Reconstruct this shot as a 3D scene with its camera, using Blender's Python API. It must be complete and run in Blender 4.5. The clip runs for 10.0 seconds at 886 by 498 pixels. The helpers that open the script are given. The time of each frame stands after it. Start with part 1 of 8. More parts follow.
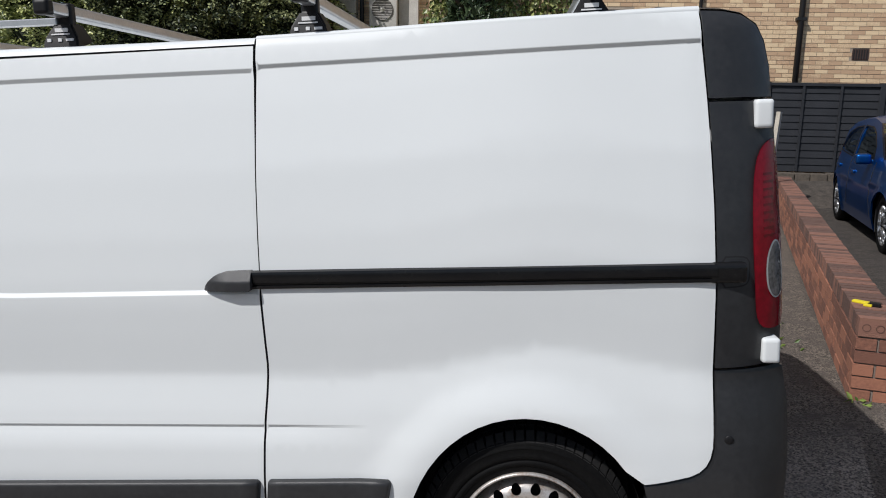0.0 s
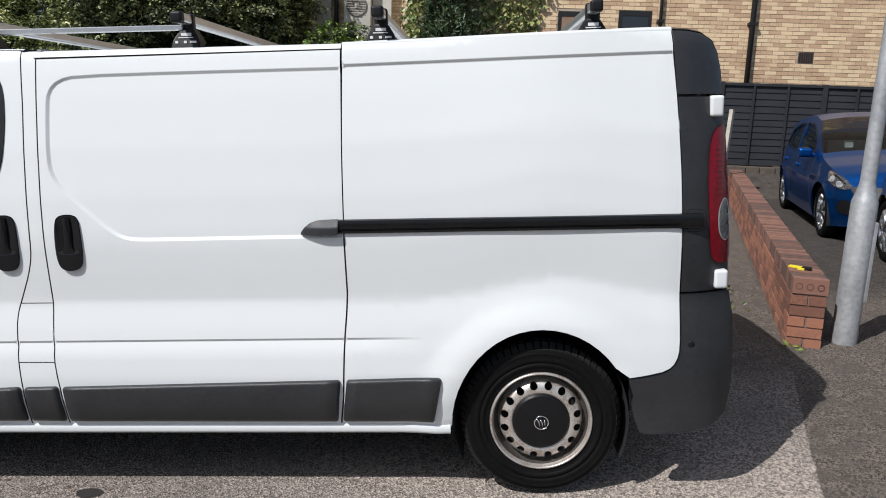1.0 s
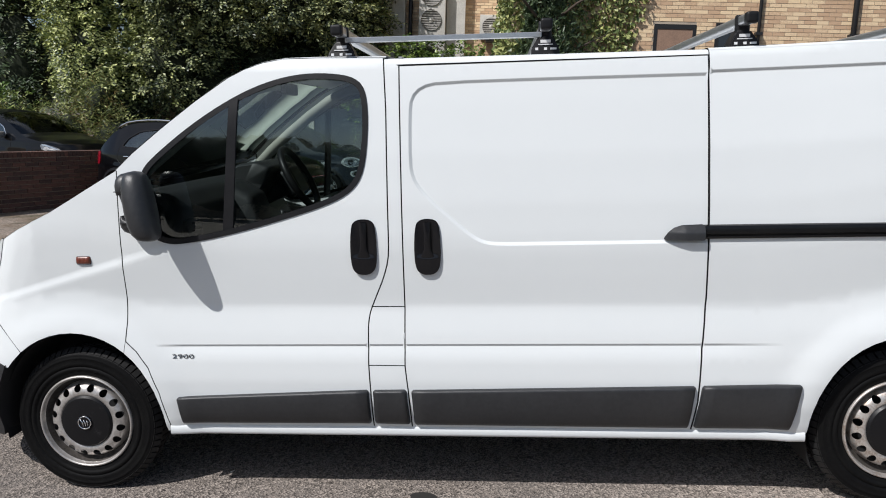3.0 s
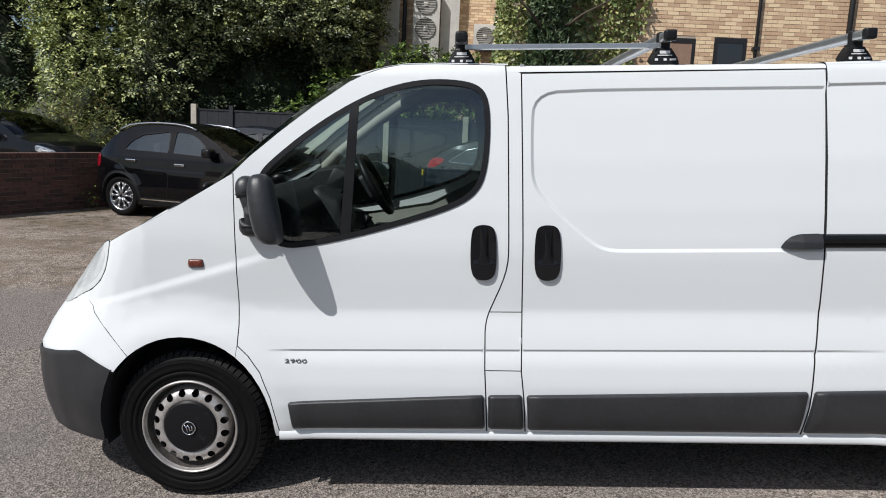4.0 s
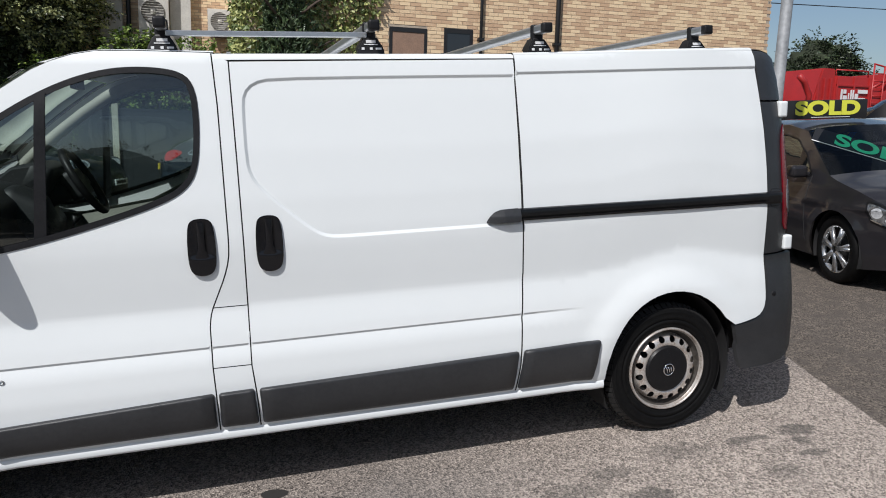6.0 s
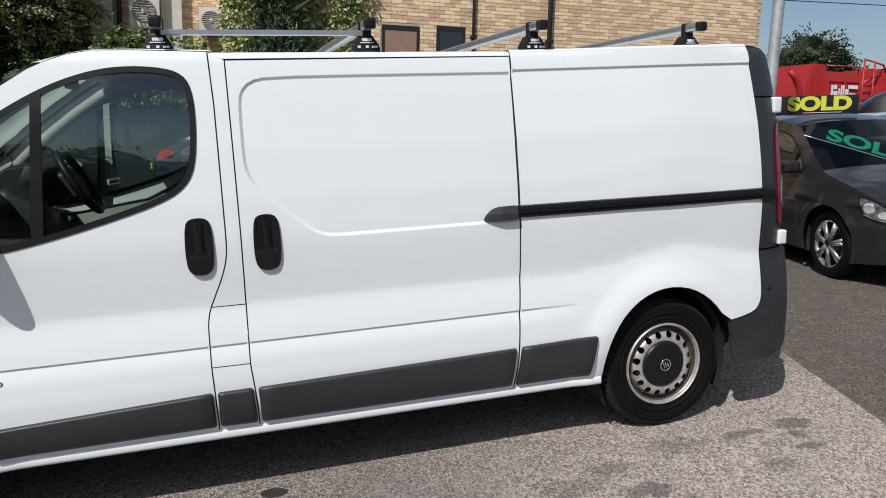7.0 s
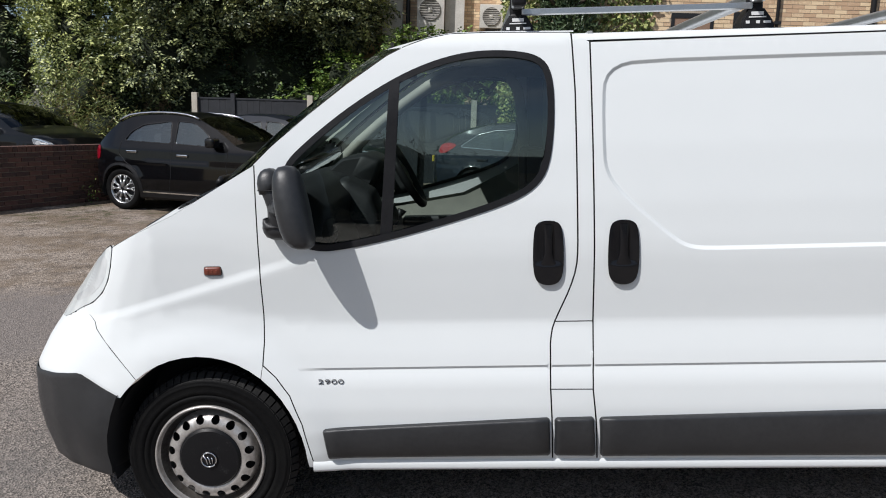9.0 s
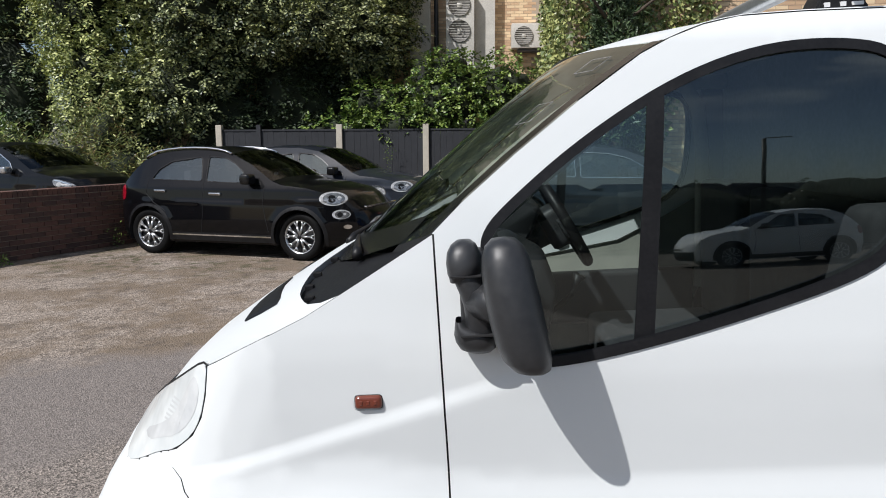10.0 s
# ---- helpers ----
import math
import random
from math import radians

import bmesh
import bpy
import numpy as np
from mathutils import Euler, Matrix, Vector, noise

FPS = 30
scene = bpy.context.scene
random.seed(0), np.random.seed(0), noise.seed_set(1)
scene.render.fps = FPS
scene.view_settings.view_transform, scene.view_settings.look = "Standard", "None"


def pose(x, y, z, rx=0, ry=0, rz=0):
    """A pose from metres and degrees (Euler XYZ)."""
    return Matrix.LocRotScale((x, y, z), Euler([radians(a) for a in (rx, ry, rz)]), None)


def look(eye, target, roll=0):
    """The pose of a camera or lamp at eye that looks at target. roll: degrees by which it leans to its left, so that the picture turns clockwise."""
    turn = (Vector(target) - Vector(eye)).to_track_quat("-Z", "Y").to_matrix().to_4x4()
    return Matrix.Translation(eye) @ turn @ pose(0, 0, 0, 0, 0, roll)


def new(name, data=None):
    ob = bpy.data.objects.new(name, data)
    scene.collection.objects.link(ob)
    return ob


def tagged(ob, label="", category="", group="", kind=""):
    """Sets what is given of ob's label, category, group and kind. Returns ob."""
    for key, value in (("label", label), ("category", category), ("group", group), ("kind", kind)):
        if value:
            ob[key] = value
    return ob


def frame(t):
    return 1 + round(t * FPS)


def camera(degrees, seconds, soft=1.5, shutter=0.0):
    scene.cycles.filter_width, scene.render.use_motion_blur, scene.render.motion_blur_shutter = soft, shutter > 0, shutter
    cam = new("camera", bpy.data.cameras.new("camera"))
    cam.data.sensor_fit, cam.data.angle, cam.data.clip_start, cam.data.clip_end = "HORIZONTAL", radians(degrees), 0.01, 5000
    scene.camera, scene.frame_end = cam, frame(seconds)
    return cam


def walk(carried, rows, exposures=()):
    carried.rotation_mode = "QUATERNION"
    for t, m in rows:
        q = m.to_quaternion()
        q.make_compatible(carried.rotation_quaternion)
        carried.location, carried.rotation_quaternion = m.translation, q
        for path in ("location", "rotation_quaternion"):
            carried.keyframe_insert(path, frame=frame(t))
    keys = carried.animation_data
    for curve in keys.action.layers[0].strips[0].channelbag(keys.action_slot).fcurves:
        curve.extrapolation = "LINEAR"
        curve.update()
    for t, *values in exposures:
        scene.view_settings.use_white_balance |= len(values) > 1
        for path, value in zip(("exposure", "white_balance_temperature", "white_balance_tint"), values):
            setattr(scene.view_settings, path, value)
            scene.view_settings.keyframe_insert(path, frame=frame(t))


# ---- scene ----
cam = camera(62.1, 10.0, soft=1.0)
PATH = [
    (0, (3.394, -2.076, 1.729), (3.214, -0.117, 1.365), 1.13),
    (0.5, (3.292, -2.580, 1.686), (3.182, -0.619, 1.312), 1.78),
    (1, (3.151, -2.861, 1.698), (3.079, -0.898, 1.324), 1.90),
    (1.5, (2.877, -2.936, 1.685), (2.823, -0.971, 1.319), 2.01),
    (2, (2.511, -3.026, 1.653), (2.449, -1.059, 1.301), 2.00),
    (2.5, (2.152, -3.040, 1.651), (2.053, -1.071, 1.314), 1.98),
    (3, (1.782, -2.954, 1.617), (1.645, -0.988, 1.279), 1.85),
    (3.2, (1.578, -2.927, 1.613), (1.453, -0.958, 1.288), 2.16),
    (4.3, (1.132, -3.036, 1.581), (1.141, -1.061, 1.269), 2.73),
    (4.5, (1.136, -3.043, 1.581), (1.209, -1.069, 1.268), 2.66),
    (5, (1.182, -3.047, 1.585), (1.445, -1.090, 1.271), 2.64),
    (5.5, (1.255, -3.037, 1.589), (1.693, -1.111, 1.274), 2.28),
    (6, (1.310, -3.050, 1.592), (1.891, -1.163, 1.272), 1.60),
    (6.2, (1.313, -3.063, 1.594), (1.936, -1.190, 1.271), 1.40),
    (7.3, (1.267, -3.047, 1.591), (1.826, -1.156, 1.262), 1.00),
    (7.5, (1.248, -3.051, 1.593), (1.741, -1.142, 1.260), 1.10),
    (8, (1.200, -3.025, 1.587), (1.513, -1.080, 1.246), 1.46),
    (8.5, (1.101, -2.912, 1.579), (1.209, -0.946, 1.228), 1.79),
    (9, (0.941, -2.568, 1.564), (0.882, -0.601, 1.211), 1.71),
    (9.3, (0.793, -2.298, 1.566), (0.667, -0.332, 1.226), 1.52),
    (9.5, (0.629, -2.079, 1.564), (0.481, -0.112, 1.235), 1.05),
    (9.7, (0.504, -1.900, 1.572), (0.359, 0.070, 1.261), 0.90),
    (10, (0.274, -1.585, 1.581), (0.178, 0.392, 1.291), -0.30),
]
walk(cam, [(t, look(eye, target, roll)) for t, eye, target, roll in PATH],
     exposures=[(0.0, -0.21), (0.5, -0.10), (1.0, 0.04), (2.0, 0.03), (3.0, 0.0), (5.5, 0.01), (8.0, -0.02), (9.0, 0.0), (10.0, 0.14)])

# ---- world, sun ----
world = bpy.data.worlds.new("world")
scene.world = world
world.use_nodes = True
wn = world.node_tree.nodes
sky = wn.new("ShaderNodeTexSky")
sky.sky_type = 'NISHITA'
sky.sun_disc = False
SUN = Vector((-0.66, -0.62, 1.0)).normalized()
sky.sun_elevation = math.asin(SUN.z)
sky.sun_rotation = math.atan2(SUN.x, SUN.y)
sky.air_density, sky.dust_density, sky.ozone_density = 1.0, 1.4, 2.2
wn["Background"].inputs["Strength"].default_value = 0.085
way, puff, fade = wn.new("ShaderNodeTexCoord"), wn.new("ShaderNodeTexNoise"), wn.new("ShaderNodeMapRange")
puff.inputs["Scale"].default_value, puff.inputs["Detail"].default_value = 5.0, 8
fade.inputs["From Min"].default_value, fade.inputs["From Max"].default_value = 0.47, 0.66
fade.inputs["To Max"].default_value = 0.55
high, both, haze = wn.new("ShaderNodeSeparateXYZ"), wn.new("ShaderNodeMath"), wn.new("ShaderNodeMix")
lift = wn.new("ShaderNodeMapRange")
lift.inputs["From Min"].default_value, lift.inputs["From Max"].default_value = 0.25, 0.55
both.operation, haze.data_type = 'MULTIPLY', 'RGBA'
haze.inputs["B"].default_value = (10.5, 10.8, 11.2, 1)
for a, b in ((way.outputs["Generated"], puff.inputs["Vector"]), (puff.outputs[0], fade.inputs["Value"]), (way.outputs["Generated"], high.inputs[0]), (high.outputs["Z"], lift.inputs["Value"]),
             (fade.outputs[0], both.inputs[0]), (lift.outputs[0], both.inputs[1]), (both.outputs[0], haze.inputs["Factor"]), (sky.outputs[0], haze.inputs["A"]), (haze.outputs["Result"], wn["Background"].inputs["Color"])):
    world.node_tree.links.new(a, b)
sun = new("sun", bpy.data.lights.new("sun", 'SUN'))
sun.data.energy, sun.data.angle, sun.data.color = 4.25, radians(0.55), (1.0, 0.978, 0.970)
sun.matrix_world = look(Vector((0, 0, 30)) + SUN * 5, (0, 0, 30))


# ---- materials ----
def mat(name, col, rough=0.5, metal=0.0, coat=0.0, col2=None, scale=6.0, fine=60.0, bump=0.0, bscale=200.0, spec=0.5,
        emit=0.0, trans=0.0, rvar=0.1, island=0.0, rand=0.0, mixpos=0.5):
    m = bpy.data.materials.new(name)
    m.use_nodes = True
    n, l = m.node_tree.nodes, m.node_tree.links
    b = n["Principled BSDF"]
    b.inputs["Roughness"].default_value = rough
    b.inputs["Metallic"].default_value = metal
    b.inputs["Coat Weight"].default_value = coat
    b.inputs["Coat Roughness"].default_value = 0.053
    b.inputs["Specular IOR Level"].default_value = spec
    b.inputs["Transmission Weight"].default_value = trans
    b.inputs["Base Color"].default_value = (*col, 1)
    if emit:
        b.inputs["Emission Color"].default_value = (*col, 1)
        b.inputs["Emission Strength"].default_value = emit
    geo = n.new("ShaderNodeNewGeometry")
    if col2:
        a = n.new("ShaderNodeTexNoise")
        a.inputs["Scale"].default_value = scale
        a.inputs["Detail"].default_value = 4
        f = n.new("ShaderNodeTexNoise")
        f.inputs["Scale"].default_value = fine
        f.inputs["Detail"].default_value = 3
        for t in (a, f):
            l.new(geo.outputs["Position"], t.inputs["Vector"])
        add = n.new("ShaderNodeMath")
        add.operation = 'ADD'
        l.new(a.outputs[0], add.inputs[0])
        l.new(f.outputs[0], add.inputs[1])
        last = add.outputs[0]
        if island or rand:
            r = n.new("ShaderNodeObjectInfo") if rand else geo
            k = n.new("ShaderNodeMath")
            k.operation = 'MULTIPLY_ADD'
            l.new(r.outputs["Random" if rand else "Random Per Island"], k.inputs[0])
            k.inputs[1].default_value = (rand or island) * 2
            off = n.new("ShaderNodeMath")
            off.operation = 'SUBTRACT'
            l.new(last, off.inputs[0])
            off.inputs[1].default_value = rand or island
            l.new(off.outputs[0], k.inputs[2])
            last = k.outputs[0]
        ramp = n.new("ShaderNodeMapRange")
        ramp.inputs["From Min"].default_value = mixpos + 0.2
        ramp.inputs["From Max"].default_value = mixpos + 0.8
        l.new(last, ramp.inputs["Value"])
        mx = n.new("ShaderNodeMix")
        mx.data_type = 'RGBA'
        mx.inputs["A"].default_value = (*col, 1)
        mx.inputs["B"].default_value = (*col2, 1)
        l.new(ramp.outputs[0], mx.inputs["Factor"])
        l.new(mx.outputs["Result"], b.inputs["Base Color"])
        rr = n.new("ShaderNodeMapRange")
        rr.inputs["To Min"].default_value = max(0.02, rough - rvar)
        rr.inputs["To Max"].default_value = min(1, rough + rvar)
        l.new(f.outputs[0], rr.inputs["Value"])
        l.new(rr.outputs[0], b.inputs["Roughness"])
    if bump:
        t = n.new("ShaderNodeTexNoise")
        t.inputs["Scale"].default_value = bscale
        t.inputs["Detail"].default_value = 3
        l.new(geo.outputs["Position"], t.inputs["Vector"])
        bp = n.new("ShaderNodeBump")
        bp.inputs["Strength"].default_value = bump
        bp.inputs["Distance"].default_value = 0.01
        l.new(t.outputs[0], bp.inputs["Height"])
        l.new(bp.outputs[0], b.inputs["Normal"])
    return m


def glass_mat(name, tint, rough=0.0, ior=1.78, gloss=(1.0, 1.0, 1.0)):
    """A thin pane: clear with the gloss of glass."""
    m = bpy.data.materials.new(name)
    m.use_nodes = True
    n, l = m.node_tree.nodes, m.node_tree.links
    n.remove(n["Principled BSDF"])
    tr, gl, mx = n.new("ShaderNodeBsdfTransparent"), n.new("ShaderNodeBsdfGlossy"), n.new("ShaderNodeMixShader")
    fr = n.new("ShaderNodeFresnel")
    fr.inputs["IOR"].default_value = ior
    tr.inputs["Color"].default_value = (*tint, 1)
    gl.inputs["Roughness"].default_value = rough
    gl.inputs["Color"].default_value = (*gloss, 1)
    l.new(fr.outputs[0], mx.inputs[0])
    l.new(tr.outputs[0], mx.inputs[1])
    l.new(gl.outputs[0], mx.inputs[2])
    l.new(mx.outputs[0], n["Material Output"].inputs["Surface"])
    return m


WHITE = mat("white_paint", (0.705, 0.732, 0.732), 0.42, spec=0.3, coat=0.15, col2=(0.694, 0.722, 0.723), scale=1.3, fine=9, rvar=0.05)
GREY_PLASTIC = mat("grey_plastic", (0.019, 0.020, 0.022), 0.40, spec=0.5, col2=(0.029, 0.030, 0.032), scale=5, fine=60, bump=0.15, bscale=900)
MIRROR_GREY = mat("mirror_plastic", (0.020, 0.021, 0.023), 0.40, spec=0.5, col2=(0.030, 0.031, 0.033), scale=6, fine=60, bump=0.10, bscale=900)
BLACK_PLASTIC = mat("black_plastic", (0.007, 0.007, 0.008), 0.45, spec=0.25, col2=(0.013, 0.013, 0.014), scale=14, fine=120)
HANDLE_BLACK = mat("handle_black", (0.007, 0.007, 0.0085), 0.17, spec=0.35, col2=(0.009, 0.009, 0.010), scale=14, fine=20, rvar=0.03)
BLACK_GLOSS = mat("black_gloss", (0.006, 0.006, 0.007), 0.20, spec=0.35, col2=(0.010, 0.010, 0.010), scale=8, fine=80, rvar=0.06)
GAP = mat("gap_black", (0.012, 0.012, 0.013), 0.8)
INNER = mat("inner_steel", (0.30, 0.31, 0.31), 0.6, col2=(0.24, 0.25, 0.25))
RUBBER = mat("tyre_rubber", (0.0045, 0.0045, 0.005), 0.55, spec=0.09, col2=(0.0085, 0.0085, 0.0083), scale=9, fine=70, bump=0.2, bscale=260)
TREAD = mat("tyre_tread", (0.017, 0.017, 0.0175), 0.70, spec=0.25, col2=(0.027, 0.0265, 0.026), scale=12, fine=60, bump=0.2, bscale=260)
STEEL = mat("painted_steel", (0.60, 0.58, 0.555), 0.40, metal=0.65, col2=(0.40, 0.375, 0.35), scale=22, fine=90)
DULL_STEEL = mat("dull_steel", (0.15, 0.14, 0.13), 0.5, metal=0.5, col2=(0.075, 0.065, 0.055), scale=24, fine=90)
CAP_PLASTIC = mat("scuffed_black_plastic", (0.007, 0.007, 0.008), 0.42, spec=0.25, col2=(0.045, 0.045, 0.046), scale=34, fine=150, mixpos=0.95, rvar=0.2)
RUSTY = mat("rusty_rim", (0.60, 0.57, 0.535), 0.40, metal=0.65, col2=(0.26, 0.15, 0.08), scale=26, fine=110, mixpos=0.72)
ALU = mat("aluminium", (0.62, 0.63, 0.64), 0.34, metal=0.9, col2=(0.52, 0.53, 0.54), scale=14, fine=140)
CHROME = mat("chrome", (0.75, 0.76, 0.77), 0.12, metal=1.0)
SMOKE_LENS = mat("smoky_clear_lens", (0.20, 0.20, 0.20), 0.15, coat=0.4, col2=(0.06, 0.06, 0.06), scale=40, fine=90)
RED_LENS = mat("red_lens", (0.27, 0.004, 0.016), 0.20, spec=0.22, coat=0.08, col2=(0.17, 0.003, 0.010), scale=14, fine=60, rvar=0.04)
RED_DARK = mat("red_lens_dark", (0.13, 0.003, 0.008), 0.2, spec=0.3)
CLEAR_LENS = mat("clear_lens", (0.60, 0.62, 0.62), 0.2, coat=0.2, col2=(0.46, 0.48, 0.49), scale=8, fine=20)
HAZE_LENS = mat("hazed_lens", (0.70, 0.73, 0.72), 0.22, coat=0.4, col2=(0.54, 0.58, 0.59), scale=5, fine=11)
ORANGE = mat("orange_lens", (0.17, 0.040, 0.022), 0.2, coat=0.3, col2=(0.12, 0.026, 0.014), scale=90, fine=300)
GLASS = glass_mat("window_glass", (0.66, 0.77, 0.75), 0.0, 2.0, (0.92, 1.0, 0.97))
DARK_GLASS = glass_mat("dark_window_glass", (0.42, 0.47, 0.48), 0.0, 2.2, (0.84, 0.97, 1.0))
CAR_SCREEN = glass_mat("car_screen_glass", (0.46, 0.51, 0.51), 0.0, 1.36)
TRIM_BEIGE = mat("door_card_beige", (0.36, 0.36, 0.31), 0.7, col2=(0.28, 0.28, 0.25), scale=10, fine=200)
DASH = mat("dash_dark", (0.014, 0.015, 0.017), 0.55, col2=(0.022, 0.023, 0.025), scale=9, fine=120)
SEAT = mat("seat_cloth", (0.016, 0.017, 0.020), 0.9, col2=(0.030, 0.031, 0.035), scale=20, fine=240)
LABEL_WHITE = mat("print_white", (0.7, 0.7, 0.7), 0.5)
PLATE_GREY = mat("print_grey", (0.42, 0.42, 0.40), 0.6, col2=(0.10, 0.10, 0.095), scale=30, fine=90)
BADGE_METAL = mat("badge_dark_metal", (0.16, 0.16, 0.165), 0.3, metal=0.8)


# ---- building helpers ----
def link_mesh(name, verts, faces, material, parent=None, label="", smooth=True):
    me = bpy.data.meshes.new(name)
    me.from_pydata([tuple(v) for v in verts], [], faces)
    me.validate()
    me.materials.append(material)
    if smooth:
        me.shade_smooth()
    ob = new(name, me)
    if parent:
        ob.parent = parent
    if label:
        ob["label"] = label
    return ob


def part(name, bm, material, parent=None, label="", smooth=False, sharp=None):
    if sharp:
        for e in bm.edges:
            if len(e.link_faces) == 2 and e.calc_face_angle(0) > radians(sharp):
                e.smooth = False
    me = bpy.data.meshes.new(name)
    bm.to_mesh(me)
    bm.free()
    me.materials.append(material)
    if smooth or sharp:
        me.shade_smooth()
        if sharp:
            me.set_sharp_from_angle(angle=radians(sharp))
    ob = new(name, me)
    if parent:
        ob.parent = parent
    if label:
        ob["label"] = label
    return ob


def thing(name, label, category, m=None, group="", kind=""):
    """An empty at a thing's base, which holds its parts."""
    ob = new(name)
    ob.empty_display_size = 0.1
    if m is not None:
        ob.matrix_world = m
    return tagged(ob, label, category, group, kind)


def box_bm(x0, y0, z0, x1, y1, z1, bevel=0.0, seg=2, bm=None):
    made = bm or bmesh.new()
    r = bmesh.ops.create_cube(made, size=1, matrix=Matrix.LocRotScale(((x0 + x1) / 2, (y0 + y1) / 2, (z0 + z1) / 2), None,
                                                                     (abs(x1 - x0), abs(y1 - y0), abs(z1 - z0))))
    if bevel:
        vs = set(r["verts"])
        es = [e for e in made.edges if e.verts[0] in vs and e.verts[1] in vs]
        bmesh.ops.bevel(made, geom=es, offset=bevel, segments=seg, profile=0.7, affect='EDGES')
    return made


def tube_bm(points, radius, seg=10, bm=None, squash=1.0, closed=False):
    """A round bar swept along points."""
    made = bm or bmesh.new()
    pts = [Vector(p) for p in points]
    rings = []
    n = len(pts)
    for i, p in enumerate(pts):
        if closed:
            d = (pts[(i + 1) % n] - pts[i - 1]).normalized()
        else:
            d = (pts[min(i + 1, n - 1)] - pts[max(i - 1, 0)]).normalized()
        up = Vector((0, 0, 1)) if abs(d.z) < 0.9 else Vector((1, 0, 0))
        a = d.cross(up).normalized()
        b = a.cross(d)
        rad = radius[i] if isinstance(radius, (list, tuple)) else radius
        rings.append([made.verts.new(p + (a * math.cos(2 * math.pi * k / seg) + b * math.sin(2 * math.pi * k / seg) * squash) * rad) for k in range(seg)])
    for i in range(n if closed else n - 1):
        r0, r1 = rings[i], rings[(i + 1) % n]
        for k in range(seg):
            made.faces.new((r0[k], r0[(k + 1) % seg], r1[(k + 1) % seg], r1[k]))
    if not closed:
        made.faces.new(rings[0][::-1])
        made.faces.new(rings[-1])
    bmesh.ops.recalc_face_normals(made, faces=made.faces)
    return made


def lathe(profile, seg=48, axis='y'):
    """A turned shape: profile of (radius, along) pairs round the y axis."""
    verts, faces = [], []
    for r, a in profile:
        for k in range(seg):
            t = 2 * math.pi * k / seg
            verts.append((r * math.cos(t), a, r * math.sin(t)))
    for i in range(len(profile) - 1):
        for k in range(seg):
            k2 = (k + 1) % seg
            faces.append((i * seg + k, (i + 1) * seg + k, (i + 1) * seg + k2, i * seg + k2))
    return verts, faces


def inside(p, poly):
    x, z = p
    c = False
    j = len(poly) - 1
    for i in range(len(poly)):
        xi, zi = poly[i]
        xj, zj = poly[j]
        if (zi > z) != (zj > z) and x < (xj - xi) * (z - zi) / (zj - zi) + xi:
            c = not c
        j = i
    return c


def smooth_loop(pts, rounds=2, closed=True):
    """Corner cutting, for rounded outlines."""
    for _ in range(rounds):
        out = []
        n = len(pts)
        for i in range(n if closed else n - 1):
            a, b = Vector(pts[i]), Vector(pts[(i + 1) % n])
            out += [tuple(a * 0.75 + b * 0.25), tuple(a * 0.25 + b * 0.75)]
        if not closed:
            out = [pts[0]] + out + [pts[-1]]
        pts = out
    return pts


def dense(pts, step, closed=True):
    out = []
    n = len(pts)
    for i in range(n if closed else n - 1):
        a, b = Vector(pts[i]), Vector(pts[(i + 1) % n])
        k = max(1, math.ceil((b - a).length / step))
        out += [tuple(a.lerp(b, j / k)) for j in range(k)]
    if not closed:
        out.append(tuple(pts[-1]))
    return out


def shrink(pts, d):
    """An outline moved inwards by d."""
    n = len(pts)
    area = sum(pts[i][0] * pts[(i + 1) % n][1] - pts[(i + 1) % n][0] * pts[i][1] for i in range(n))
    s = 1 if area > 0 else -1
    out = []
    for i in range(n):
        a, p, b = Vector(pts[i - 1]), Vector(pts[i]), Vector(pts[(i + 1) % n])
        e1, e2 = (p - a), (b - p)
        if e1.length < 1e-9 or e2.length < 1e-9:
            out.append(tuple(p))
            continue
        n1, n2 = Vector((-e1.y, e1.x)).normalized() * s, Vector((-e2.y, e2.x)).normalized() * s
        m = n1 + n2
        m = m / max(0.35, m.length_squared / 2) if m.length > 1e-6 else n1
        out.append(tuple(p + m * d))
    return out


def near_line(p, loops, d):
    px, pz = p
    for lp in loops:
        n = len(lp)
        for i in range(n):
            ax, az = lp[i]
            bx, bz = lp[(i + 1) % n]
            if min(ax, bx) - d > px or max(ax, bx) + d < px or min(az, bz) - d > pz or max(az, bz) + d < pz:
                continue
            ux, uz = bx - ax, bz - az
            q = max(0, min(1, ((px - ax) * ux + (pz - az) * uz) / max(1e-12, ux * ux + uz * uz)))
            if (px - ax - q * ux) ** 2 + (pz - az - q * uz) ** 2 < d * d:
                return True
    return False


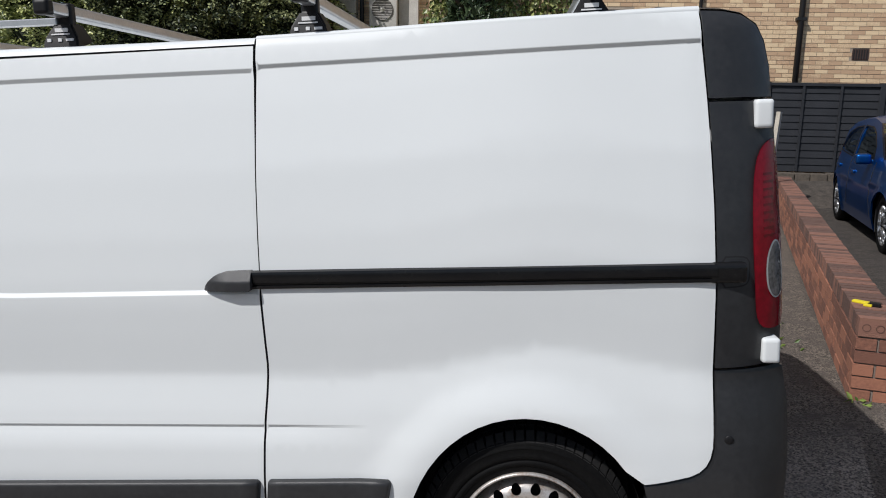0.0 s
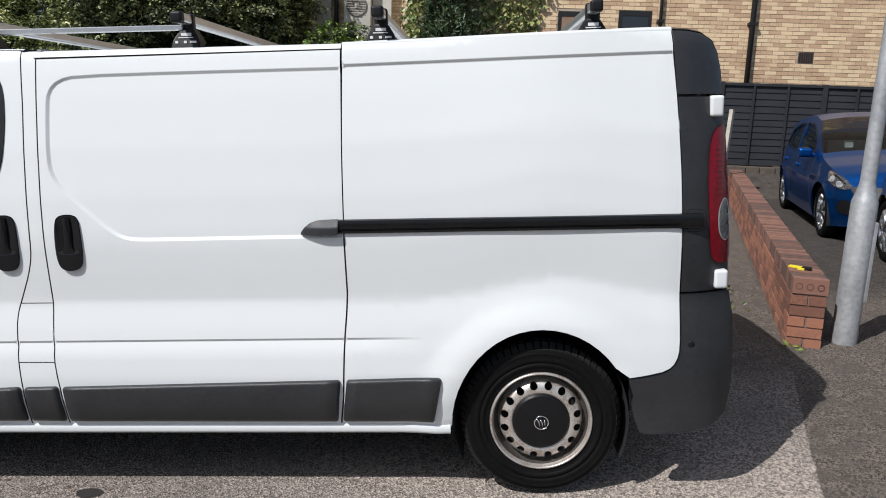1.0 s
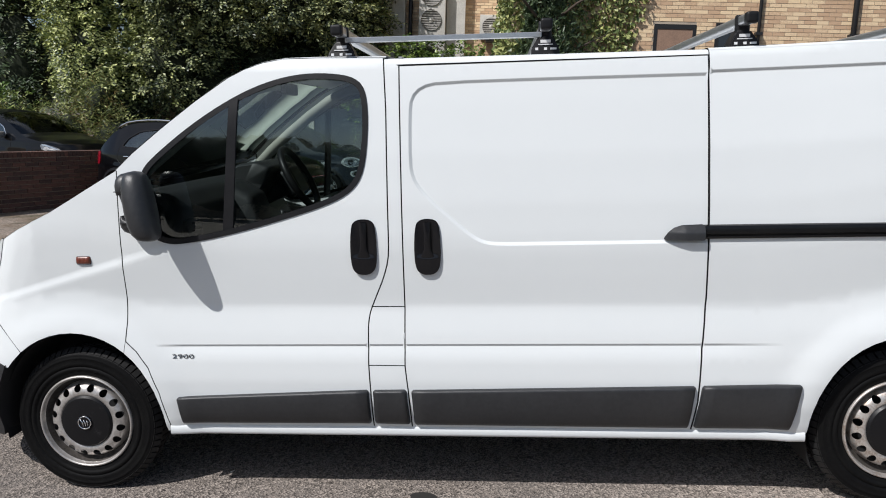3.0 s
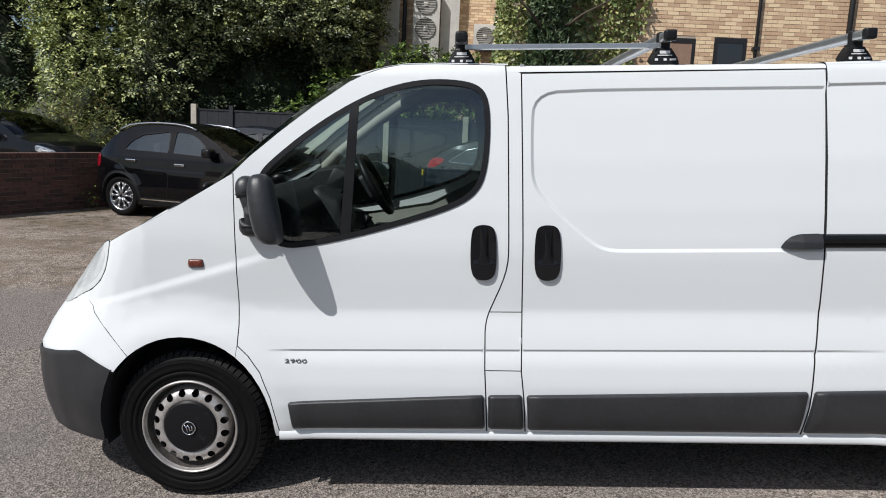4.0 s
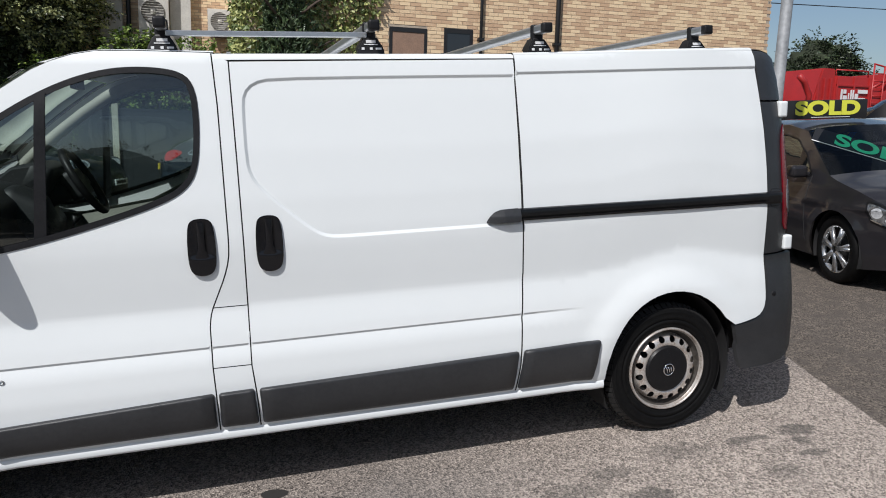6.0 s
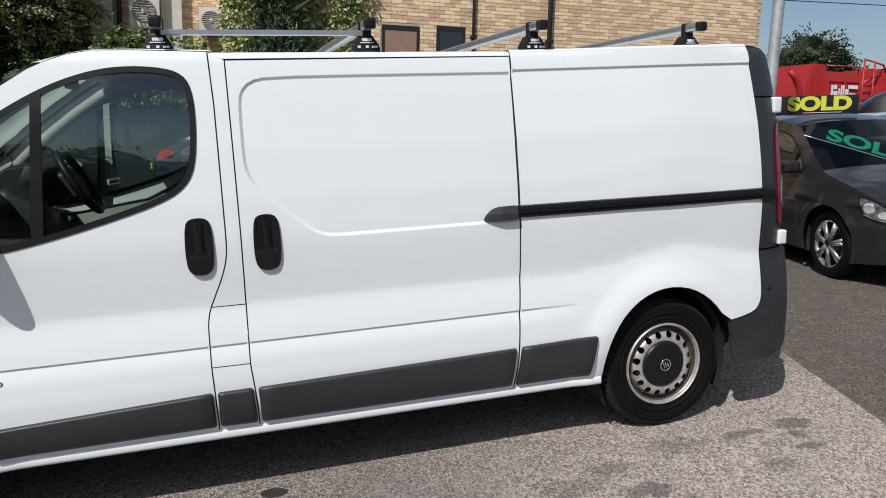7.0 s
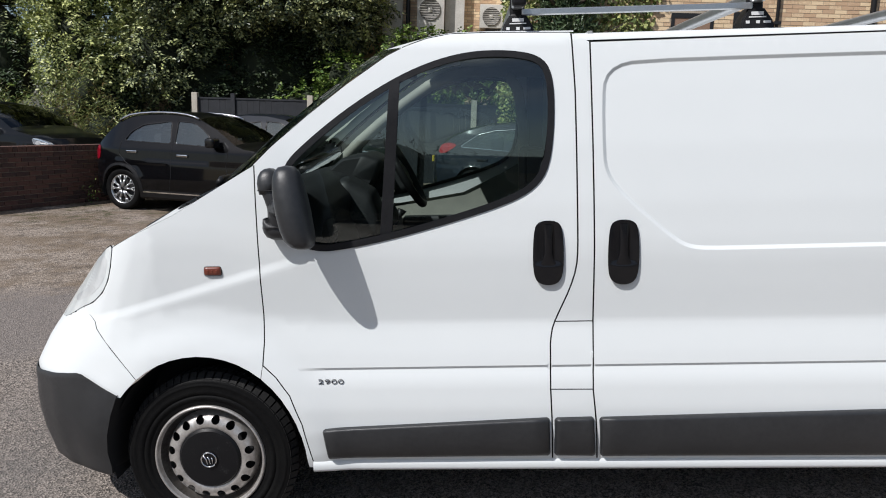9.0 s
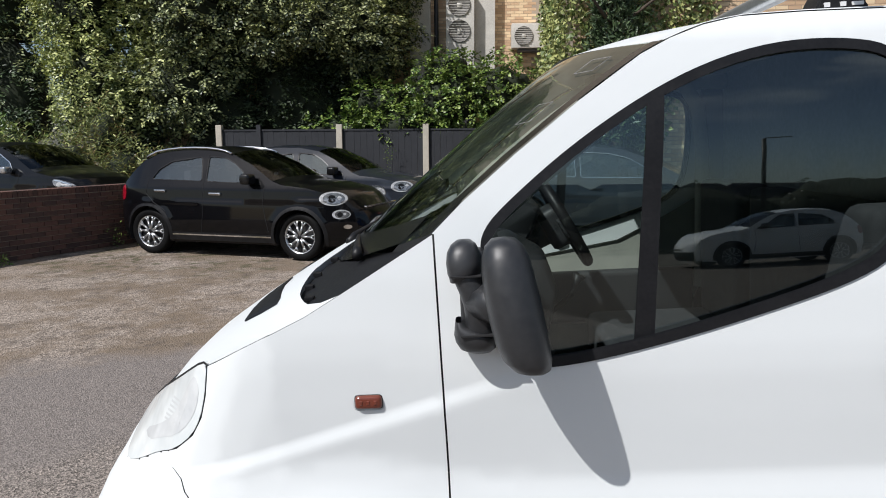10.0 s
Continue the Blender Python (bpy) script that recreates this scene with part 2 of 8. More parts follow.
def panel(name, outline, material, parent, surf, holes=(), extra=(), gx=0.05, gz=0.03, gap=0.0034, fold=0.010, lift=0.0, label="", side=1, lines=()):
    """A sheet-metal panel: an outline in x and z laid on the surface y = surf(x, z), with folded edges."""
    outline = shrink(dense(outline, 0.035), gap) if gap else dense(outline, 0.035)
    holes = [dense(h, 0.03) for h in holes]
    loops = [outline] + holes
    pts, edges = [], []
    for lp in loops:
        b = len(pts)
        pts += [Vector(p) for p in lp]
        edges += [(b + i, b + (i + 1) % len(lp)) for i in range(len(lp))]
    kept = []
    for ln in lines:
        last = None
        for q in dense(ln, 0.02, closed=False):
            ok = inside(q, outline) and not any(inside(q, h) for h in holes) and not near_line(q, loops, 0.003)
            if ok:
                pts.append(Vector(q))
                if last is not None:
                    edges.append((last, len(pts) - 1))
                last = len(pts) - 1
            else:
                last = None
        kept.append(list(ln) + list(ln)[::-1])
    xs, zs = [p[0] for p in outline], [p[1] for p in outline]
    cand = list(extra)
    nx, nz = int((max(xs) - min(xs)) / gx) + 1, int((max(zs) - min(zs)) / gz) + 1
    for i in range(nx + 1):
        for j in range(nz + 1):
            q = (min(xs) + (i + (j % 2) * 0.5) * gx, min(zs) + (j + 0.37) * gz)
            if not extra or not any(abs(q[0] - e[0]) < 0.014 and abs(q[1] - e[1]) < 0.014 for e in extra if abs(q[0] - e[0]) < 0.014):
                cand.append(q)
    for q in cand:
        if inside(q, outline) and not any(inside(q, h) for h in holes) and not near_line(q, loops, 0.006) and not (kept and near_line(q, kept, 0.010)):
            pts.append(Vector(q))
    from mathutils import geometry
    v, e, f, *_ = geometry.delaunay_2d_cdt(pts, edges, [], 0, 1e-5)
    faces = []
    for t in f:
        c = ((v[t[0]].x + v[t[1]].x + v[t[2]].x) / 3, (v[t[0]].y + v[t[1]].y + v[t[2]].y) / 3)
        if inside(c, outline) and not any(inside(c, h) for h in holes):
            faces.append(tuple(t) if side > 0 else tuple(t)[::-1])
    verts = [Vector((p.x, side * (surf(p.x, p.y) - lift), p.y)) for p in v]
    # folded edge
    count = {}
    for t in faces:
        for i in range(3):
            k = (t[i], t[(i + 1) % 3])
            count[k] = count.get(k, 0) + 1
    back, folds = {}, 0
    for (a, b) in list(count):
        if (b, a) not in count:
            for q in (a, b):
                if q not in back:
                    back[q] = len(verts)
                    verts.append(verts[q] + Vector((0, side * fold, 0)))
            faces.append((b, a, back[a], back[b]))
            folds += 1
    me = bpy.data.meshes.new(name)
    me.from_pydata([tuple(p) for p in verts], [], faces)
    me.validate()
    me.materials.append(material)
    if material is WHITE and len(me.polygons) == len(faces):
        # the white folded edge is coloured dark, for shade and seal in the gap
        me.materials.append(GAP)
        me.polygons.foreach_set("material_index", [0] * (len(faces) - folds) + [1] * folds)
    me.shade_smooth()
    nrm = []
    for p in v:
        h = 0.001
        sx, sz = (surf(p.x + h, p.y) - surf(p.x - h, p.y)) / (2 * h), (surf(p.x, p.y + h) - surf(p.x, p.y - h)) / (2 * h)
        nrm.append(Vector((sx, -side, sz)).normalized())
    src = {b: a for a, b in back.items()}
    nrm += [nrm[src[i]] for i in range(len(v), len(verts))]
    if len(me.vertices) == len(nrm):
        me.normals_split_custom_set_from_vertices([tuple(q) for q in nrm])
    ob = new(name, me)
    ob.parent = parent
    if label:
        ob["label"] = label
    return ob


def strip_mesh(name, rings, material, parent=None, label="", closed=False, sharp=60):
    """A surface through rows of points."""
    verts = [tuple(p) for r in rings for p in r]
    n = len(rings[0])
    faces = []
    for i in range(len(rings) - 1):
        for k in range(n if closed else n - 1):
            k2 = (k + 1) % n
            faces.append((i * n + k, i * n + k2, (i + 1) * n + k2, (i + 1) * n + k))
    ob = link_mesh(name, verts, faces, material, parent, label)
    if sum(p.normal.z * p.area for p in ob.data.polygons) < 0 and material in (GLASS, DARK_GLASS, CAR_SCREEN):
        ob.data.flip_normals()      # panes face outwards
    ob.data.set_sharp_from_angle(angle=radians(sharp))
    return ob


def lerp_table(table, x):
    if x <= table[0][0]:
        return table[0][1]
    for (a, p), (b, q) in zip(table, table[1:]):
        if x <= b:
            t = (x - a) / (b - a)
            return p + (q - p) * t
    return table[-1][1]


def soft_table(table, x):
    """A table read with a little smoothing."""
    return (lerp_table(table, x - 0.014) + 2 * lerp_table(table, x) + lerp_table(table, x + 0.014)) / 4


# ---- ground ----
def ground_z(x):
    x = min(x, 16.0)
    return -0.10 + 0.0524 * (0.3 * math.log1p(math.exp(min(40, x / 0.3))))



# ---- the white van ----
VAN_M = Matrix.Translation((1.75, 0.05, 0)) @ Matrix.Rotation(radians(-3.0), 4, 'Y') @ Matrix.Translation((-1.75, -0.05, 0))
van = thing("panel_van", "long white panel van with dark grey bumpers parked on asphalt", "van", VAN_M)
YC, HUB = 0.985, 0.33

SIDE = [(0.24, 0.095), (0.27, 0.073), (0.30, 0.052), (0.35, 0.034), (0.45, 0.016), (0.55, 0.012), (0.643, 0.019), (0.75, 0.034), (0.858, 0.0550), (0.878, 0.0545),
        (0.90, 0.053), (1.0, 0.046), (1.10, 0.041), (1.16, 0.042), (1.30, 0.053), (1.50, 0.079), (1.70, 0.114), (1.80, 0.134), (1.87, 0.150), (1.89, 0.160), (1.91, 0.176), (1.93, 0.20)]
NOSE = [(-0.90, 0.85), (-0.885, 0.62), (-0.845, 0.42), (-0.79, 0.29), (-0.725, 0.205), (-0.61, 0.105), (-0.50, 0.047), (-0.40, 0.018), (-0.30, 0.005), (-0.20, 0.0)]
RAKE = [(0.65, 0.0), (0.74, 0.05), (0.80, 0.07), (0.845, 0.08), (0.932, 0.11), (1.0, 0.14), (1.1, 0.21), (1.15, 0.26), (1.2, 0.28)]
TAIL = [(4.00, 0.0), (4.08, 0.005), (4.14, 0.017), (4.19, 0.038), (4.23, 0.064), (4.27, 0.105), (4.31, 0.20)]
RECESS = [(2.71, 1.802), (2.06, 1.799), (1.62, 1.794), (1.545, 1.777), (1.502, 1.733), (1.494, 1.66), (1.494, 1.46), (1.505, 1.40), (1.535, 1.35),
          (1.60, 1.283), (1.68, 1.212), (1.730, 1.170), (1.772, 1.141), (1.815, 1.126), (1.87, 1.1215), (2.00, 1.122), (2.71, 1.127)]


def ease(q):
    q = min(1, max(0, q))
    return q * q * (3 - 2 * q)


def bell(x, c, w):
    return math.exp(-((x - c) / w) ** 2)


def line_distance(p, line):
    best = 9
    for (ax, az), (bx, bz) in zip(line, line[1:]):
        ux, uz = bx - ax, bz - az
        q = max(0, min(1, ((p[0] - ax) * ux + (p[1] - az) * uz) / (ux * ux + uz * uz)))
        best = min(best, math.hypot(p[0] - ax - q * ux, p[1] - az - q * uz))
    return best


RECESS_LINE = smooth_loop(RECESS, 1, closed=False)
RECESS_IN = RECESS_LINE + [(2.72, 1.127), (2.72, 1.803)]


def van_side(x, z):
    """How far in the near side of the van lies."""
    lift = 0.085 * bell(x, 3.57, 0.33) + 0.07 * bell(x, 0.0, 0.30) * (1 if z > 0.6 else 0)
    y = soft_table(SIDE, z - lift * min(1, max(0, (z - 0.6) / 0.15)))
    # the lips of the arches stand out
    for cx in (0.0, 3.5):
        rho = math.hypot(x - cx, z - HUB)
        y -= 0.008 * (1 + math.cos(math.pi * min(1, abs(rho - 0.42) / 0.14)))
    if x < 0.75:
        d = 1.07 + (x - 0.25) * 0.29 - z
        q = min(1, max(0, (d + 0.020) / 0.042))
        y -= 0.0085 * min(1, (0.75 - x) / 0.55) * q * q * (3 - 2 * q) * max(0, 1 - max(0, d - 0.03) / 0.20)
    if x < -0.15:
        y += soft_table(NOSE, x - 0.40 * max(0, z - 0.75) - lerp_table(RAKE, z) * ease((-0.20 - x) / 0.42))
    if x > 3.98:
        y += soft_table(TAIL, x + 0.05 * max(0, z - 0.95) + 0.10 * max(0, z - 1.75))
    # pressed line along the doors
    if 0.36 < x < 3.02:
        d = 0.705 + 0.004 * (x - 1.4) - z
        y += 0.0075 * min(1, max(0, d / 0.010)) * max(0, 1 - max(0, d - 0.010) / 0.045) * min(1, (x - 0.36) / 0.12, (3.02 - x) / 0.25)
    return y


def quarter_side(x, z):
    """The rear quarter, with a gutter groove under the roof."""
    d = 1.812 + 0.018 * (x - 2.7) - z
    return van_side(x, z) + 0.011 * (0 if d < 0 else min(1, d / 0.012)) * max(0, 1 - max(0, d) / 0.30)


def door_side(x, z):
    """The sliding door, whose upper field is pressed in."""
    y = van_side(x, z)
    if inside((x, z), RECESS_IN):
        y += 0.009 * min(1, line_distance((x, z), RECESS_LINE) / 0.013)
    return y


def offset_line(line, o):
    pts = smooth_loop(line, 1, closed=False)
    out = []
    for i, p in enumerate(pts):
        a, b = pts[max(0, i - 1)], pts[min(len(pts) - 1, i + 1)]
        d = Vector((b[0] - a[0], b[1] - a[1])).normalized()
        out.append((p[0] - d.y * o, p[1] + d.x * o))
    return out


def level_lines(x0, x1, z, slope, offs):
    return [[(x0, z + slope * (x0 - 1.4) + o), (x1, z + slope * (x1 - 1.4) + o)] for o in offs]


GROOVE = level_lines(0.38, 3.02, 0.705, 0.004, (0.006, 0.001, -0.001, -0.0095, -0.0115, -0.028, -0.055))
FLARE = level_lines(0.26, 3.0, 0.85, 0.0, (-0.045, -0.02, 0.005, 0.030, 0.06))
GUTTER = level_lines(2.70, 4.03, 1.7886, 0.018, (0.0025, -0.0025, -0.0095, -0.0145, -0.04))
CREASE = [[(-0.42, 1.07 - 0.67 * 0.29 + o), (0.74, 1.07 + 0.49 * 0.29 + o)] for o in (0.035, 0.022, 0.012, 0.002, -0.008, -0.018, -0.03, -0.045)]


def arc(cx, cz, rx, rz, a0, a1, n=24):
    return [(cx + rx * math.cos(radians(a0 + (a1 - a0) * i / n)), cz + rz * math.sin(radians(a0 + (a1 - a0) * i / n))) for i in range(n + 1)]


FRONT_ARCH = arc(0.0, HUB, 0.388, 0.425, 180, 0)
REAR_ARCH = arc(3.5, HUB, 0.370, 0.412, 180, 0)
TOP = 1.872
ROOF_EDGE = [(0.235, 1.452), (0.312, 1.524), (0.437, 1.625), (0.585, 1.735), (0.731, 1.832), (0.80, 1.865), (0.876, 1.890), (0.96, 1.905), (1.10, 1.906), (1.25, 1.902), (1.385, 1.898)]
WIN = smooth_loop([(0.352, 1.40), (0.36, 1.455), (0.422, 1.517), (0.569, 1.633), (0.738, 1.737), (0.881, 1.800), (1.022, 1.834), (1.163, 1.836), (1.275, 1.815),
                   (1.318, 1.755), (1.324, 1.60), (1.305, 1.43), (1.253, 1.352), (1.156, 1.302), (0.985, 1.248), (0.766, 1.189), (0.572, 1.150), (0.451, 1.140), (0.372, 1.19), (0.352, 1.28)], 2)
GLASS_EDGE = shrink(WIN, 0.019)


def pane_bow(h):
    """How far the side glass leans in at a height over its sill."""
    return 0.048 * h + 0.025 * h * h + 0.52 * max(0.0, h - 0.45) ** 2



REAR_GAP = [(1.391, 1.896), (1.401, 1.685), (1.403, 1.452), (1.405, 1.164), (1.4045, 1.120), (1.402, 1.080), (1.395, 1.042), (1.384, 1.005), (1.370, 0.967), (1.354, 0.930), (1.338, 0.893), (1.325, 0.862), (1.316, 0.835), (1.311, 0.808), (1.308, 0.78), (1.307, 0.615), (1.312, 0.498), (1.318, 0.302)]
FRONT_GAP = [(0.415, 0.302), (0.381, 0.489), (0.340, 0.603), (0.291, 0.673), (0.244, 0.718), (0.249, 0.80), (0.249, 1.0), (0.247, 1.228), (0.244, 1.450)]
cab_door_outline = REAR_GAP[::-1] + ROOF_EDGE[::-1] + FRONT_GAP[::-1]
PILLAR_F = [(1.455, TOP - 0.01), (1.460, 1.451), (1.463, 1.139), (1.463, 0.862)]
pillar_outline = PILLAR_F + REAR_GAP[:12][::-1]
flap_outline = [(1.463, 0.862), (1.461, 0.614), (1.307, 0.615), (1.308, 0.78), (1.311, 0.808), (1.316, 0.835), (1.325, 0.862)]
below_flap = [(1.461, 0.614), (1.474, 0.483), (1.484, 0.302), (1.318, 0.302), (1.312, 0.498), (1.307, 0.615)]
SLIDE_REAR = [(2.705, TOP), (2.704, 1.60), (2.703, 1.442), (2.704, 1.12), (2.706, 0.90), (2.700, 0.80), (2.690, 0.69), (2.678, 0.462), (2.655, 0.302)]
slide_outline = [(1.455, TOP - 0.01), (1.460, 1.451), (1.463, 1.139), (1.463, 0.862), (1.461, 0.612), (1.474, 0.483), (1.484, 0.302)] + SLIDE_REAR[::-1]
REAR_EDGE = [(4.012, TOP + 0.045), (4.030, 1.66), (4.045, 1.38), (4.053, 1.11), (4.055, 0.878), (4.056, 0.69), (4.054, 0.65), (4.047, 0.617), (4.034, 0.592), (4.014, 0.573), (3.985, 0.560), (3.94, 0.552), (3.838, 0.540)]
quarter_outline = [(2.7065, TOP + 0.02)] + SLIDE_REAR[1:] + [(3.120, 0.302)] + [p for p in REAR_ARCH if p[0] < 3.85 or p[1] > 0.56][:-2] + [(3.850, 0.540)] + REAR_EDGE[:-1][::-1]
LAMP_EDGE = [(-0.325, 1.155), (-0.327, 1.125), (-0.331, 1.086), (-0.347, 1.030), (-0.378, 0.982), (-0.437, 0.936), (-0.503, 0.909)]
wing_outline = [(0.244, 1.454), (0.159, 1.405), (0.025, 1.328), (-0.062, 1.279), (-0.223, 1.206)] + LAMP_EDGE + [(-0.417, 0.871), (-0.403, 0.846), (-0.338, 0.779), (-0.264, 0.703), (-0.234, 0.6685)] + [p for p in FRONT_ARCH if p[0] > -0.228 and p[0] < 0.24] + [(0.244, 0.718), (0.249, 0.80), (0.249, 1.0), (0.247, 1.228)]
lip_outline = [p for p in FRONT_ARCH if p[0] > 0.23] + [(0.391, 0.302), (0.415, 0.302), (0.381, 0.489), (0.340, 0.603), (0.291, 0.673), (0.244, 0.718)]

for side, tag in ((1, "near"), (-1, "far")):
    hold = van
    if side < 0:
        hold = new("far_side")
        hold.parent = van
        hold.location = (0, 2 * YC, 0)
    wing = panel("front_wing", wing_outline, WHITE, hold, van_side, side=side, lines=CREASE, gx=0.03, gap=0.0012)
    panel("arch_lip", lip_outline, WHITE, hold, van_side, side=side, gap=0.001)
    door = panel("cab_door", cab_door_outline, WHITE, hold, van_side, holes=[WIN], lines=GROOVE + FLARE + CREASE, side=side, label="white cab door with a dark framed window")
    panel("pillar_panel", pillar_outline, WHITE, hold, van_side, side=side, gap=0.0022)
    panel("fuel_flap", flap_outline, WHITE, hold, van_side, lines=GROOVE, side=side, gap=0.0018)
    panel("pillar_panel", below_flap, WHITE, hold, van_side, side=side, gap=0.0022)
    slide = panel("sliding_door", slide_outline, WHITE, hold, door_side, lines=GROOVE + FLARE + [offset_line(RECESS, o) for o in (-0.002, 0.002, 0.011, 0.015, -0.02, 0.03)], side=side,
                  label="white sliding door with a pressed field")
    panel("rear_quarter", quarter_outline, WHITE, hold, quarter_side,
          lines=GROOVE + GUTTER, side=side, gz=0.025)
    if side > 0:
        near_door, near_slide, near_wing = door, slide, wing
    # window rubber, glass and its divider
    ring = panel("window_rubber", shrink(WIN, -0.004), BLACK_PLASTIC, hold, van_side, holes=[GLASS_EDGE], gap=0, lift=0.004, fold=0.014, side=side)
    pane = panel("window_pane", shrink(WIN, 0.004), GLASS, hold, lambda x, z: 0.070 + pane_bow(z - 1.14), gap=0, fold=0.0005, gx=0.1, gz=0.05, side=side)
    pane.visible_shadow = False
    divider = panel("window_divider", [(0.690, 1.165), (0.735, 1.178), (0.778, 1.742), (0.740, 1.722)], BLACK_PLASTIC, hold, lambda x, z: 0.062 + pane_bow(z - 1.14), gap=0, lift=0.0, side=side)
    for o in (ring, pane, divider):
        o.parent = door
    card = panel("door_card", [(0.46, 0.62), (0.30, 0.90), (0.30, 1.12), (0.55, 1.10), (0.98, 1.165), (1.2, 1.27), (1.36, 1.36), (1.36, 0.95), (1.28, 0.8), (1.28, 0.4), (0.5, 0.4)], TRIM_BEIGE, hold,
                 lambda x, z: van_side(x, z) + 0.075, gap=0, fold=0.01, side=side, label="pale beige inner door card")
    card.parent = door
    # grey side mouldings
    for nm, o, lift in (("side_moulding", [(0.456, 0.470), (1.303, 0.508), (1.308, 0.345), (0.468, 0.340)], 0.012), ("side_moulding", [(1.320, 0.507), (1.466, 0.510), (1.477, 0.342), (1.322, 0.345)], 0.012),
                        ("side_moulding", [(1.485, 0.508), (2.668, 0.534), (2.648, 0.338), (1.493, 0.341)], 0.012), ("side_moulding", [(2.692, 0.535), (3.088, 0.546), (3.054, 0.339), (2.668, 0.338)], 0.012)):
        (xa, za), (xb, zb), (xc, zc), (xd, zd) = o
        rings = []
        nn = max(8, int((xb - xa) / 0.05))
        stops = [(0.0, 0.012, 0.0), (0.003, 0.005, 0.55), (0.010, 0.0, 1.0)]
        for q, cut, full in stops + [(0.010 + (xb - xa - 0.020) * i / nn, 0.0, 1.0) for i in range(1, nn)] + [(xb - xa - d, c, f) for d, c, f in stops[::-1]]:
            u = q / (xb - xa)
            top, low = za + (zb - za) * u - cut, zd + (zc - zd) * u + cut
            ring = []
            for v, off in ((0.0, 0.008), (0.0, -0.006), (0.010, -0.0155), (0.026, -0.0195), (0.07, -0.022), (0.55, -0.0235), (0.86, -0.020), (0.95, -0.014), (0.985, -0.004), (1.0, 0.008)):
                z = top + (low - top) * v
                x = xa + (xd - xa) * v + (xb + (xc - xb) * v - xa - (xd - xa) * v) * u
                ring.append((x, side * (van_side(x, z) + (off * full if off < 0 else off)), z))
            rings.append(ring)
        strip_mesh(nm, rings, GREY_PLASTIC, hold, "dark grey plastic side moulding", sharp=75)
    # sill
    bm = bmesh.new()
    for x0, x1 in ((0.41, 3.12),):
        strip = [[(x0 + (x1 - x0) * i / 40, side * (van_side(x0 + (x1 - x0) * i / 40, 0.334) + dy), z) for z, dy in ((0.332, 0.004), (0.328, -0.001), (0.312, -0.004), (0.299, -0.003), (0.290, 0.0), (0.284, 0.05), (0.30, 0.12))] for i in range(41)]
    strip_mesh("sill", strip, WHITE, hold, sharp=80)
    # black inside of the shut lines
    panel("inner_shell", [(0.26, 1.10), (0.26, 0.75), (0.42, 0.31), (3.10, 0.31), (3.10, 0.45), (3.22, 0.66), (3.5, 0.77), (3.80, 0.65), (3.88, 0.60), (4.02, 0.60), (4.02, 1.86), (1.36, 1.86), (1.36, 1.10), (1.25, 1.10)], GAP, hold,
          lambda x, z: (quarter_side(x, z) if x > 2.71 else door_side(x, z)) + 0.0125, gap=0, fold=0.002, side=side)
    panel("inner_shell", [(0.26, 1.10), (0.24, 0.78), (0.15, 0.76), (-0.15, 0.77), (-0.235, 0.705), (-0.275, 0.675), (-0.36, 0.75), (-0.44, 0.84), (-0.52, 0.88), (-0.50, 0.925), (-0.40, 0.98), (-0.37, 1.05), (-0.35, 1.13), (0.05, 1.30), (0.26, 1.40)], GAP, hold, lambda x, z: van_side(x, z) + 0.0125, gap=0, fold=0.002, side=side)


def settle_far():
    """Far-side panels hang straight from the van."""
    for h in [o for o in van.children if o.name.startswith("far_side")]:
        for o in list(h.children):
            o.parent = van
            o.location = (0, 2 * YC, 0)
        bpy.data.objects.remove(h)


# skin across the van: rows from the near edge to the far one
def cross_row(x, z, ye, bx, bz, p=2.6, n=28, q=1.0):
    out = []
    half = YC - ye
    for i in range(n + 1):
        u = -1 + 2 * i / n
        u = math.copysign(abs(u) ** 0.75, u)
        f = (1 - abs(u) ** p) ** q
        out.append((x + bx * f, YC + u * half, z + bz * f))
    return out


def roof_row(x, z, rise, crown, bow=0.0, lap=False):
    """From the near roof edge up a short rounded flank, over the crown and down the far flank."""
    ye = van_side(x, z)
    near = [(0.0, 0.0), (0.004, 0.35), (0.010, 0.60), (0.020, 0.80), (0.038, 0.93), (0.070, 1.0)]
    half = ([(x, ye + 0.0015, z - 0.012)] if lap else []) + [(x, ye + dy, z + rise * f) for dy, f in near]
    y0 = ye + 0.070
    for i in range(1, 15):
        u = i / 14
        half.append((x + bow * (1 - (1 - u) ** 2.2), y0 + (YC - y0) * u, z + rise + crown * (1 - (1 - u) ** 2)))
    return half + [(a, 2 * YC - b, c) for a, b, c in half[::-1][1:]]


roof_rows = []
for i in range(14):
    t = i / 13
    x = 0.785 + 0.615 * t
    z = lerp_table(ROOF_EDGE, x)
    roof_rows.append(roof_row(x, z, 0.003 + 0.005 * t, 0.034 - 0.006 * t, -0.16 * (1 - t) ** 2))
strip_mesh("roof", roof_rows, WHITE, van)
roof_rows = []
for i in range(0, 14):
    x = 1.395 + 1.310 * i / 13
    roof_rows.append(roof_row(x, TOP - 0.006 + 0.008 * i / 13, 0.030 - 0.006 * i / 13, 0.012))
strip_mesh("roof", roof_rows, WHITE, van)
roof_rows = []
for i in range(14):
    x = 2.708 + 1.305 * i / 13
    roof_rows.append(roof_row(x, TOP + 0.021 + 0.025 * i / 13, 0.010 + 0.006 * i / 13, 0.016, lap=True))
strip_mesh("roof", roof_rows, WHITE, van)
tail_rows = []
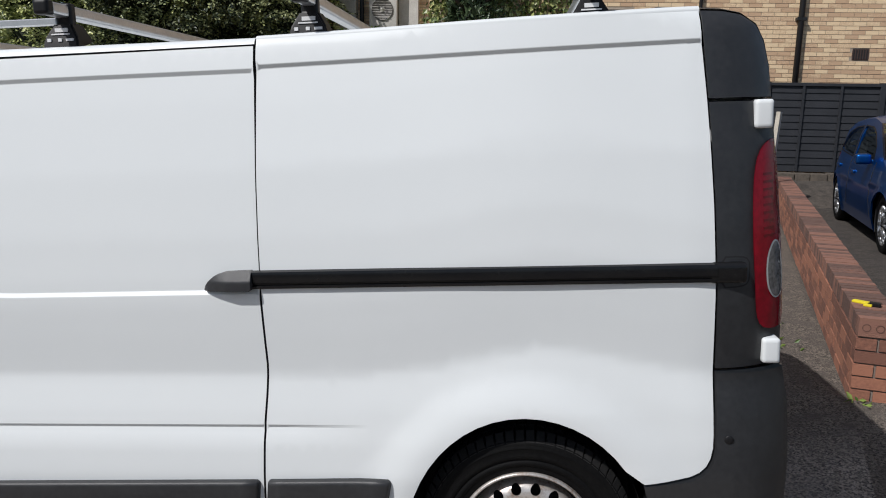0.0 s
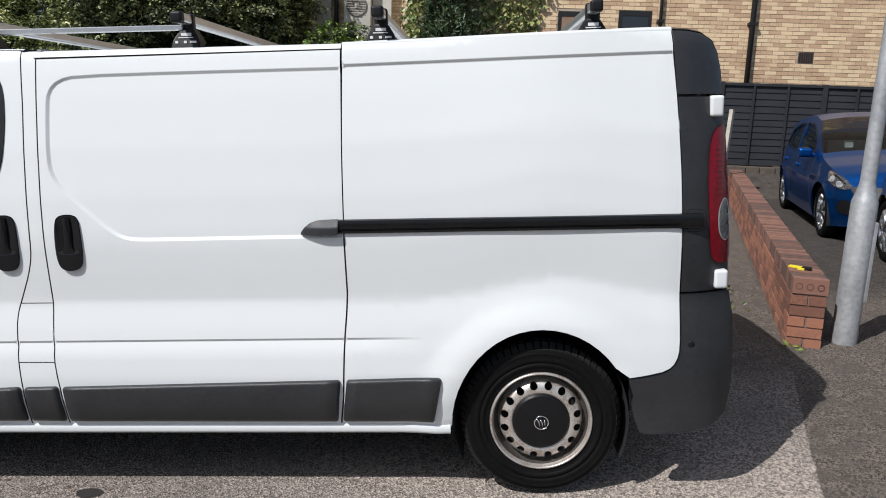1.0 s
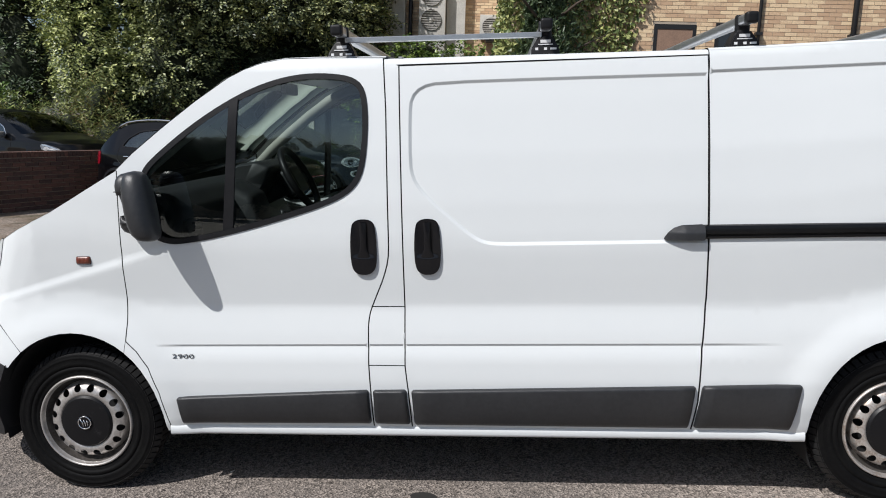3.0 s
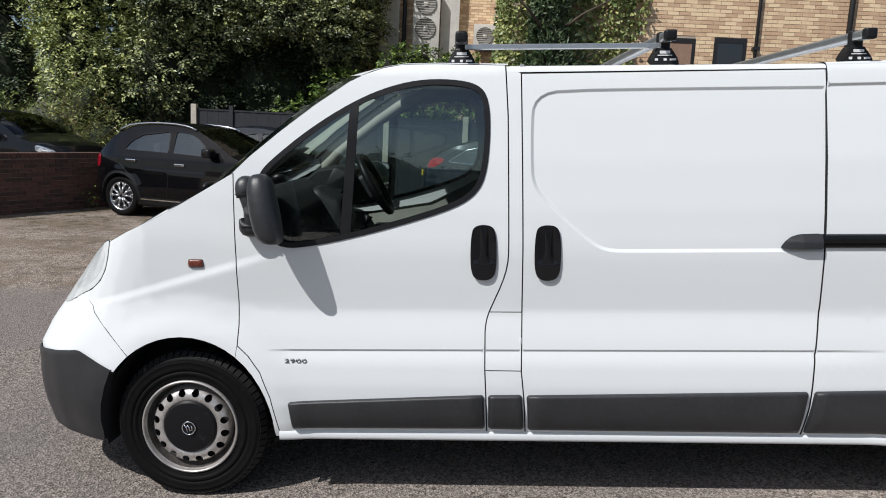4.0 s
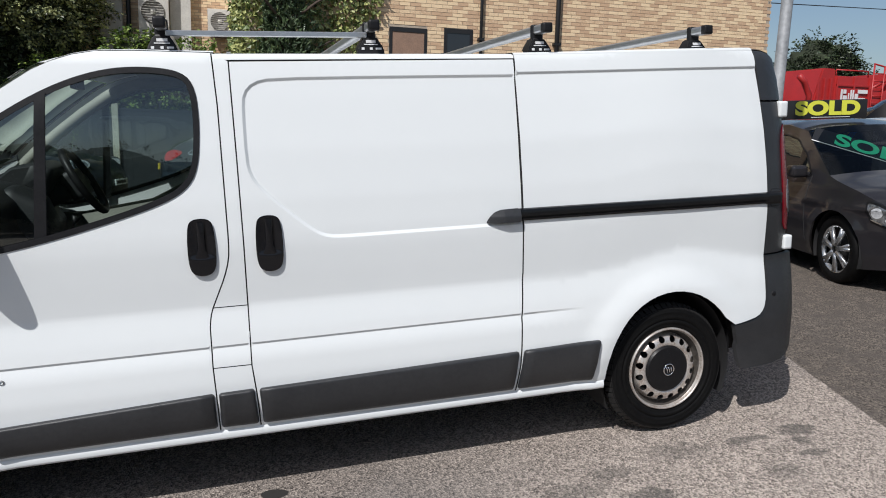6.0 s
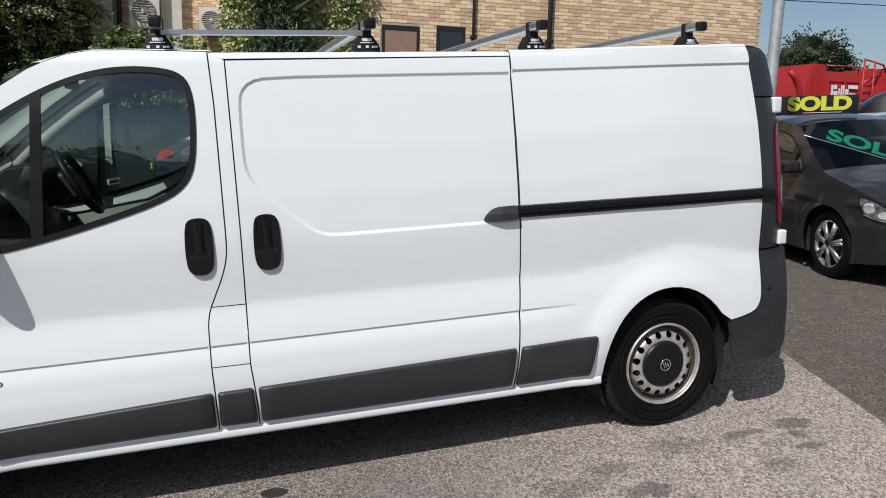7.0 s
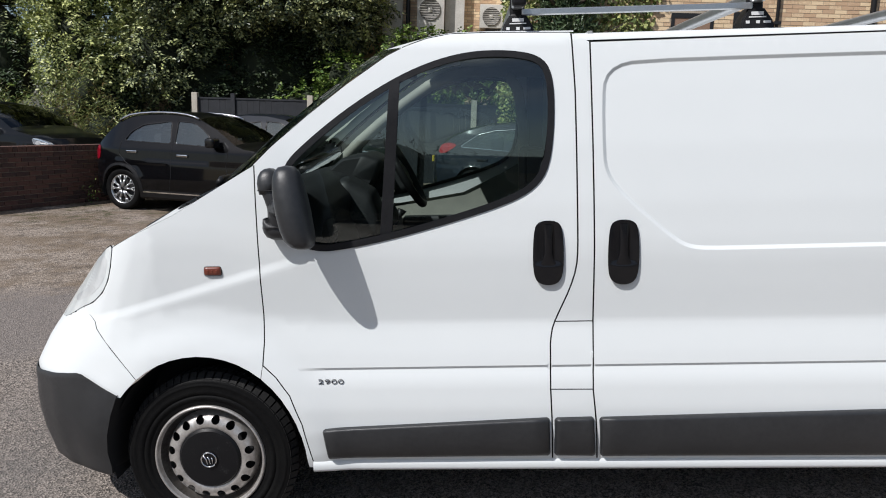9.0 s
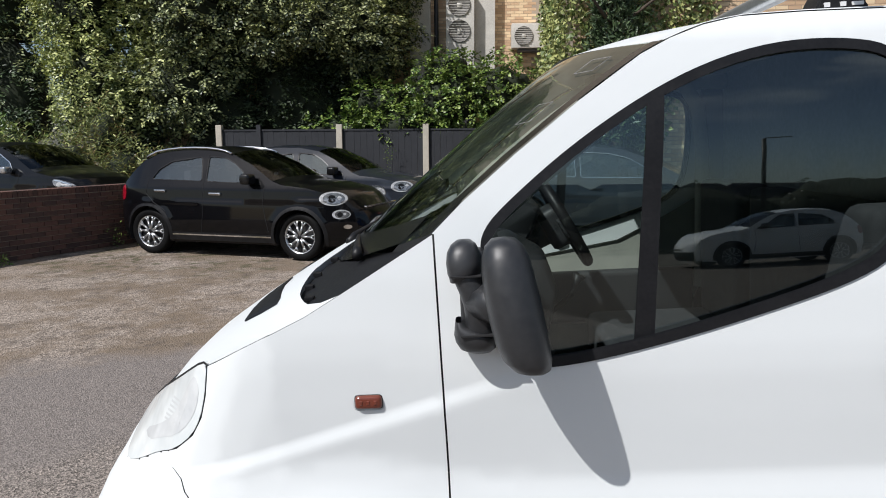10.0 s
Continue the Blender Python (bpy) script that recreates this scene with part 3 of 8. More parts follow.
for x, z in ((4.012, 1.920), (4.08, 1.918), (4.14, 1.908), (4.19, 1.878), (4.218, 1.832), (4.233, 1.76), (4.240, 1.65)):
    tail_rows.append(cross_row(x, z, van_side(x, min(z, 1.915)), 0.02, 0.034, 5))
strip_mesh("roof_tail", tail_rows, GREY_PLASTIC, van, "dark grey rear roof cap")
screen_rows = []
for i in range(15):
    t = i / 14
    x = 0.235 + 0.550 * (0.75 * t + 0.25 * t * t)
    z = lerp_table(ROOF_EDGE, x)
    screen_rows.append(cross_row(x, z, van_side(x, z), -0.36 + 0.20 * t, -0.155 + 0.185 * t, 2.4, q=1.15))
screen = strip_mesh("windscreen", [r[1:-1] for r in screen_rows], GLASS, van)
screen.visible_shadow = False
for sl in (slice(0, 2), slice(-2, None)):
    strip_mesh("screen_pillar", [r[sl] for r in screen_rows], BLACK_GLOSS, van)


def screen_point(i, k):
    a, b = int(i), int(k)
    p = [Vector(screen_rows[min(14, a + da)][min(28, b + db)]) for da, db in ((0, 0), (0, 1), (1, 0), (1, 1))]
    return p[0].lerp(p[1], k - b).lerp(p[2].lerp(p[3], k - b), i - a) + Vector((-0.003, -0.001, 0.003))


for i0, i1, k0, k1 in ((8.6, 9.9, 2.3, 3.6), (12.0, 12.9, 2.4, 4.2)):
    rim = [(i0, k0), (i0, k1), (i1, k1), (i1, k0)]
    part("sticker", tube_bm([screen_point(*q) for q in rim], 0.0010, 4, closed=True), PLATE_GREY, van, "pale outlined sticker on the windscreen")
strip_mesh("screen_band", [[(p[0] - 0.002, p[1], p[2] + 0.003) for p in r[2:-2]] for r in screen_rows[:3]], BLACK_GLOSS, van)

# bonnet
SHUT = [(0.0, 1.452), (0.16, 1.405), (0.39, 1.328), (0.54, 1.279), (0.82, 1.206), (1.0, 1.155)]
DROP = [(0.0, -0.095), (0.25, -0.095), (0.4, -0.100), (0.55, -0.107), (0.75, -0.137), (0.9, -0.180), (1.0, -0.228)]
SCUTTLE = [(0.0, 0.02), (0.24, 0.11), (0.40, 0.23), (0.56, 0.30), (0.73, 0.38), (0.90, 0.445), (0.97, 0.44), (1.0, 0.40)]


def bonnet_point(t, u, dz=0.0):
    """t from the windscreen forward, u across from -1 to 1."""
    x, z = 0.250 - 0.577 * t, lerp_table(SHUT, t)
    f = 1 - abs(u) ** 2.2
    return (x + (-0.30 - 0.07 * t) * f, YC + u * (YC - van_side(x, z)), z + soft_table(DROP, t) * f + dz)


cols = [math.copysign(abs(-1 + 2 * i / 44) ** 0.7, -1 + 2 * i / 44) for i in range(45)]
rows = []
for k in range(-2, 23):
    row = []
    for u in cols:
        tf = lerp_table(SCUTTLE, abs(u))
        row.append(bonnet_point(tf + (1 - tf) * max(0, k) / 22 + (0.006 if k == -1 else 0.012 if k == -2 else 0), u, -0.007 if k == -1 else -0.04 if k == -2 else 0))
    rows.append(row)
rows.append([(p[0] + 0.004, p[1], p[2] - 0.02) for p in rows[-1]])
bonnet_rows = rows[:-1]
strip_mesh("bonnet", rows, WHITE, van, sharp=50)
rows = [[bonnet_point(lerp_table(SCUTTLE, abs(u)) * (1.03 - 1.10 * k / 8), u * 0.99, -0.024 + 0.006 * (k % 2)) for u in cols] for k in range(9)]
strip_mesh("scuttle", rows, BLACK_PLASTIC, van, "black plastic scuttle under the windscreen", sharp=30)
for k in range(11):
    u = -0.80 + 0.16 * k
    a = Vector(bonnet_point(lerp_table(SCUTTLE, abs(u)) - 0.035, u, -0.012))
    part("scuttle_clip", box_bm(a.x - 0.012, a.y - 0.010, a.z - 0.008, a.x + 0.012, a.y + 0.010, a.z + 0.006, 0.003), BLACK_PLASTIC, van)
for s in (1, -1):
    near = [(0.60, 0.60), (0.53, 0.635), (0.46, 0.655), (0.425, 0.58), (0.405, 0.46), (0.395, 0.30), (0.385, 0.14)]
    away = [(0.60, 0.585), (0.575, 0.50), (0.555, 0.40), (0.53, 0.30), (0.50, 0.22), (0.45, 0.16), (0.388, 0.13)]
    rows = []
    for (ta, ua), (tb, ub) in zip(near, away):
        a, b = Vector(bonnet_point(ta, -s * ua)), Vector(bonnet_point(tb, -s * ub))
        m = Vector(bonnet_point((ta + tb) / 2, -s * (ua + ub) / 2))
        rows.append([(q.x, q.y, q.z + d) for q, d in ((a, 0.001), (a.lerp(m, 0.15), 0.005), (m, 0.006), (b.lerp(m, 0.15), 0.005), (b, 0.001))])
    strip_mesh("bonnet_vent", rows, BLACK_PLASTIC, van, "black bonnet vent")
# wipers
for y0, y1 in ((0.30, 0.86), (0.98, 1.54)):
    u0, u1 = (y0 - YC) / 0.9, (y1 - YC) / 0.9
    base, tip = Vector(bonnet_point(0.10, u0 * 0.9, 0.0)), Vector(bonnet_point(0.02, u1, 0.012))
    bm = tube_bm([base, base.lerp(tip, 0.08) + Vector((0, 0, 0.015)), base.lerp(tip, 0.6) + Vector((0, 0, 0.012)), tip], [0.016, 0.012, 0.008, 0.006], 8)
    w = part("wiper", bm, BLACK_PLASTIC, van, "black windscreen wiper", smooth=True)
    bl = part("blade", tube_bm([base.lerp(tip, 0.25) + Vector((0.03, 0, 0.012)), tip + Vector((0.01, 0.0, 0)), tip + (tip - base) * 0.12 + Vector((0.02, 0, 0.0))], 0.007, 6), BLACK_PLASTIC, van, smooth=True)
    bl.parent = w


# nose: rows of plan curves stacked in z
def nose_row(z, x_end, extra=0.0, proud=0.0, n=26):
    """The front from the near flank round to the far one, at height z."""
    shift = 0.40 * max(0, z - 0.75) + extra
    tip = -0.898 + shift + lerp_table(RAKE, z)
    half = []
    for i in range(n):
        t = i / (n - 1)
        x = x_end + (tip - x_end) * (1 - (1 - t) ** 1.8)
        y = van_side(x - extra, max(z, 0.3)) - proud
        half.append((x, min(y, YC - 0.02), z))
    half.append((tip - 0.004, YC, z))
    return half + [(x, 2 * YC - y, z) for x, y, z in half[::-1][1:]]


grey_rows = []
for z, xe, extra in ((0.262, -0.42, 0.10), (0.264, -0.395, 0.03), (0.272, -0.386, 0.010), (0.30, -0.386, 0.002), (0.37, -0.384, -0.004), (0.45, -0.370, -0.008), (0.53, -0.345, -0.009), (0.61, -0.312, -0.006), (0.635, -0.366, -0.008), (0.66, -0.421, -0.014), (0.680, -0.466, -0.024), (0.684, -0.49, -0.019)):
    drop = 0.053 * max(0.0, z - 0.45) / 0.233       # the top edge falls towards the front
    grey_rows.append([(x, y, h - drop * min(1.0, max(0.0, (-0.475 - x) / 0.33))) for x, y, h in nose_row(z, xe, extra, 0.006)])
bumper = strip_mesh("front_bumper", grey_rows, GREY_PLASTIC, van, "dark grey plastic front bumper")
for end, s in ((0, 1), (-1, -1)):
    edge_ = [r[end] for r in grey_rows[:8]]
    ret = strip_mesh("bumper_return", [edge_, [(x + 0.004, y + s * 0.03, z) for x, y, z in edge_], [(x + 0.010, y + s * 0.22, z) for x, y, z in edge_]], GAP, van)
    ret.parent = bumper
white_rows = []
for z, xe, extra in ((0.60, -0.298, 0.008), (0.625, -0.277, 0.006), (0.65, -0.2525, 0.004), (0.668, -0.2335, 0.003), (0.703, -0.263, 0.003), (0.74, -0.300, 0.002), (0.779, -0.338, 0.001), (0.82, -0.378, 0.001), (0.846, -0.403, 0.0), (0.871, -0.417, 0.0), (0.895, -0.462, 0.0), (0.911, -0.503, 0.0)):
    white_rows.append(nose_row(z, xe - 0.003, extra))
strip_mesh("nose_panel", white_rows, WHITE, van)
last, lo = bonnet_rows[-1], nose_row(0.92, -0.45, 0.02)


def at_y(row, y):
    for a, b in zip(row, row[1:]):
        if a[1] <= y <= b[1]:
            t = (y - a[1]) / max(1e-6, b[1] - a[1])
            return Vector(a).lerp(Vector(b), t)
    return Vector(row[0] if y < row[0][1] else row[-1])


grille_rows = [[tuple(at_y(last, 0.20 + 1.57 * i / 20).lerp(at_y(lo, 0.20 + 1.57 * i / 20), k / 4) + Vector((0.012, 0, 0))) for i in range(21)] for k in range(5)]
strip_mesh("grille", [r[5:-5] for r in grille_rows], BLACK_PLASTIC, van)
for sl in (slice(0, 6), slice(-6, None)):
    strip_mesh("nose_panel", [r[sl] for r in grille_rows], WHITE, van)

# headlamps
LAMP = LAMP_EDGE + [(-0.60, 0.858), (-0.66, 0.835), (-0.695, 0.85), (-0.690, 0.90), (-0.655, 0.95), (-0.58, 1.008), (-0.50, 1.060), (-0.42, 1.112), (-0.345, 1.160)]
LAMP = smooth_loop(LAMP, 1)
BOWL = smooth_loop([(-0.352, 1.10), (-0.362, 1.05), (-0.392, 1.005), (-0.44, 0.967), (-0.50, 0.942), (-0.57, 0.912), (-0.60, 0.925), (-0.52, 0.965), (-0.465, 1.0), (-0.425, 1.05), (-0.395, 1.10), (-0.37, 1.125)], 1)
for side in (1, -1):
    hold = van
    if side < 0:
        hold = [o for o in van.children if o.name.startswith("far_side")][0]
    lens = panel("headlamp", LAMP, HAZE_LENS, hold, lambda x, z: van_side(x, z) - 0.004, gap=0.002, fold=0.03, side=side, gx=0.015, gz=0.02, label="hazed clear headlamp")
    rim_ = panel("lamp_rim", shrink(LAMP, -0.0025), BLACK_PLASTIC, hold, lambda x, z: van_side(x, z) + 0.0005, gap=0, fold=0.003, side=side, gx=0.015, gz=0.02)
    rim_.parent = lens
    refl = panel("reflector", BOWL, CLEAR_LENS, hold, lambda x, z: van_side(x, z) - 0.0048, gap=0, fold=0.002, side=side, gx=0.012, gz=0.012)
    refl.parent = lens
    for k in range(6):
        z = 0.985 + 0.011 * k
        rb_ = panel("lens_rib", [(-0.50 + 0.006 * k, z), (-0.43 + 0.006 * k, z + 0.004), (-0.43 + 0.006 * k, z + 0.008), (-0.50 + 0.006 * k, z + 0.004)], CLEAR_LENS, hold, lambda x, z: van_side(x, z) - 0.0056, gap=0, fold=0.002, side=side)
        rb_.parent = lens

# rear corners, bumper, lights
TRIM_UP = [(4.012, 1.918), (4.028, 1.664), (4.240, 1.664), (4.233, 1.76), (4.218, 1.832), (4.19, 1.877), (4.14, 1.906), (4.08, 1.916)]
TRIM_LO = [(4.029, 1.660), (4.045, 1.38), (4.053, 1.11), (4.056, 0.882), (4.285, 0.882), (4.282, 1.0), (4.268, 1.3), (4.250, 1.55), (4.241, 1.660)]
BUMP = [(4.056, 0.878), (4.057, 0.69), (4.055, 0.649), (4.048, 0.615), (4.035, 0.589), (4.014, 0.570), (3.985, 0.557), (3.94, 0.549), (3.846, 0.537), (3.870, 0.45), (3.862, 0.42), (3.878, 0.35), (3.896, 0.302), (3.93, 0.294), (4.10, 0.302), (4.20, 0.326), (4.262, 0.368), (4.287, 0.45), (4.296, 0.60), (4.290, 0.78), (4.270, 0.878)]
LIGHT = smooth_loop([(4.156, 1.37), (4.162, 1.46), (4.176, 1.51), (4.203, 1.54), (4.245, 1.552), (4.262, 1.35), (4.280, 1.1), (4.284, 0.992), (4.225, 0.993), (4.190, 1.005), (4.174, 1.04), (4.166, 1.12), (4.158, 1.25)], 1)


def bump_side(x, z):
    y = soft_table(SIDE, max(z, 0.45)) - 0.012
    return y + soft_table(TAIL, x - 0.03) + (0.05 * max(0, (0.30 - z) / 0.05) ** 2 * 0.2 if z < 0.30 else 0)


for side in (1, -1):
    hold = van
    if side < 0:
        hold = [o for o in van.children if o.name.startswith("far_side")][0]
    panel("corner_trim", TRIM_UP, GREY_PLASTIC, hold, van_side, side=side, gx=0.03)
    panel("corner_trim", TRIM_LO, GREY_PLASTIC, hold, van_side, side=side, gx=0.03)
    panel("bumper_corner", BUMP, GREY_PLASTIC, hold, bump_side, side=side, gx=0.03, fold=0.03)
    lt = panel("tail_light", LIGHT, RED_LENS, hold, lambda x, z: van_side(x, z) - 0.008, gap=0.001, fold=0.03, side=side, gx=0.02, label="tall red tail light with a clear lens")
    oval = smooth_loop([(4.204, 1.17), (4.210, 1.225), (4.238, 1.264), (4.262, 1.20), (4.270, 1.11), (4.240, 1.084), (4.212, 1.115)], 2)
    cl = panel("reversing_lens", oval, SMOKE_LENS, hold, lambda x, z: van_side(x, z) - 0.014, gap=0, fold=0.006, side=side, gx=0.02)
    rm_ = panel("lens_rim", shrink(oval, -0.0045), CLEAR_LENS, hold, lambda x, z: van_side(x, z) - 0.012, gap=0, fold=0.005, side=side, gx=0.02)
    cl.parent = rm_.parent = lt
    for k in range(9):
        z = 1.27 + 0.022 * k
        rb_ = panel("lens_rib", [(4.19, z), (4.255, z), (4.255, z + 0.006), (4.19, z + 0.006)], RED_DARK, hold, lambda x, z: van_side(x, z) - 0.0095, gap=0, fold=0.002, side=side)
        rb_.parent = lt
    for z0, z1, x0 in ((1.578, 1.660, 4.165), (0.892, 0.968, 4.198)):
        y0 = van_side(x0 + 0.02, (z0 + z1) / 2)
        bm = box_bm(x0, side * (y0 - 0.028), z0, x0 + 0.052, side * (y0 + 0.05), z1, 0.013, 3)
        part("door_hinge", bm, WHITE, hold, "white painted door hinge cover", sharp=50)
bm = bmesh.new()
for p, r in (((4.094, van_side(4.094, 0.68) - 0.016, 0.68), 0.014),):
    bmesh.ops.create_uvsphere(bm, u_segments=14, v_segments=8, radius=r, matrix=Matrix.Translation(p) @ Matrix.Diagonal((1, 0.3, 1, 1)))
part("parking_sensor", bm, BLACK_PLASTIC, van, smooth=True)
# back doors, seen by nobody but closing the body
back = [[(bx + 0.02 * math.sin(math.pi * i / 12), by + (2 * YC - 2 * by) * i / 12, z) for i in range(13)] for z, bx, by in ((0.90, 4.285, 0.20), (1.2, 4.272, 0.22), (1.6, 4.245, 0.26), (1.76, 4.215, 0.30), (1.86, 4.15, 0.32))]
strip_mesh("back_door", back, WHITE, van)
backb = [[(4.285 + 0.03 * math.sin(math.pi * i / 12), 0.2 + (2 * YC - 0.40) * i / 12, z) for i in range(13)] for z in (0.35, 0.5, 0.88, 0.91)]
strip_mesh("rear_bumper", backb, GREY_PLASTIC, van)
part("back_door_handle", box_bm(4.26, 0.36, 1.34, 4.30, 0.42, 1.40, 0.01), BLACK_PLASTIC, van)

# sliding door rail
rail = [[(2.665 + 1.385 * i / 20, van_side(3.3, z) - d, z + 0.006 * i / 20) for z, d in ((1.142, -0.002), (1.145, 0.010), (1.152, 0.011), (1.156, 0.004), (1.160, 0.004), (1.163, 0.012), (1.184, 0.013), (1.196, 0.010), (1.200, -0.002))] for i in range(21)]
strip_mesh("slide_rail", rail, BLACK_GLOSS, van, "glossy black sliding door rail", sharp=40)
cup = smooth_loop([(4.059, 1.130), (4.059, 1.222), (4.122, 1.222), (4.147, 1.212), (4.150, 1.176), (4.147, 1.140), (4.122, 1.130)], 1)
cup_edge = panel("rail_cup", cup, GAP, van, lambda x, z: van_side(x, z) - 0.0015, gap=0, fold=0.002, gx=0.02, gz=0.02)
o = panel("cup_face", shrink(cup, 0.0045), GREY_PLASTIC, van, lambda x, z: van_side(x, z) - 0.003, gap=0, fold=0.002, gx=0.02, gz=0.02)
o.parent = cup_edge
bm = box_bm(4.030, van_side(4.08, 1.17) - 0.018, 1.145, 4.134, van_side(4.08, 1.17) + 0.02, 1.207, 0.022, 4)
part("rail_end", bm, BLACK_GLOSS, van, sharp=50)
COVER = smooth_loop(dense([(2.527, 1.141), (2.532, 1.152), (2.546, 1.170), (2.568, 1.188), (2.600, 1.198), (2.684, 1.201), (2.684, 1.141)], 0.02), 1)
cover = panel("rail_cover", COVER, GREY_PLASTIC, van, lambda x, z: van_side(x, z) - 0.030 * min(1, math.sqrt(max(0, (x - 2.53) / 0.08))) * (0.55 + 0.45 * min(1, (1.20 - z) / 0.03)), gap=0, fold=0.04, gx=0.015, gz=0.01, label="dark grey rail end cover")
cover.parent = near_slide


def door_handle(x, z, holder):
    """An upright pull: a hollow bowl, a slim grip down its middle and a full lip below."""
    oval = smooth_loop([(x - 0.056, z - 0.07), (x - 0.053, z + 0.080), (x - 0.034, z + 0.116), (x + 0.034, z + 0.116), (x + 0.053, z + 0.080), (x + 0.056, z - 0.07), (x + 0.034, z - 0.116), (x - 0.034, z - 0.116)], 2)

    def bowl(a, b):
        hollow = max(0, 1 - ((a - x) / 0.046) ** 2) * max(0, 1 - ((b - z - 0.028) / 0.080) ** 2)
        lip = 0.006 * ease((z - 0.030 - b) / 0.018) * max(0, 1 - ((a - x) / 0.062) ** 2)
        return van_side(a, b) - 0.0085 + 0.0068 * hollow - lip

    h = panel("door_handle", oval, HANDLE_BLACK, van, bowl, gap=0, fold=0.02, gx=0.008, gz=0.008, label="glossy black door handle")
    h.parent = holder
    yy = van_side(x, z)
    rows = []
    for i in range(17):
        t = i / 16
        zz = z - 0.048 + 0.152 * t
        w = 0.016 + 0.022 * max(0, 1 - t / 0.35) ** 2
        d = 0.009 + 0.006 * math.sin(math.pi * min(1, 0.1 + 0.85 * t))
        rows.append([(x - w, yy + 0.012, zz), (x - w * 0.9, yy - d * 0.75, zz), (x - w * 0.5, yy - d, zz), (x + w * 0.5, yy - d, zz), (x + w * 0.9, yy - d * 0.75, zz), (x + w, yy + 0.012, zz)])
    g = strip_mesh("grip", rows, HANDLE_BLACK, van)
    g.parent = h


door_handle(1.299, 1.120, near_door)
door_handle(1.567, 1.119, near_slide)
# catch on the flap
bm = box_bm(1.455, van_side(1.46, 0.74) - 0.002, 0.728, 1.462, van_side(1.46, 0.74) + 0.01, 0.752, 0.0015)
part("flap_catch", bm, WHITE, van, sharp=50)

# side repeater
bm = box_bm(0.042, van_side(0.08, 1.072) - 0.011, 1.0555, 0.106, van_side(0.08, 1.072) + 0.02, 1.0885, 0.0160, 6)
rep = part("side_repeater", bm, ORANGE, van, "orange side repeater lamp", sharp=50)
bm = box_bm(0.038, van_side(0.08, 1.072) - 0.005, 1.0515, 0.110, van_side(0.08, 1.072) + 0.02, 1.0925, 0.0200, 6)
o = part("bezel", bm, BLACK_PLASTIC, van, sharp=50)
o.parent = rep
for k in range(3):
    o = part("lens_mark", box_bm(0.052 + 0.017 * k, van_side(0.08, 1.072) - 0.0125, 1.066, 0.062 + 0.017 * k, van_side(0.08, 1.072), 1.078, 0.002, 1), ORANGE, van)
    o.parent = rep


def text_part(name, words, size, material, parent, m, extrude=0.001, label="", squash=1.0, bold=0.0):
    cu = bpy.data.curves.new(name, 'FONT')
    cu.offset = bold
    cu.body, cu.size, cu.extrude, cu.align_x, cu.align_y = words, size, extrude, 'CENTER', 'CENTER'
    tmp = bpy.data.objects.new(name, cu)
    scene.collection.objects.link(tmp)
    dg = bpy.context.evaluated_depsgraph_get()
    me = bpy.data.meshes.new_from_object(tmp.evaluated_get(dg))
    bpy.data.objects.remove(tmp)
    me.materials.clear()
    me.materials.append(material)
    ob = new(name, me)
    ob.parent = parent
    ob.matrix_basis = m @ Matrix.Diagonal((squash, 1, 1, 1))
    if label:
        ob["label"] = label
    return ob


text_part("door_badge", "2900", 0.027, BADGE_METAL, near_door, pose(0.494, van_side(0.49, 0.65) - 0.003, 0.651, 90, 0, 0), 0.002, "dark metal 2900 badge", 1.85, -0.0006)


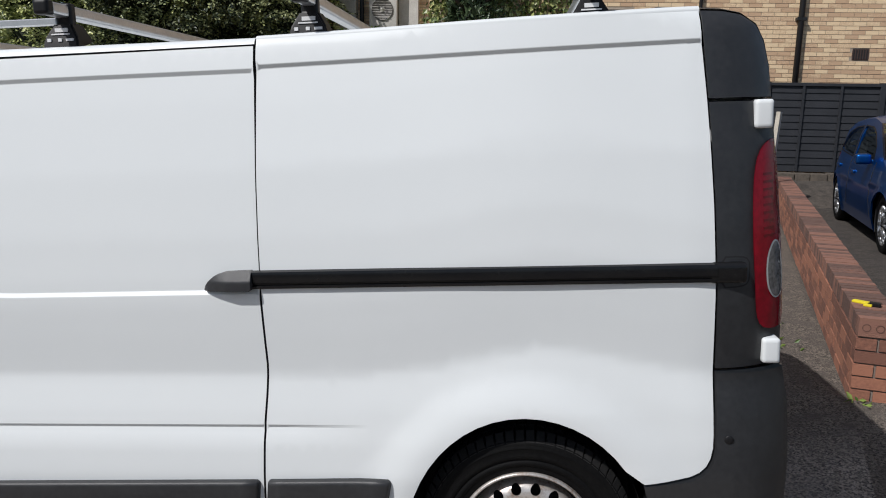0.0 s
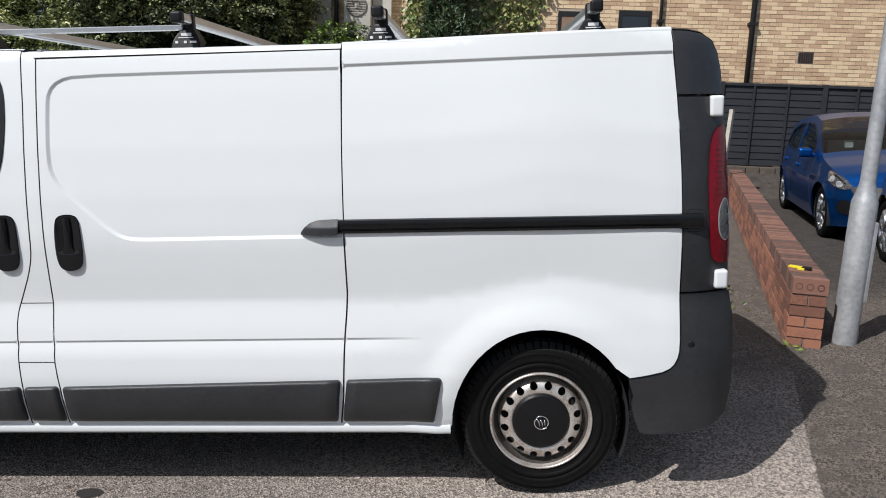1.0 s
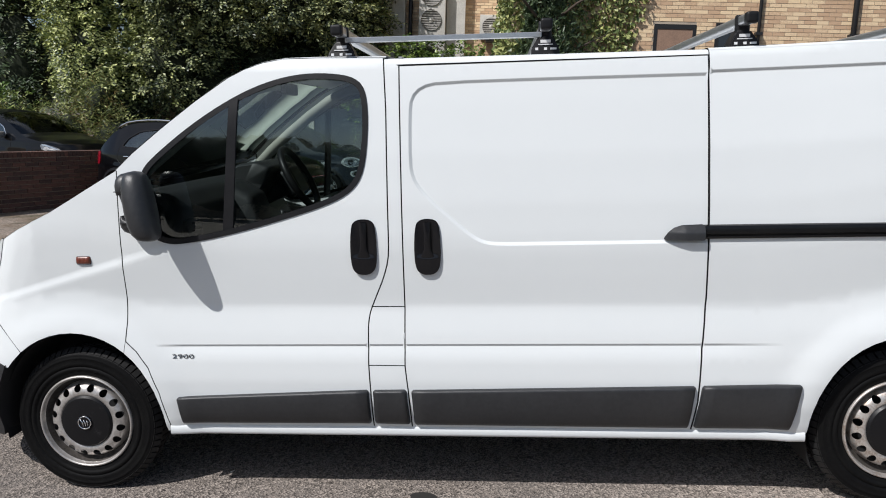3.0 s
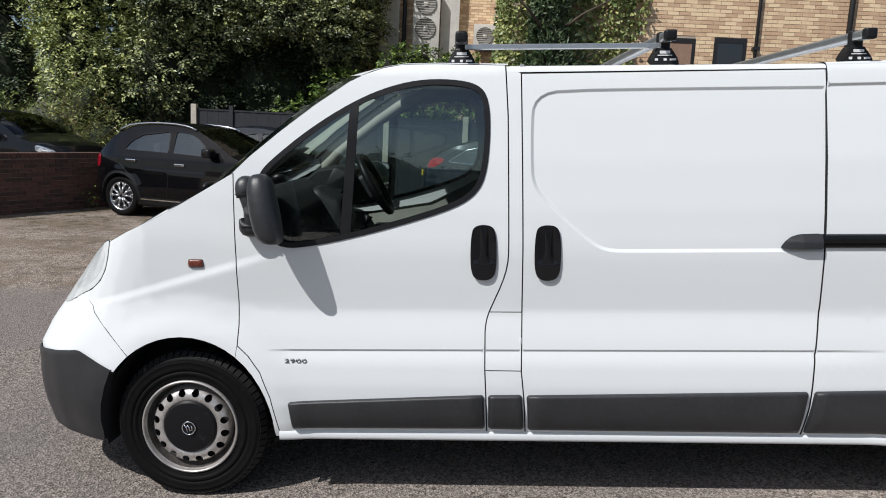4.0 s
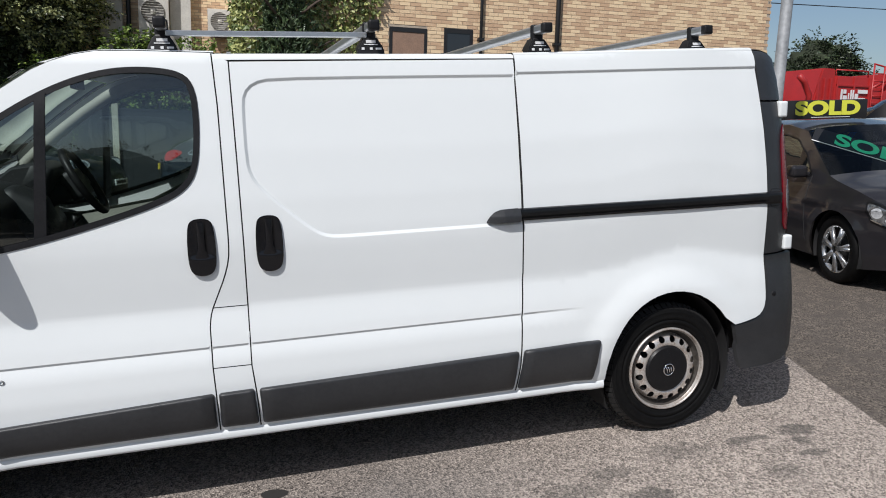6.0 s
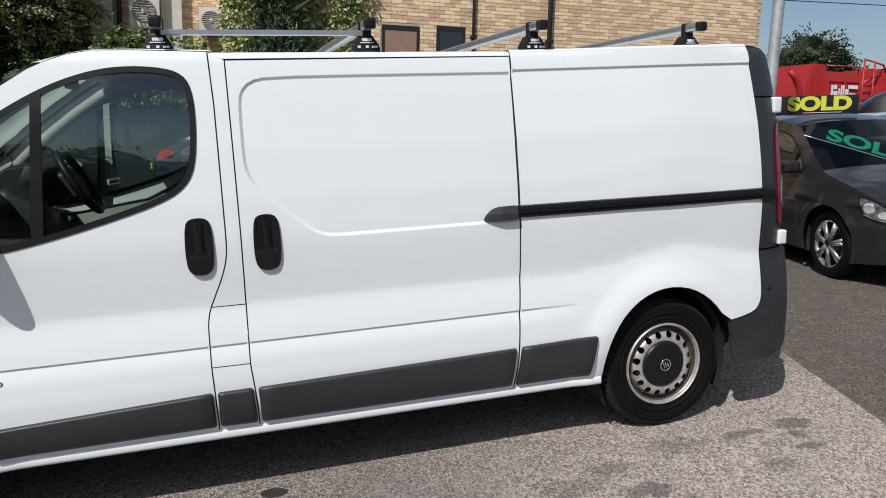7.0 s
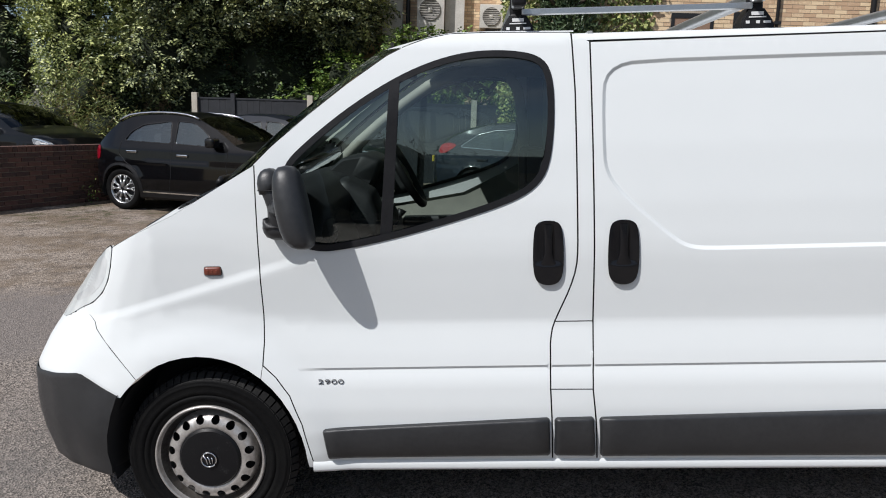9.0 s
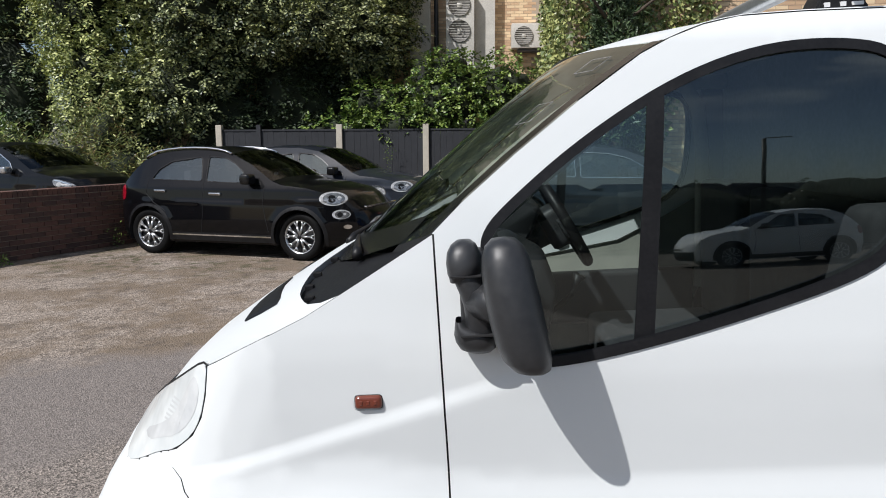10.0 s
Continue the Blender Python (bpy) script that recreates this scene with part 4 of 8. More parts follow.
# wheels
def build_wheel(rim_mat, parent, x, side=1):
    w = new("wheel")
    w.parent = parent
    w.location = (x, 0.058, HUB) if side > 0 else (x, 2 * YC - 0.058, HUB)
    if side < 0:
        w.rotation_euler = (0, 0, math.pi)
    R = 0.330
    v, f = lathe([(0.222, 0.20), (0.27, 0.212), (0.310, 0.200), (0.321, 0.186), (R - 0.010, 0.165), (R - 0.010, 0.045), (0.322, 0.019), (0.318, 0.007), (0.307, 0.001), (0.3005, 0.0035), (0.297, -0.002), (0.293, 0.0015), (0.275, -0.004), (0.262, -0.003), (0.2595, 0.001), (0.2565, 0.001), (0.254, -0.0035), (0.240, -0.0025), (0.2375, 0.002), (0.230, 0.002), (0.219, 0.004), (0.213, 0.012)], 72)
    tyre = link_mesh("tyre", v, f, RUBBER, w, "worn black tyre")
    # shoulder blocks
    bm = bmesh.new()
    for k in range(64):
        a = 2 * math.pi * (k + 0.5) / 64
        m = Matrix.Rotation(a, 4, 'Y') @ Matrix.Translation((R - 0.010, 0.027, 0)) @ Matrix.Rotation(radians(-32), 4, 'Z')
        bmesh.ops.create_cube(bm, size=1, matrix=m @ Matrix.Diagonal((0.016, 0.044, 0.0255, 1)))
        for y0, wd in ((0.078, 0.040), (0.125, 0.040)):
            m = Matrix.Rotation(a + 0.02 * (y0 > 0.1), 4, 'Y') @ Matrix.Translation((R - 0.005, y0, 0))
            bmesh.ops.create_cube(bm, size=1, matrix=m @ Matrix.Diagonal((0.010, wd, 0.026, 1)))
    tread = part("tread", bm, TREAD, w)
    tread.parent = tyre
    # steel rim with round vents
    v, f = lathe([(0.2165, 0.008), (0.2145, -0.001), (0.211, -0.004), (0.2065, -0.003), (0.2045, 0.003), (0.2025, 0.012), (0.1995, 0.017)], 72)
    rim = link_mesh("rim", v, f, rim_mat, w, "bare steel rim with round vents, lightly rusted")
    v, f = lathe([(0.1995, 0.017), (0.1975, 0.034), (0.1935, 0.046), (0.186, 0.058), (0.176, 0.064)], 64)
    barrel = link_mesh("barrel", v, f, DULL_STEEL, w, "dull dirty inner rim")
    barrel.parent = rim
    outer, inner, nh = 0.180, 0.108, 16
    pts, edges = [], []
    for rad, cnt in ((outer, 96), (inner, 64)):
        b = len(pts)
        pts += [Vector((rad * math.cos(2 * math.pi * k / cnt), rad * math.sin(2 * math.pi * k / cnt))) for k in range(cnt)]
        edges += [(b + k, b + (k + 1) % cnt) for k in range(cnt)]
    cs = []
    for h in range(nh):
        a = 2 * math.pi * (h + 0.5) / nh
        c = Vector((0.155 * math.cos(a), 0.155 * math.sin(a)))
        cs.append(c)
        b = len(pts)
        pts += [c + Vector((0.0162 * math.cos(2 * math.pi * k / 14), 0.0162 * math.sin(2 * math.pi * k / 14))) for k in range(14)]
        edges += [(b + k, b + (k + 1) % 14) for k in range(14)]
    for rad in (0.122, 0.130, 0.140, 0.166, 0.174):
        pts += [Vector((rad * math.cos(2 * math.pi * k / 64), rad * math.sin(2 * math.pi * k / 64))) for k in range(64)]
    from mathutils import geometry
    vv, ee, ff, *_ = geometry.delaunay_2d_cdt(pts, edges, [], 0, 1e-6)
    faces = []
    for t in ff:
        c = (vv[t[0]] + vv[t[1]] + vv[t[2]]) / 3
        if c.length < inner or c.length > outer or any((c - q).length < 0.0160 for q in cs):
            continue
        faces.append(tuple(t))

    def dish(r):
        return lerp_table([(0.108, 0.020), (0.118, 0.010), (0.122, 0.0065), (0.130, 0.004), (0.140, 0.005), (0.155, 0.009), (0.166, 0.016), (0.174, 0.032), (0.180, 0.062)], r)

    vs = [(p.x, dish(p.length), p.y) for p in vv]
    disc = link_mesh("disc", vs, faces, rim_mat, w)
    disc.parent = rim
    v, f = lathe([(0.205, 0.06), (0.10, 0.075), (0.0, 0.075)], 32)
    drum = link_mesh("brake_drum", v, f, GAP, w)
    v, f = lathe([(0.122, 0.022), (0.1205, 0.006), (0.112, -0.003), (0.06, -0.008), (0.034, -0.008), (0.033, -0.012), (0.0, -0.012)], 48)
    cap = link_mesh("hub_cap", v, f, CAP_PLASTIC, w, "scuffed black plastic hub cap")
    cap.data.set_sharp_from_angle(angle=radians(35))
    bm = bmesh.new()
    ring = [(0.029 * math.cos(2 * math.pi * k / 28), -0.013, 0.029 * math.sin(2 * math.pi * k / 28)) for k in range(28)]
    tube_bm(ring, 0.0032, 6, bm, closed=True)
    for k in range(3):
        tube_bm([(-0.020 + 0.016 * k, -0.013, 0.018 - 0.004 * k), (-0.010 + 0.012 * k, -0.014, 0.002), (-0.006 + 0.010 * k, -0.013, -0.018 + 0.003 * k)], 0.0034, 5, bm)
    em = part("emblem", bm, CHROME, w, "round chrome emblem", smooth=True)
    em.parent = cap
    return w


build_wheel(STEEL, van, 0.0)
build_wheel(RUSTY, van, 3.5)
build_wheel(STEEL, van, 0.0, -1)
build_wheel(RUSTY, van, 3.5, -1)
for cx, rx, rz, lo_ in ((0.0, 0.384, 0.421, -11), (3.5, 0.366, 0.408, -25)):
    for y0, y1 in ((0.062, 0.42), (2 * YC - 0.42, 2 * YC - 0.062)):
        rows = [[(cx + rx * math.cos(radians(a)), y, HUB + rz * math.sin(radians(a))) for a in range(lo_, 182 - lo_, 7)] for y in (y0, y1)]
        o = strip_mesh("wheel_well", rows, GAP, van)
    for y in (0.42, 2 * YC - 0.42):
        n = len(rows[0])
        link_mesh("wheel_well", [(cx, y, HUB)] + [(cx + rx * math.cos(radians(a)), y, HUB + rz * math.sin(radians(a))) for a in range(lo_, 182 - lo_, 7)], [(0, k, k + 1) for k in range(1, n)], GAP, van)
# mud flap behind the rear wheel, underside
part("mud_flap", box_bm(3.866, 0.075, 0.37, 3.880, 0.30, 0.50, 0.004), BLACK_PLASTIC, van)
# this first box is an unseen block, added to stop sun behind the wheel
part("underbody", box_bm(3.89, 0.12, 0.37, 4.02, 0.5, 0.58, 0.02), GAP, van)
part("underbody", box_bm(0.45, 0.18, 0.24, 3.1, 2 * YC - 0.18, 0.33, 0.02), GAP, van)
part("underbody", box_bm(-0.65, 0.45, 0.27, 4.22, 2 * YC - 0.45, 0.32, 0.02), GAP, van)
for x in (0.58, 1.05, 1.86, 2.30):
    part("sill_plug", box_bm(x, 0.066, 0.272, x + 0.012, 0.08, 0.292), GAP, van)

# door mirror
mir = new("door_mirror")
mir.parent = van
mir["label"] = "dark grey plastic door mirror on a bent arm"


def blob(name, rows, material, parent, seg=24, power=2.6, label=""):
    """Stacked rounded sections: z, centre x, centre y, half widths."""
    rings = []
    for z, cx, cy, hx, hy in rows:
        ring = []
        for k in range(seg):
            a = 2 * math.pi * k / seg
            c, s = math.cos(a), math.sin(a)
            ring.append((cx + hx * math.copysign(abs(c) ** (2 / power), c), cy + hy * math.copysign(abs(s) ** (2 / power), s), z))
        rings.append(ring)
    return strip_mesh(name, rings, material, parent, label, closed=True, sharp=70)


HOUSING = [(1.176, 0.452, -0.100, 0.0004, 0.0006), (1.178, 0.451, -0.100, 0.026, 0.038), (1.186, 0.446, -0.099, 0.040, 0.057), (1.206, 0.437, -0.097, 0.051, 0.068), (1.24, 0.428, -0.094, 0.056, 0.074), (1.29, 0.419, -0.090, 0.058, 0.076),
           (1.34, 0.411, -0.086, 0.057, 0.074), (1.385, 0.405, -0.083, 0.054, 0.069), (1.418, 0.402, -0.081, 0.049, 0.061), (1.440, 0.400, -0.080, 0.040, 0.051), (1.454, 0.399, -0.080, 0.026, 0.035), (1.459, 0.399, -0.080, 0.0004, 0.0007)]
blob("housing", HOUSING, MIRROR_GREY, mir, 32, 2.4)
blob("arm", [(1.225, 0.345, 0.004, 0.036, 0.036), (1.245, 0.344, 0.002, 0.034, 0.036), (1.275, 0.343, -0.002, 0.033, 0.038), (1.305, 0.340, -0.002, 0.033, 0.040), (1.335, 0.332, 0.0, 0.034, 0.040), (1.358, 0.324, 0.002, 0.035, 0.040), (1.378, 0.318, 0.004, 0.035, 0.040)], MIRROR_GREY, mir)
CAP = [(1.356, 0.293, 0.004, 0.012, 0.036), (1.366, 0.303, 0.004, 0.024, 0.043), (1.374, 0.314, 0.004, 0.038, 0.046), (1.395, 0.313, 0.006, 0.039, 0.046), (1.418, 0.313, 0.009, 0.036, 0.043), (1.434, 0.314, 0.012, 0.028, 0.035), (1.443, 0.315, 0.014, 0.016, 0.024), (1.446, 0.315, 0.014, 0.0004, 0.001)]
blob("arm_cap", CAP, MIRROR_GREY, mir)
FOOT = [(1.190, 0.340, 0.014, 0.0004, 0.001), (1.193, 0.339, 0.014, 0.026, 0.028), (1.203, 0.335, 0.010, 0.040, 0.040), (1.220, 0.333, 0.006, 0.047, 0.045), (1.236, 0.331, 0.004, 0.048, 0.045), (1.240, 0.326, 0.004, 0.042, 0.044), (1.256, 0.300, 0.004, 0.014, 0.036), (1.268, 0.296, 0.004, 0.008, 0.030)]
blob("arm_foot", FOOT, MIRROR_GREY, mir)
part("arm_foot", box_bm(0.30, 0.0, 1.20, 0.36, 0.08, 1.42, 0.02, 3), MIRROR_GREY, mir, sharp=60)
for z, x0, x1 in ((1.3715, 0.284, 0.350), (1.2405, 0.300, 0.376)):
    part("arm_seam", box_bm(x0, -0.0445, z - 0.0016, x1, 0.02, z + 0.0016), GAP, mir)
part("arm_bridge", tube_bm([(0.345, -0.004, 1.31), (0.40, -0.06, 1.31)], 0.045, 10), MIRROR_GREY, mir, smooth=True)

# cab inside
def moulded(name, profile, y0, y1, label="", bow=0.02):
    """A dashboard moulding: a side profile in x and z carried across the cab with rounded ends."""
    prof = smooth_loop(dense(profile, 0.06), 2)
    cx, cz = sum(p[0] for p in prof) / len(prof), sum(p[1] for p in prof) / len(prof)
    rings = []
    for y, k in ((y0, 0.0), (y0, 0.86), (y0 + 0.012, 0.95), (y0 + 0.04, 1.0), ((y0 + y1) / 2, 1.0 + bow), (y1 - 0.04, 1.0), (y1 - 0.012, 0.95), (y1, 0.86), (y1, 0.0)):
        rings.append([(cx + (x - cx) * k, y, cz + (z - cz) * k) for x, z in prof])
    return strip_mesh(name, rings, DASH, van, label, closed=True, sharp=50)


moulded("dashboard", [(0.02, 1.27), (0.16, 1.335), (0.30, 1.36), (0.40, 1.335), (0.47, 1.26), (0.45, 1.17), (0.50, 1.08), (0.47, 0.95), (0.36, 0.82), (0.06, 0.82)], 0.155, 2 * YC - 0.155, "dark grey moulded dashboard")
moulded("binnacle", [(0.28, 1.34), (0.38, 1.42), (0.50, 1.435), (0.58, 1.40), (0.54, 1.30), (0.46, 1.20), (0.30, 1.20)], 1.13, 1.60)
moulded("centre_console", [(0.34, 1.30), (0.44, 1.34), (0.56, 1.27), (0.60, 1.15), (0.56, 0.98), (0.62, 0.80), (0.36, 0.60)], 0.82, 1.10)
moulded("air_vent", [(0.40, 1.20), (0.475, 1.23), (0.490, 1.16), (0.478, 1.10), (0.40, 1.10)], 0.20, 0.36)
for y0, z0 in ((0.24, 1.20), (0.24, 1.165), (0.24, 1.13)):
    part("vent_slat", box_bm(0.484, y0, z0, 0.496, y0 + 0.08, z0 + 0.008), GAP, van)
part("cabin_mirror", box_bm(0.74, 0.86, 1.79, 0.775, 1.08, 1.85, 0.012, 2), BLACK_PLASTIC, van, sharp=50)
sw = new("steering_wheel")
sw.parent = van
sw.matrix_basis = pose(0.68, 1.36, 1.325, 0, 62, 0)
ringp = [(0.19 * math.cos(2 * math.pi * k / 32), 0.19 * math.sin(2 * math.pi * k / 32), 0) for k in range(32)]
part("wheel_rim", tube_bm(ringp, 0.021, 10, closed=True), BLACK_PLASTIC, sw, smooth=True)
bm = box_bm(-0.08, -0.10, -0.09, 0.08, 0.10, 0.0, 0.03, 3)
box_bm(-0.03, -0.18, -0.03, 0.03, 0.18, -0.005, 0.008, 2, bm)
tube_bm([(0, 0, -0.05), (-0.02, 0, -0.35)], 0.06, 10, bm)
part("hub", bm, DASH, sw, sharp=50)
part("gear_lever", tube_bm([(0.56, 0.98, 1.02), (0.66, 0.98, 1.10), (0.69, 0.98, 1.17)], [0.012, 0.011, 0.024], 10), BLACK_PLASTIC, van, smooth=True)
for y0, y1 in ((0.22, 1.08), (1.18, 1.66)):
    s = new("cab_seat")
    s.parent = van
    part("cushion", box_bm(0.80, y0, 0.70, 1.34, y1, 0.88, 0.06, 4), SEAT, s, sharp=50)
    part("backrest", box_bm(1.30, y0, 0.86, 1.43, y1, 1.44, 0.05, 4), SEAT, s, sharp=50)
for yy in (2 * YC - 0.20,):
    sg_ = -1
    part("pillar_lining", tube_bm([(1.33, yy + 0.02 * sg_, 0.95), (1.335, yy + 0.03 * sg_, 1.25), (1.33, yy + 0.06 * sg_, 1.55), (1.30, yy + 0.10 * sg_, 1.75), (1.24, yy + 0.13 * sg_, 1.84)], 0.03, 8), TRIM_BEIGE, van, smooth=True)
    # dark panel added over the lower door card, standing in for seat shade
    part("card_dark_panel", box_bm(0.62, yy - 0.03, 0.80, 1.30, yy + 0.03, 1.04, 0.03, 3), DASH, van, "dark panel added over the lower door card", sharp=50)
part("bulkhead", box_bm(1.452, 0.17, 0.45, 1.468, 2 * YC - 0.17, 1.90), INNER, van, "grey steel bulkhead")
part("cab_floor", box_bm(0.1, 0.14, 0.42, 1.45, 2 * YC - 0.14, 0.46), DASH, van)
headl = [[(x, YC + u * 0.72, 1.885 + 0.02 * (1 - u * u)) for u in (-1, -0.5, 0, 0.5, 1)] for x in (0.98, 1.2, 1.45)]
strip_mesh("headlining", headl, TRIM_BEIGE, van)
for yy in (0.17, 2 * YC - 0.17):
    sgn = 1 if yy < 1 else -1
    pts = [(x + 0.06, (van_side(x, z) + 0.05 if sgn > 0 else 2 * YC - van_side(x, z) - 0.05), z - 0.045) for x, z in [(0.14, 1.36)] + ROOF_EDGE]
    part("pillar_lining", tube_bm(pts, 0.034, 8), TRIM_BEIGE, van, "pale grey pillar lining", smooth=True)

# roof bars
def roof_bar(x, m):
    rb = thing("roof_bar", "aluminium roof bar on black plastic feet across the white van roof", "roof bar", m, "roof bars on the van")
    for side in (1, -1):
        def Y(v):
            return YC + side * (v - YC)
        ft = new("foot")
        ft.parent = rb
        bm = bmesh.new()
        lo = [bm.verts.new((x + a, Y(b), z)) for a, b, z in ((-0.060, 0.195, 1.885), (0.060, 0.195, 1.888), (0.055, 0.30, 1.915), (-0.055, 0.30, 1.915))]
        md = [bm.verts.new((x + a, Y(b), z)) for a, b, z in ((-0.058, 0.203, 1.920), (0.058, 0.203, 1.920), (0.050, 0.30, 1.930), (-0.050, 0.30, 1.930))]
        hi = [bm.verts.new((x + a, Y(b), z)) for a, b, z in ((-0.028, 0.222, 1.972), (0.028, 0.222, 1.972), (0.026, 0.29, 1.975), (-0.026, 0.29, 1.975))]
        for A, B in ((lo, md), (md, hi)):
            for k in range(4):
                bm.faces.new((A[k], A[(k + 1) % 4], B[(k + 1) % 4], B[k]))
        bm.faces.new(lo[::-1])
        bm.faces.new(hi)
        bmesh.ops.recalc_face_normals(bm, faces=bm.faces)
        bmesh.ops.bevel(bm, geom=list(bm.edges), offset=0.006, segments=2, affect='EDGES')
        o = part("base", bm, BLACK_PLASTIC, ft, "black plastic bar foot", sharp=50)
        o = part("clamp", box_bm(x - 0.027, Y(0.228), 1.955, x + 0.027, Y(0.262), 2.034, 0.012, 3), BLACK_PLASTIC, ft, sharp=50)
        if side > 0:
            for a, b, z0, z1, mtl in ((-0.020, 0.022, 1.943, 1.955, LABEL_WHITE), (-0.030, 0.030, 1.934, 1.938, LABEL_WHITE), (-0.042, -0.030, 1.913, 1.923, LABEL_WHITE), (-0.006, 0.006, 1.913, 1.923, LABEL_WHITE), (0.020, 0.045, 1.914, 1.922, LABEL_WHITE)):
                y = lerp_table([(1.920, 0.2015), (1.972, 0.221)], (z0 + z1) / 2)
                q = box_bm(x + a, Y(y - 0.003), z0, x + b, Y(y + 0.004), z1)
                part("label_mark", q, mtl, ft)
        part("end_cap", box_bm(x - 0.024, Y(0.115), 1.986, x + 0.024, Y(0.152), 2.030, 0.012, 3), BLACK_PLASTIC, rb, "black rubber end cap", sharp=50)
    bm = box_bm(x - 0.022, 0.14, 1.988, x + 0.022, 2 * YC - 0.14, 2.028, 0.014, 3)
    part("bar", bm, ALU, rb, sharp=50)
    return rb


settle_far()
for x in (1.205, 2.060, 2.860, 3.712):
    roof_bar(x, VAN_M)
sb = thing("support_bar", "thin aluminium strip laid along between the roof bars", "bar", VAN_M)
part("strip", box_bm(1.22, 0.215, 1.966, 2.045, 0.235, 1.988, 0.003, 1), ALU, sb)

# ---- ground sheet ----
def ground_material():
    m = bpy.data.materials.new("ground_asphalt_and_gravel")
    m.use_nodes = True
    n, l = m.node_tree.nodes, m.node_tree.links
    b = n["Principled BSDF"]
    geo = n.new("ShaderNodeNewGeometry")
    sep = n.new("ShaderNodeSeparateXYZ")
    l.new(geo.outputs["Position"], sep.inputs[0])

    def noise_tex(scale, detail=4, rough=0.55):
        t = n.new("ShaderNodeTexNoise")
        t.inputs["Scale"].default_value, t.inputs["Detail"].default_value, t.inputs["Roughness"].default_value = scale, detail, rough
        l.new(geo.outputs["Position"], t.inputs["Vector"])
        return t.outputs[0]

    def math_node(op, a, c=None, d=None):
        t = n.new("ShaderNodeMath")
        t.operation = op
        for i, v in enumerate((a, c, d)):
            if v is None:
                continue
            if isinstance(v, (int, float)):
                t.inputs[i].default_value = v
            else:
                l.new(v, t.inputs[i])
        return t.outputs[0]

    def ramp(v, lo, hi, a=0.0, c=1.0):
        t = n.new("ShaderNodeMapRange")
        t.inputs["From Min"].default_value, t.inputs["From Max"].default_value = lo, hi
        t.inputs["To Min"].default_value, t.inputs["To Max"].default_value = a, c
        l.new(v, t.inputs["Value"])
        return t.outputs[0]

    def mix(f, a, c):
        t = n.new("ShaderNodeMix")
        t.data_type = 'RGBA'
        l.new(f, t.inputs["Factor"]) if not isinstance(f, (int, float)) else None
        for key, v in (("A", a), ("B", c)):
            if isinstance(v, tuple):
                t.inputs[key].default_value = (*v, 1)
            else:
                l.new(v, t.inputs[key])
        return t.outputs["Result"]

    big, mid, fine = noise_tex(0.7), noise_tex(7, 5), noise_tex(55, 3)
    vor = n.new("ShaderNodeTexVoronoi")
    vor.inputs["Scale"].default_value = 100
    l.new(geo.outputs["Position"], vor.inputs["Vector"])
    grit = n.new("ShaderNodeTexVoronoi")
    grit.inputs["Scale"].default_value = 240
    l.new(geo.outputs["Position"], grit.inputs["Vector"])
    chips = math_node('ADD', math_node('MULTIPLY', ramp(vor.outputs["Color"], 0.32, 0.72), 0.55), math_node('MULTIPLY', ramp(grit.outputs["Color"], 0.32, 0.72), 0.45))
    # worn light asphalt with pale chips
    tar = mix(chips, (0.034, 0.0295, 0.0265), (0.43, 0.370, 0.322))
    tar = mix(ramp(mid, 0.40, 0.75, 0, 0.35), tar, (0.25, 0.222, 0.200))
    tar = mix(ramp(big, 0.52, 0.66, 0, 0.45), tar, (0.15, 0.141, 0.134))
    pale = mix(chips, (0.078, 0.067, 0.058), (0.615, 0.527, 0.457))
    pale = mix(ramp(mid, 0.40, 0.75, 0, 0.3), pale, (0.345, 0.300, 0.262))
    tar = mix(math_node('MULTIPLY', ramp(sep.outputs["Y"], 0.9, 0.3), ramp(math_node('ADD', sep.outputs["X"], math_node('MULTIPLY', mid, 0.8)), 2.2, 3.8)), tar, pale)
    # oil spots
    wander = math_node('MULTIPLY', math_node('SUBTRACT', noise_tex(13, 8, 0.68), 0.5), 7.5)
    oil = None
    for cx, cy, rx, ry, w in ((4.14, -0.15, 0.10, 0.06, 0.8), (4.06, -0.27, 0.05, 0.05, 0.75), (4.01, -0.39, 0.07, 0.04, 0.8), (3.81, -0.16, 0.13, 0.035, 0.75), (3.44, -0.16, 0.15, 0.08, 0.55), (3.75, -0.49, 0.12, 0.05, 0.45), (3.07, -0.48, 0.10, 0.07, 0.75), (3.0, -0.26, 0.10, 0.05, 0.6), (2.75, -0.35, 0.14, 0.07, 0.45)):
        dx = math_node('DIVIDE', math_node('SUBTRACT', sep.outputs["X"], cx), rx)
        dy = math_node('DIVIDE', math_node('SUBTRACT', sep.outputs["Y"], cy), ry)
        r2 = math_node('ADD', math_node('ADD', math_node('MULTIPLY', dx, dx), math_node('MULTIPLY', dy, dy)), wander)
        one = math_node('MULTIPLY', ramp(r2, 1.35, 0.6), w)
        oil = one if oil is None else math_node('MAXIMUM', oil, one)
    oil = math_node('MULTIPLY', oil, ramp(chips, 0.0, 1.0, 1.0, 0.75))
    tar = mix(oil, tar, (0.075, 0.070, 0.064))
    # darker tarmac of the drive on the far side of the van
    dark = mix(chips, (0.026, 0.0225, 0.020), (0.24, 0.202, 0.168))
    dark = mix(ramp(mid, 0.45, 0.7), dark, (0.095, 0.082, 0.071))
    # gravel and dirt of the yard
    vor2 = n.new("ShaderNodeTexVoronoi")
    vor2.inputs["Scale"].default_value = 58
    l.new(geo.outputs["Position"], vor2.inputs["Vector"])
    grav = mix(ramp(vor2.outputs["Color"], 0.1, 0.9), (0.12, 0.098, 0.080), (0.47, 0.395, 0.33))
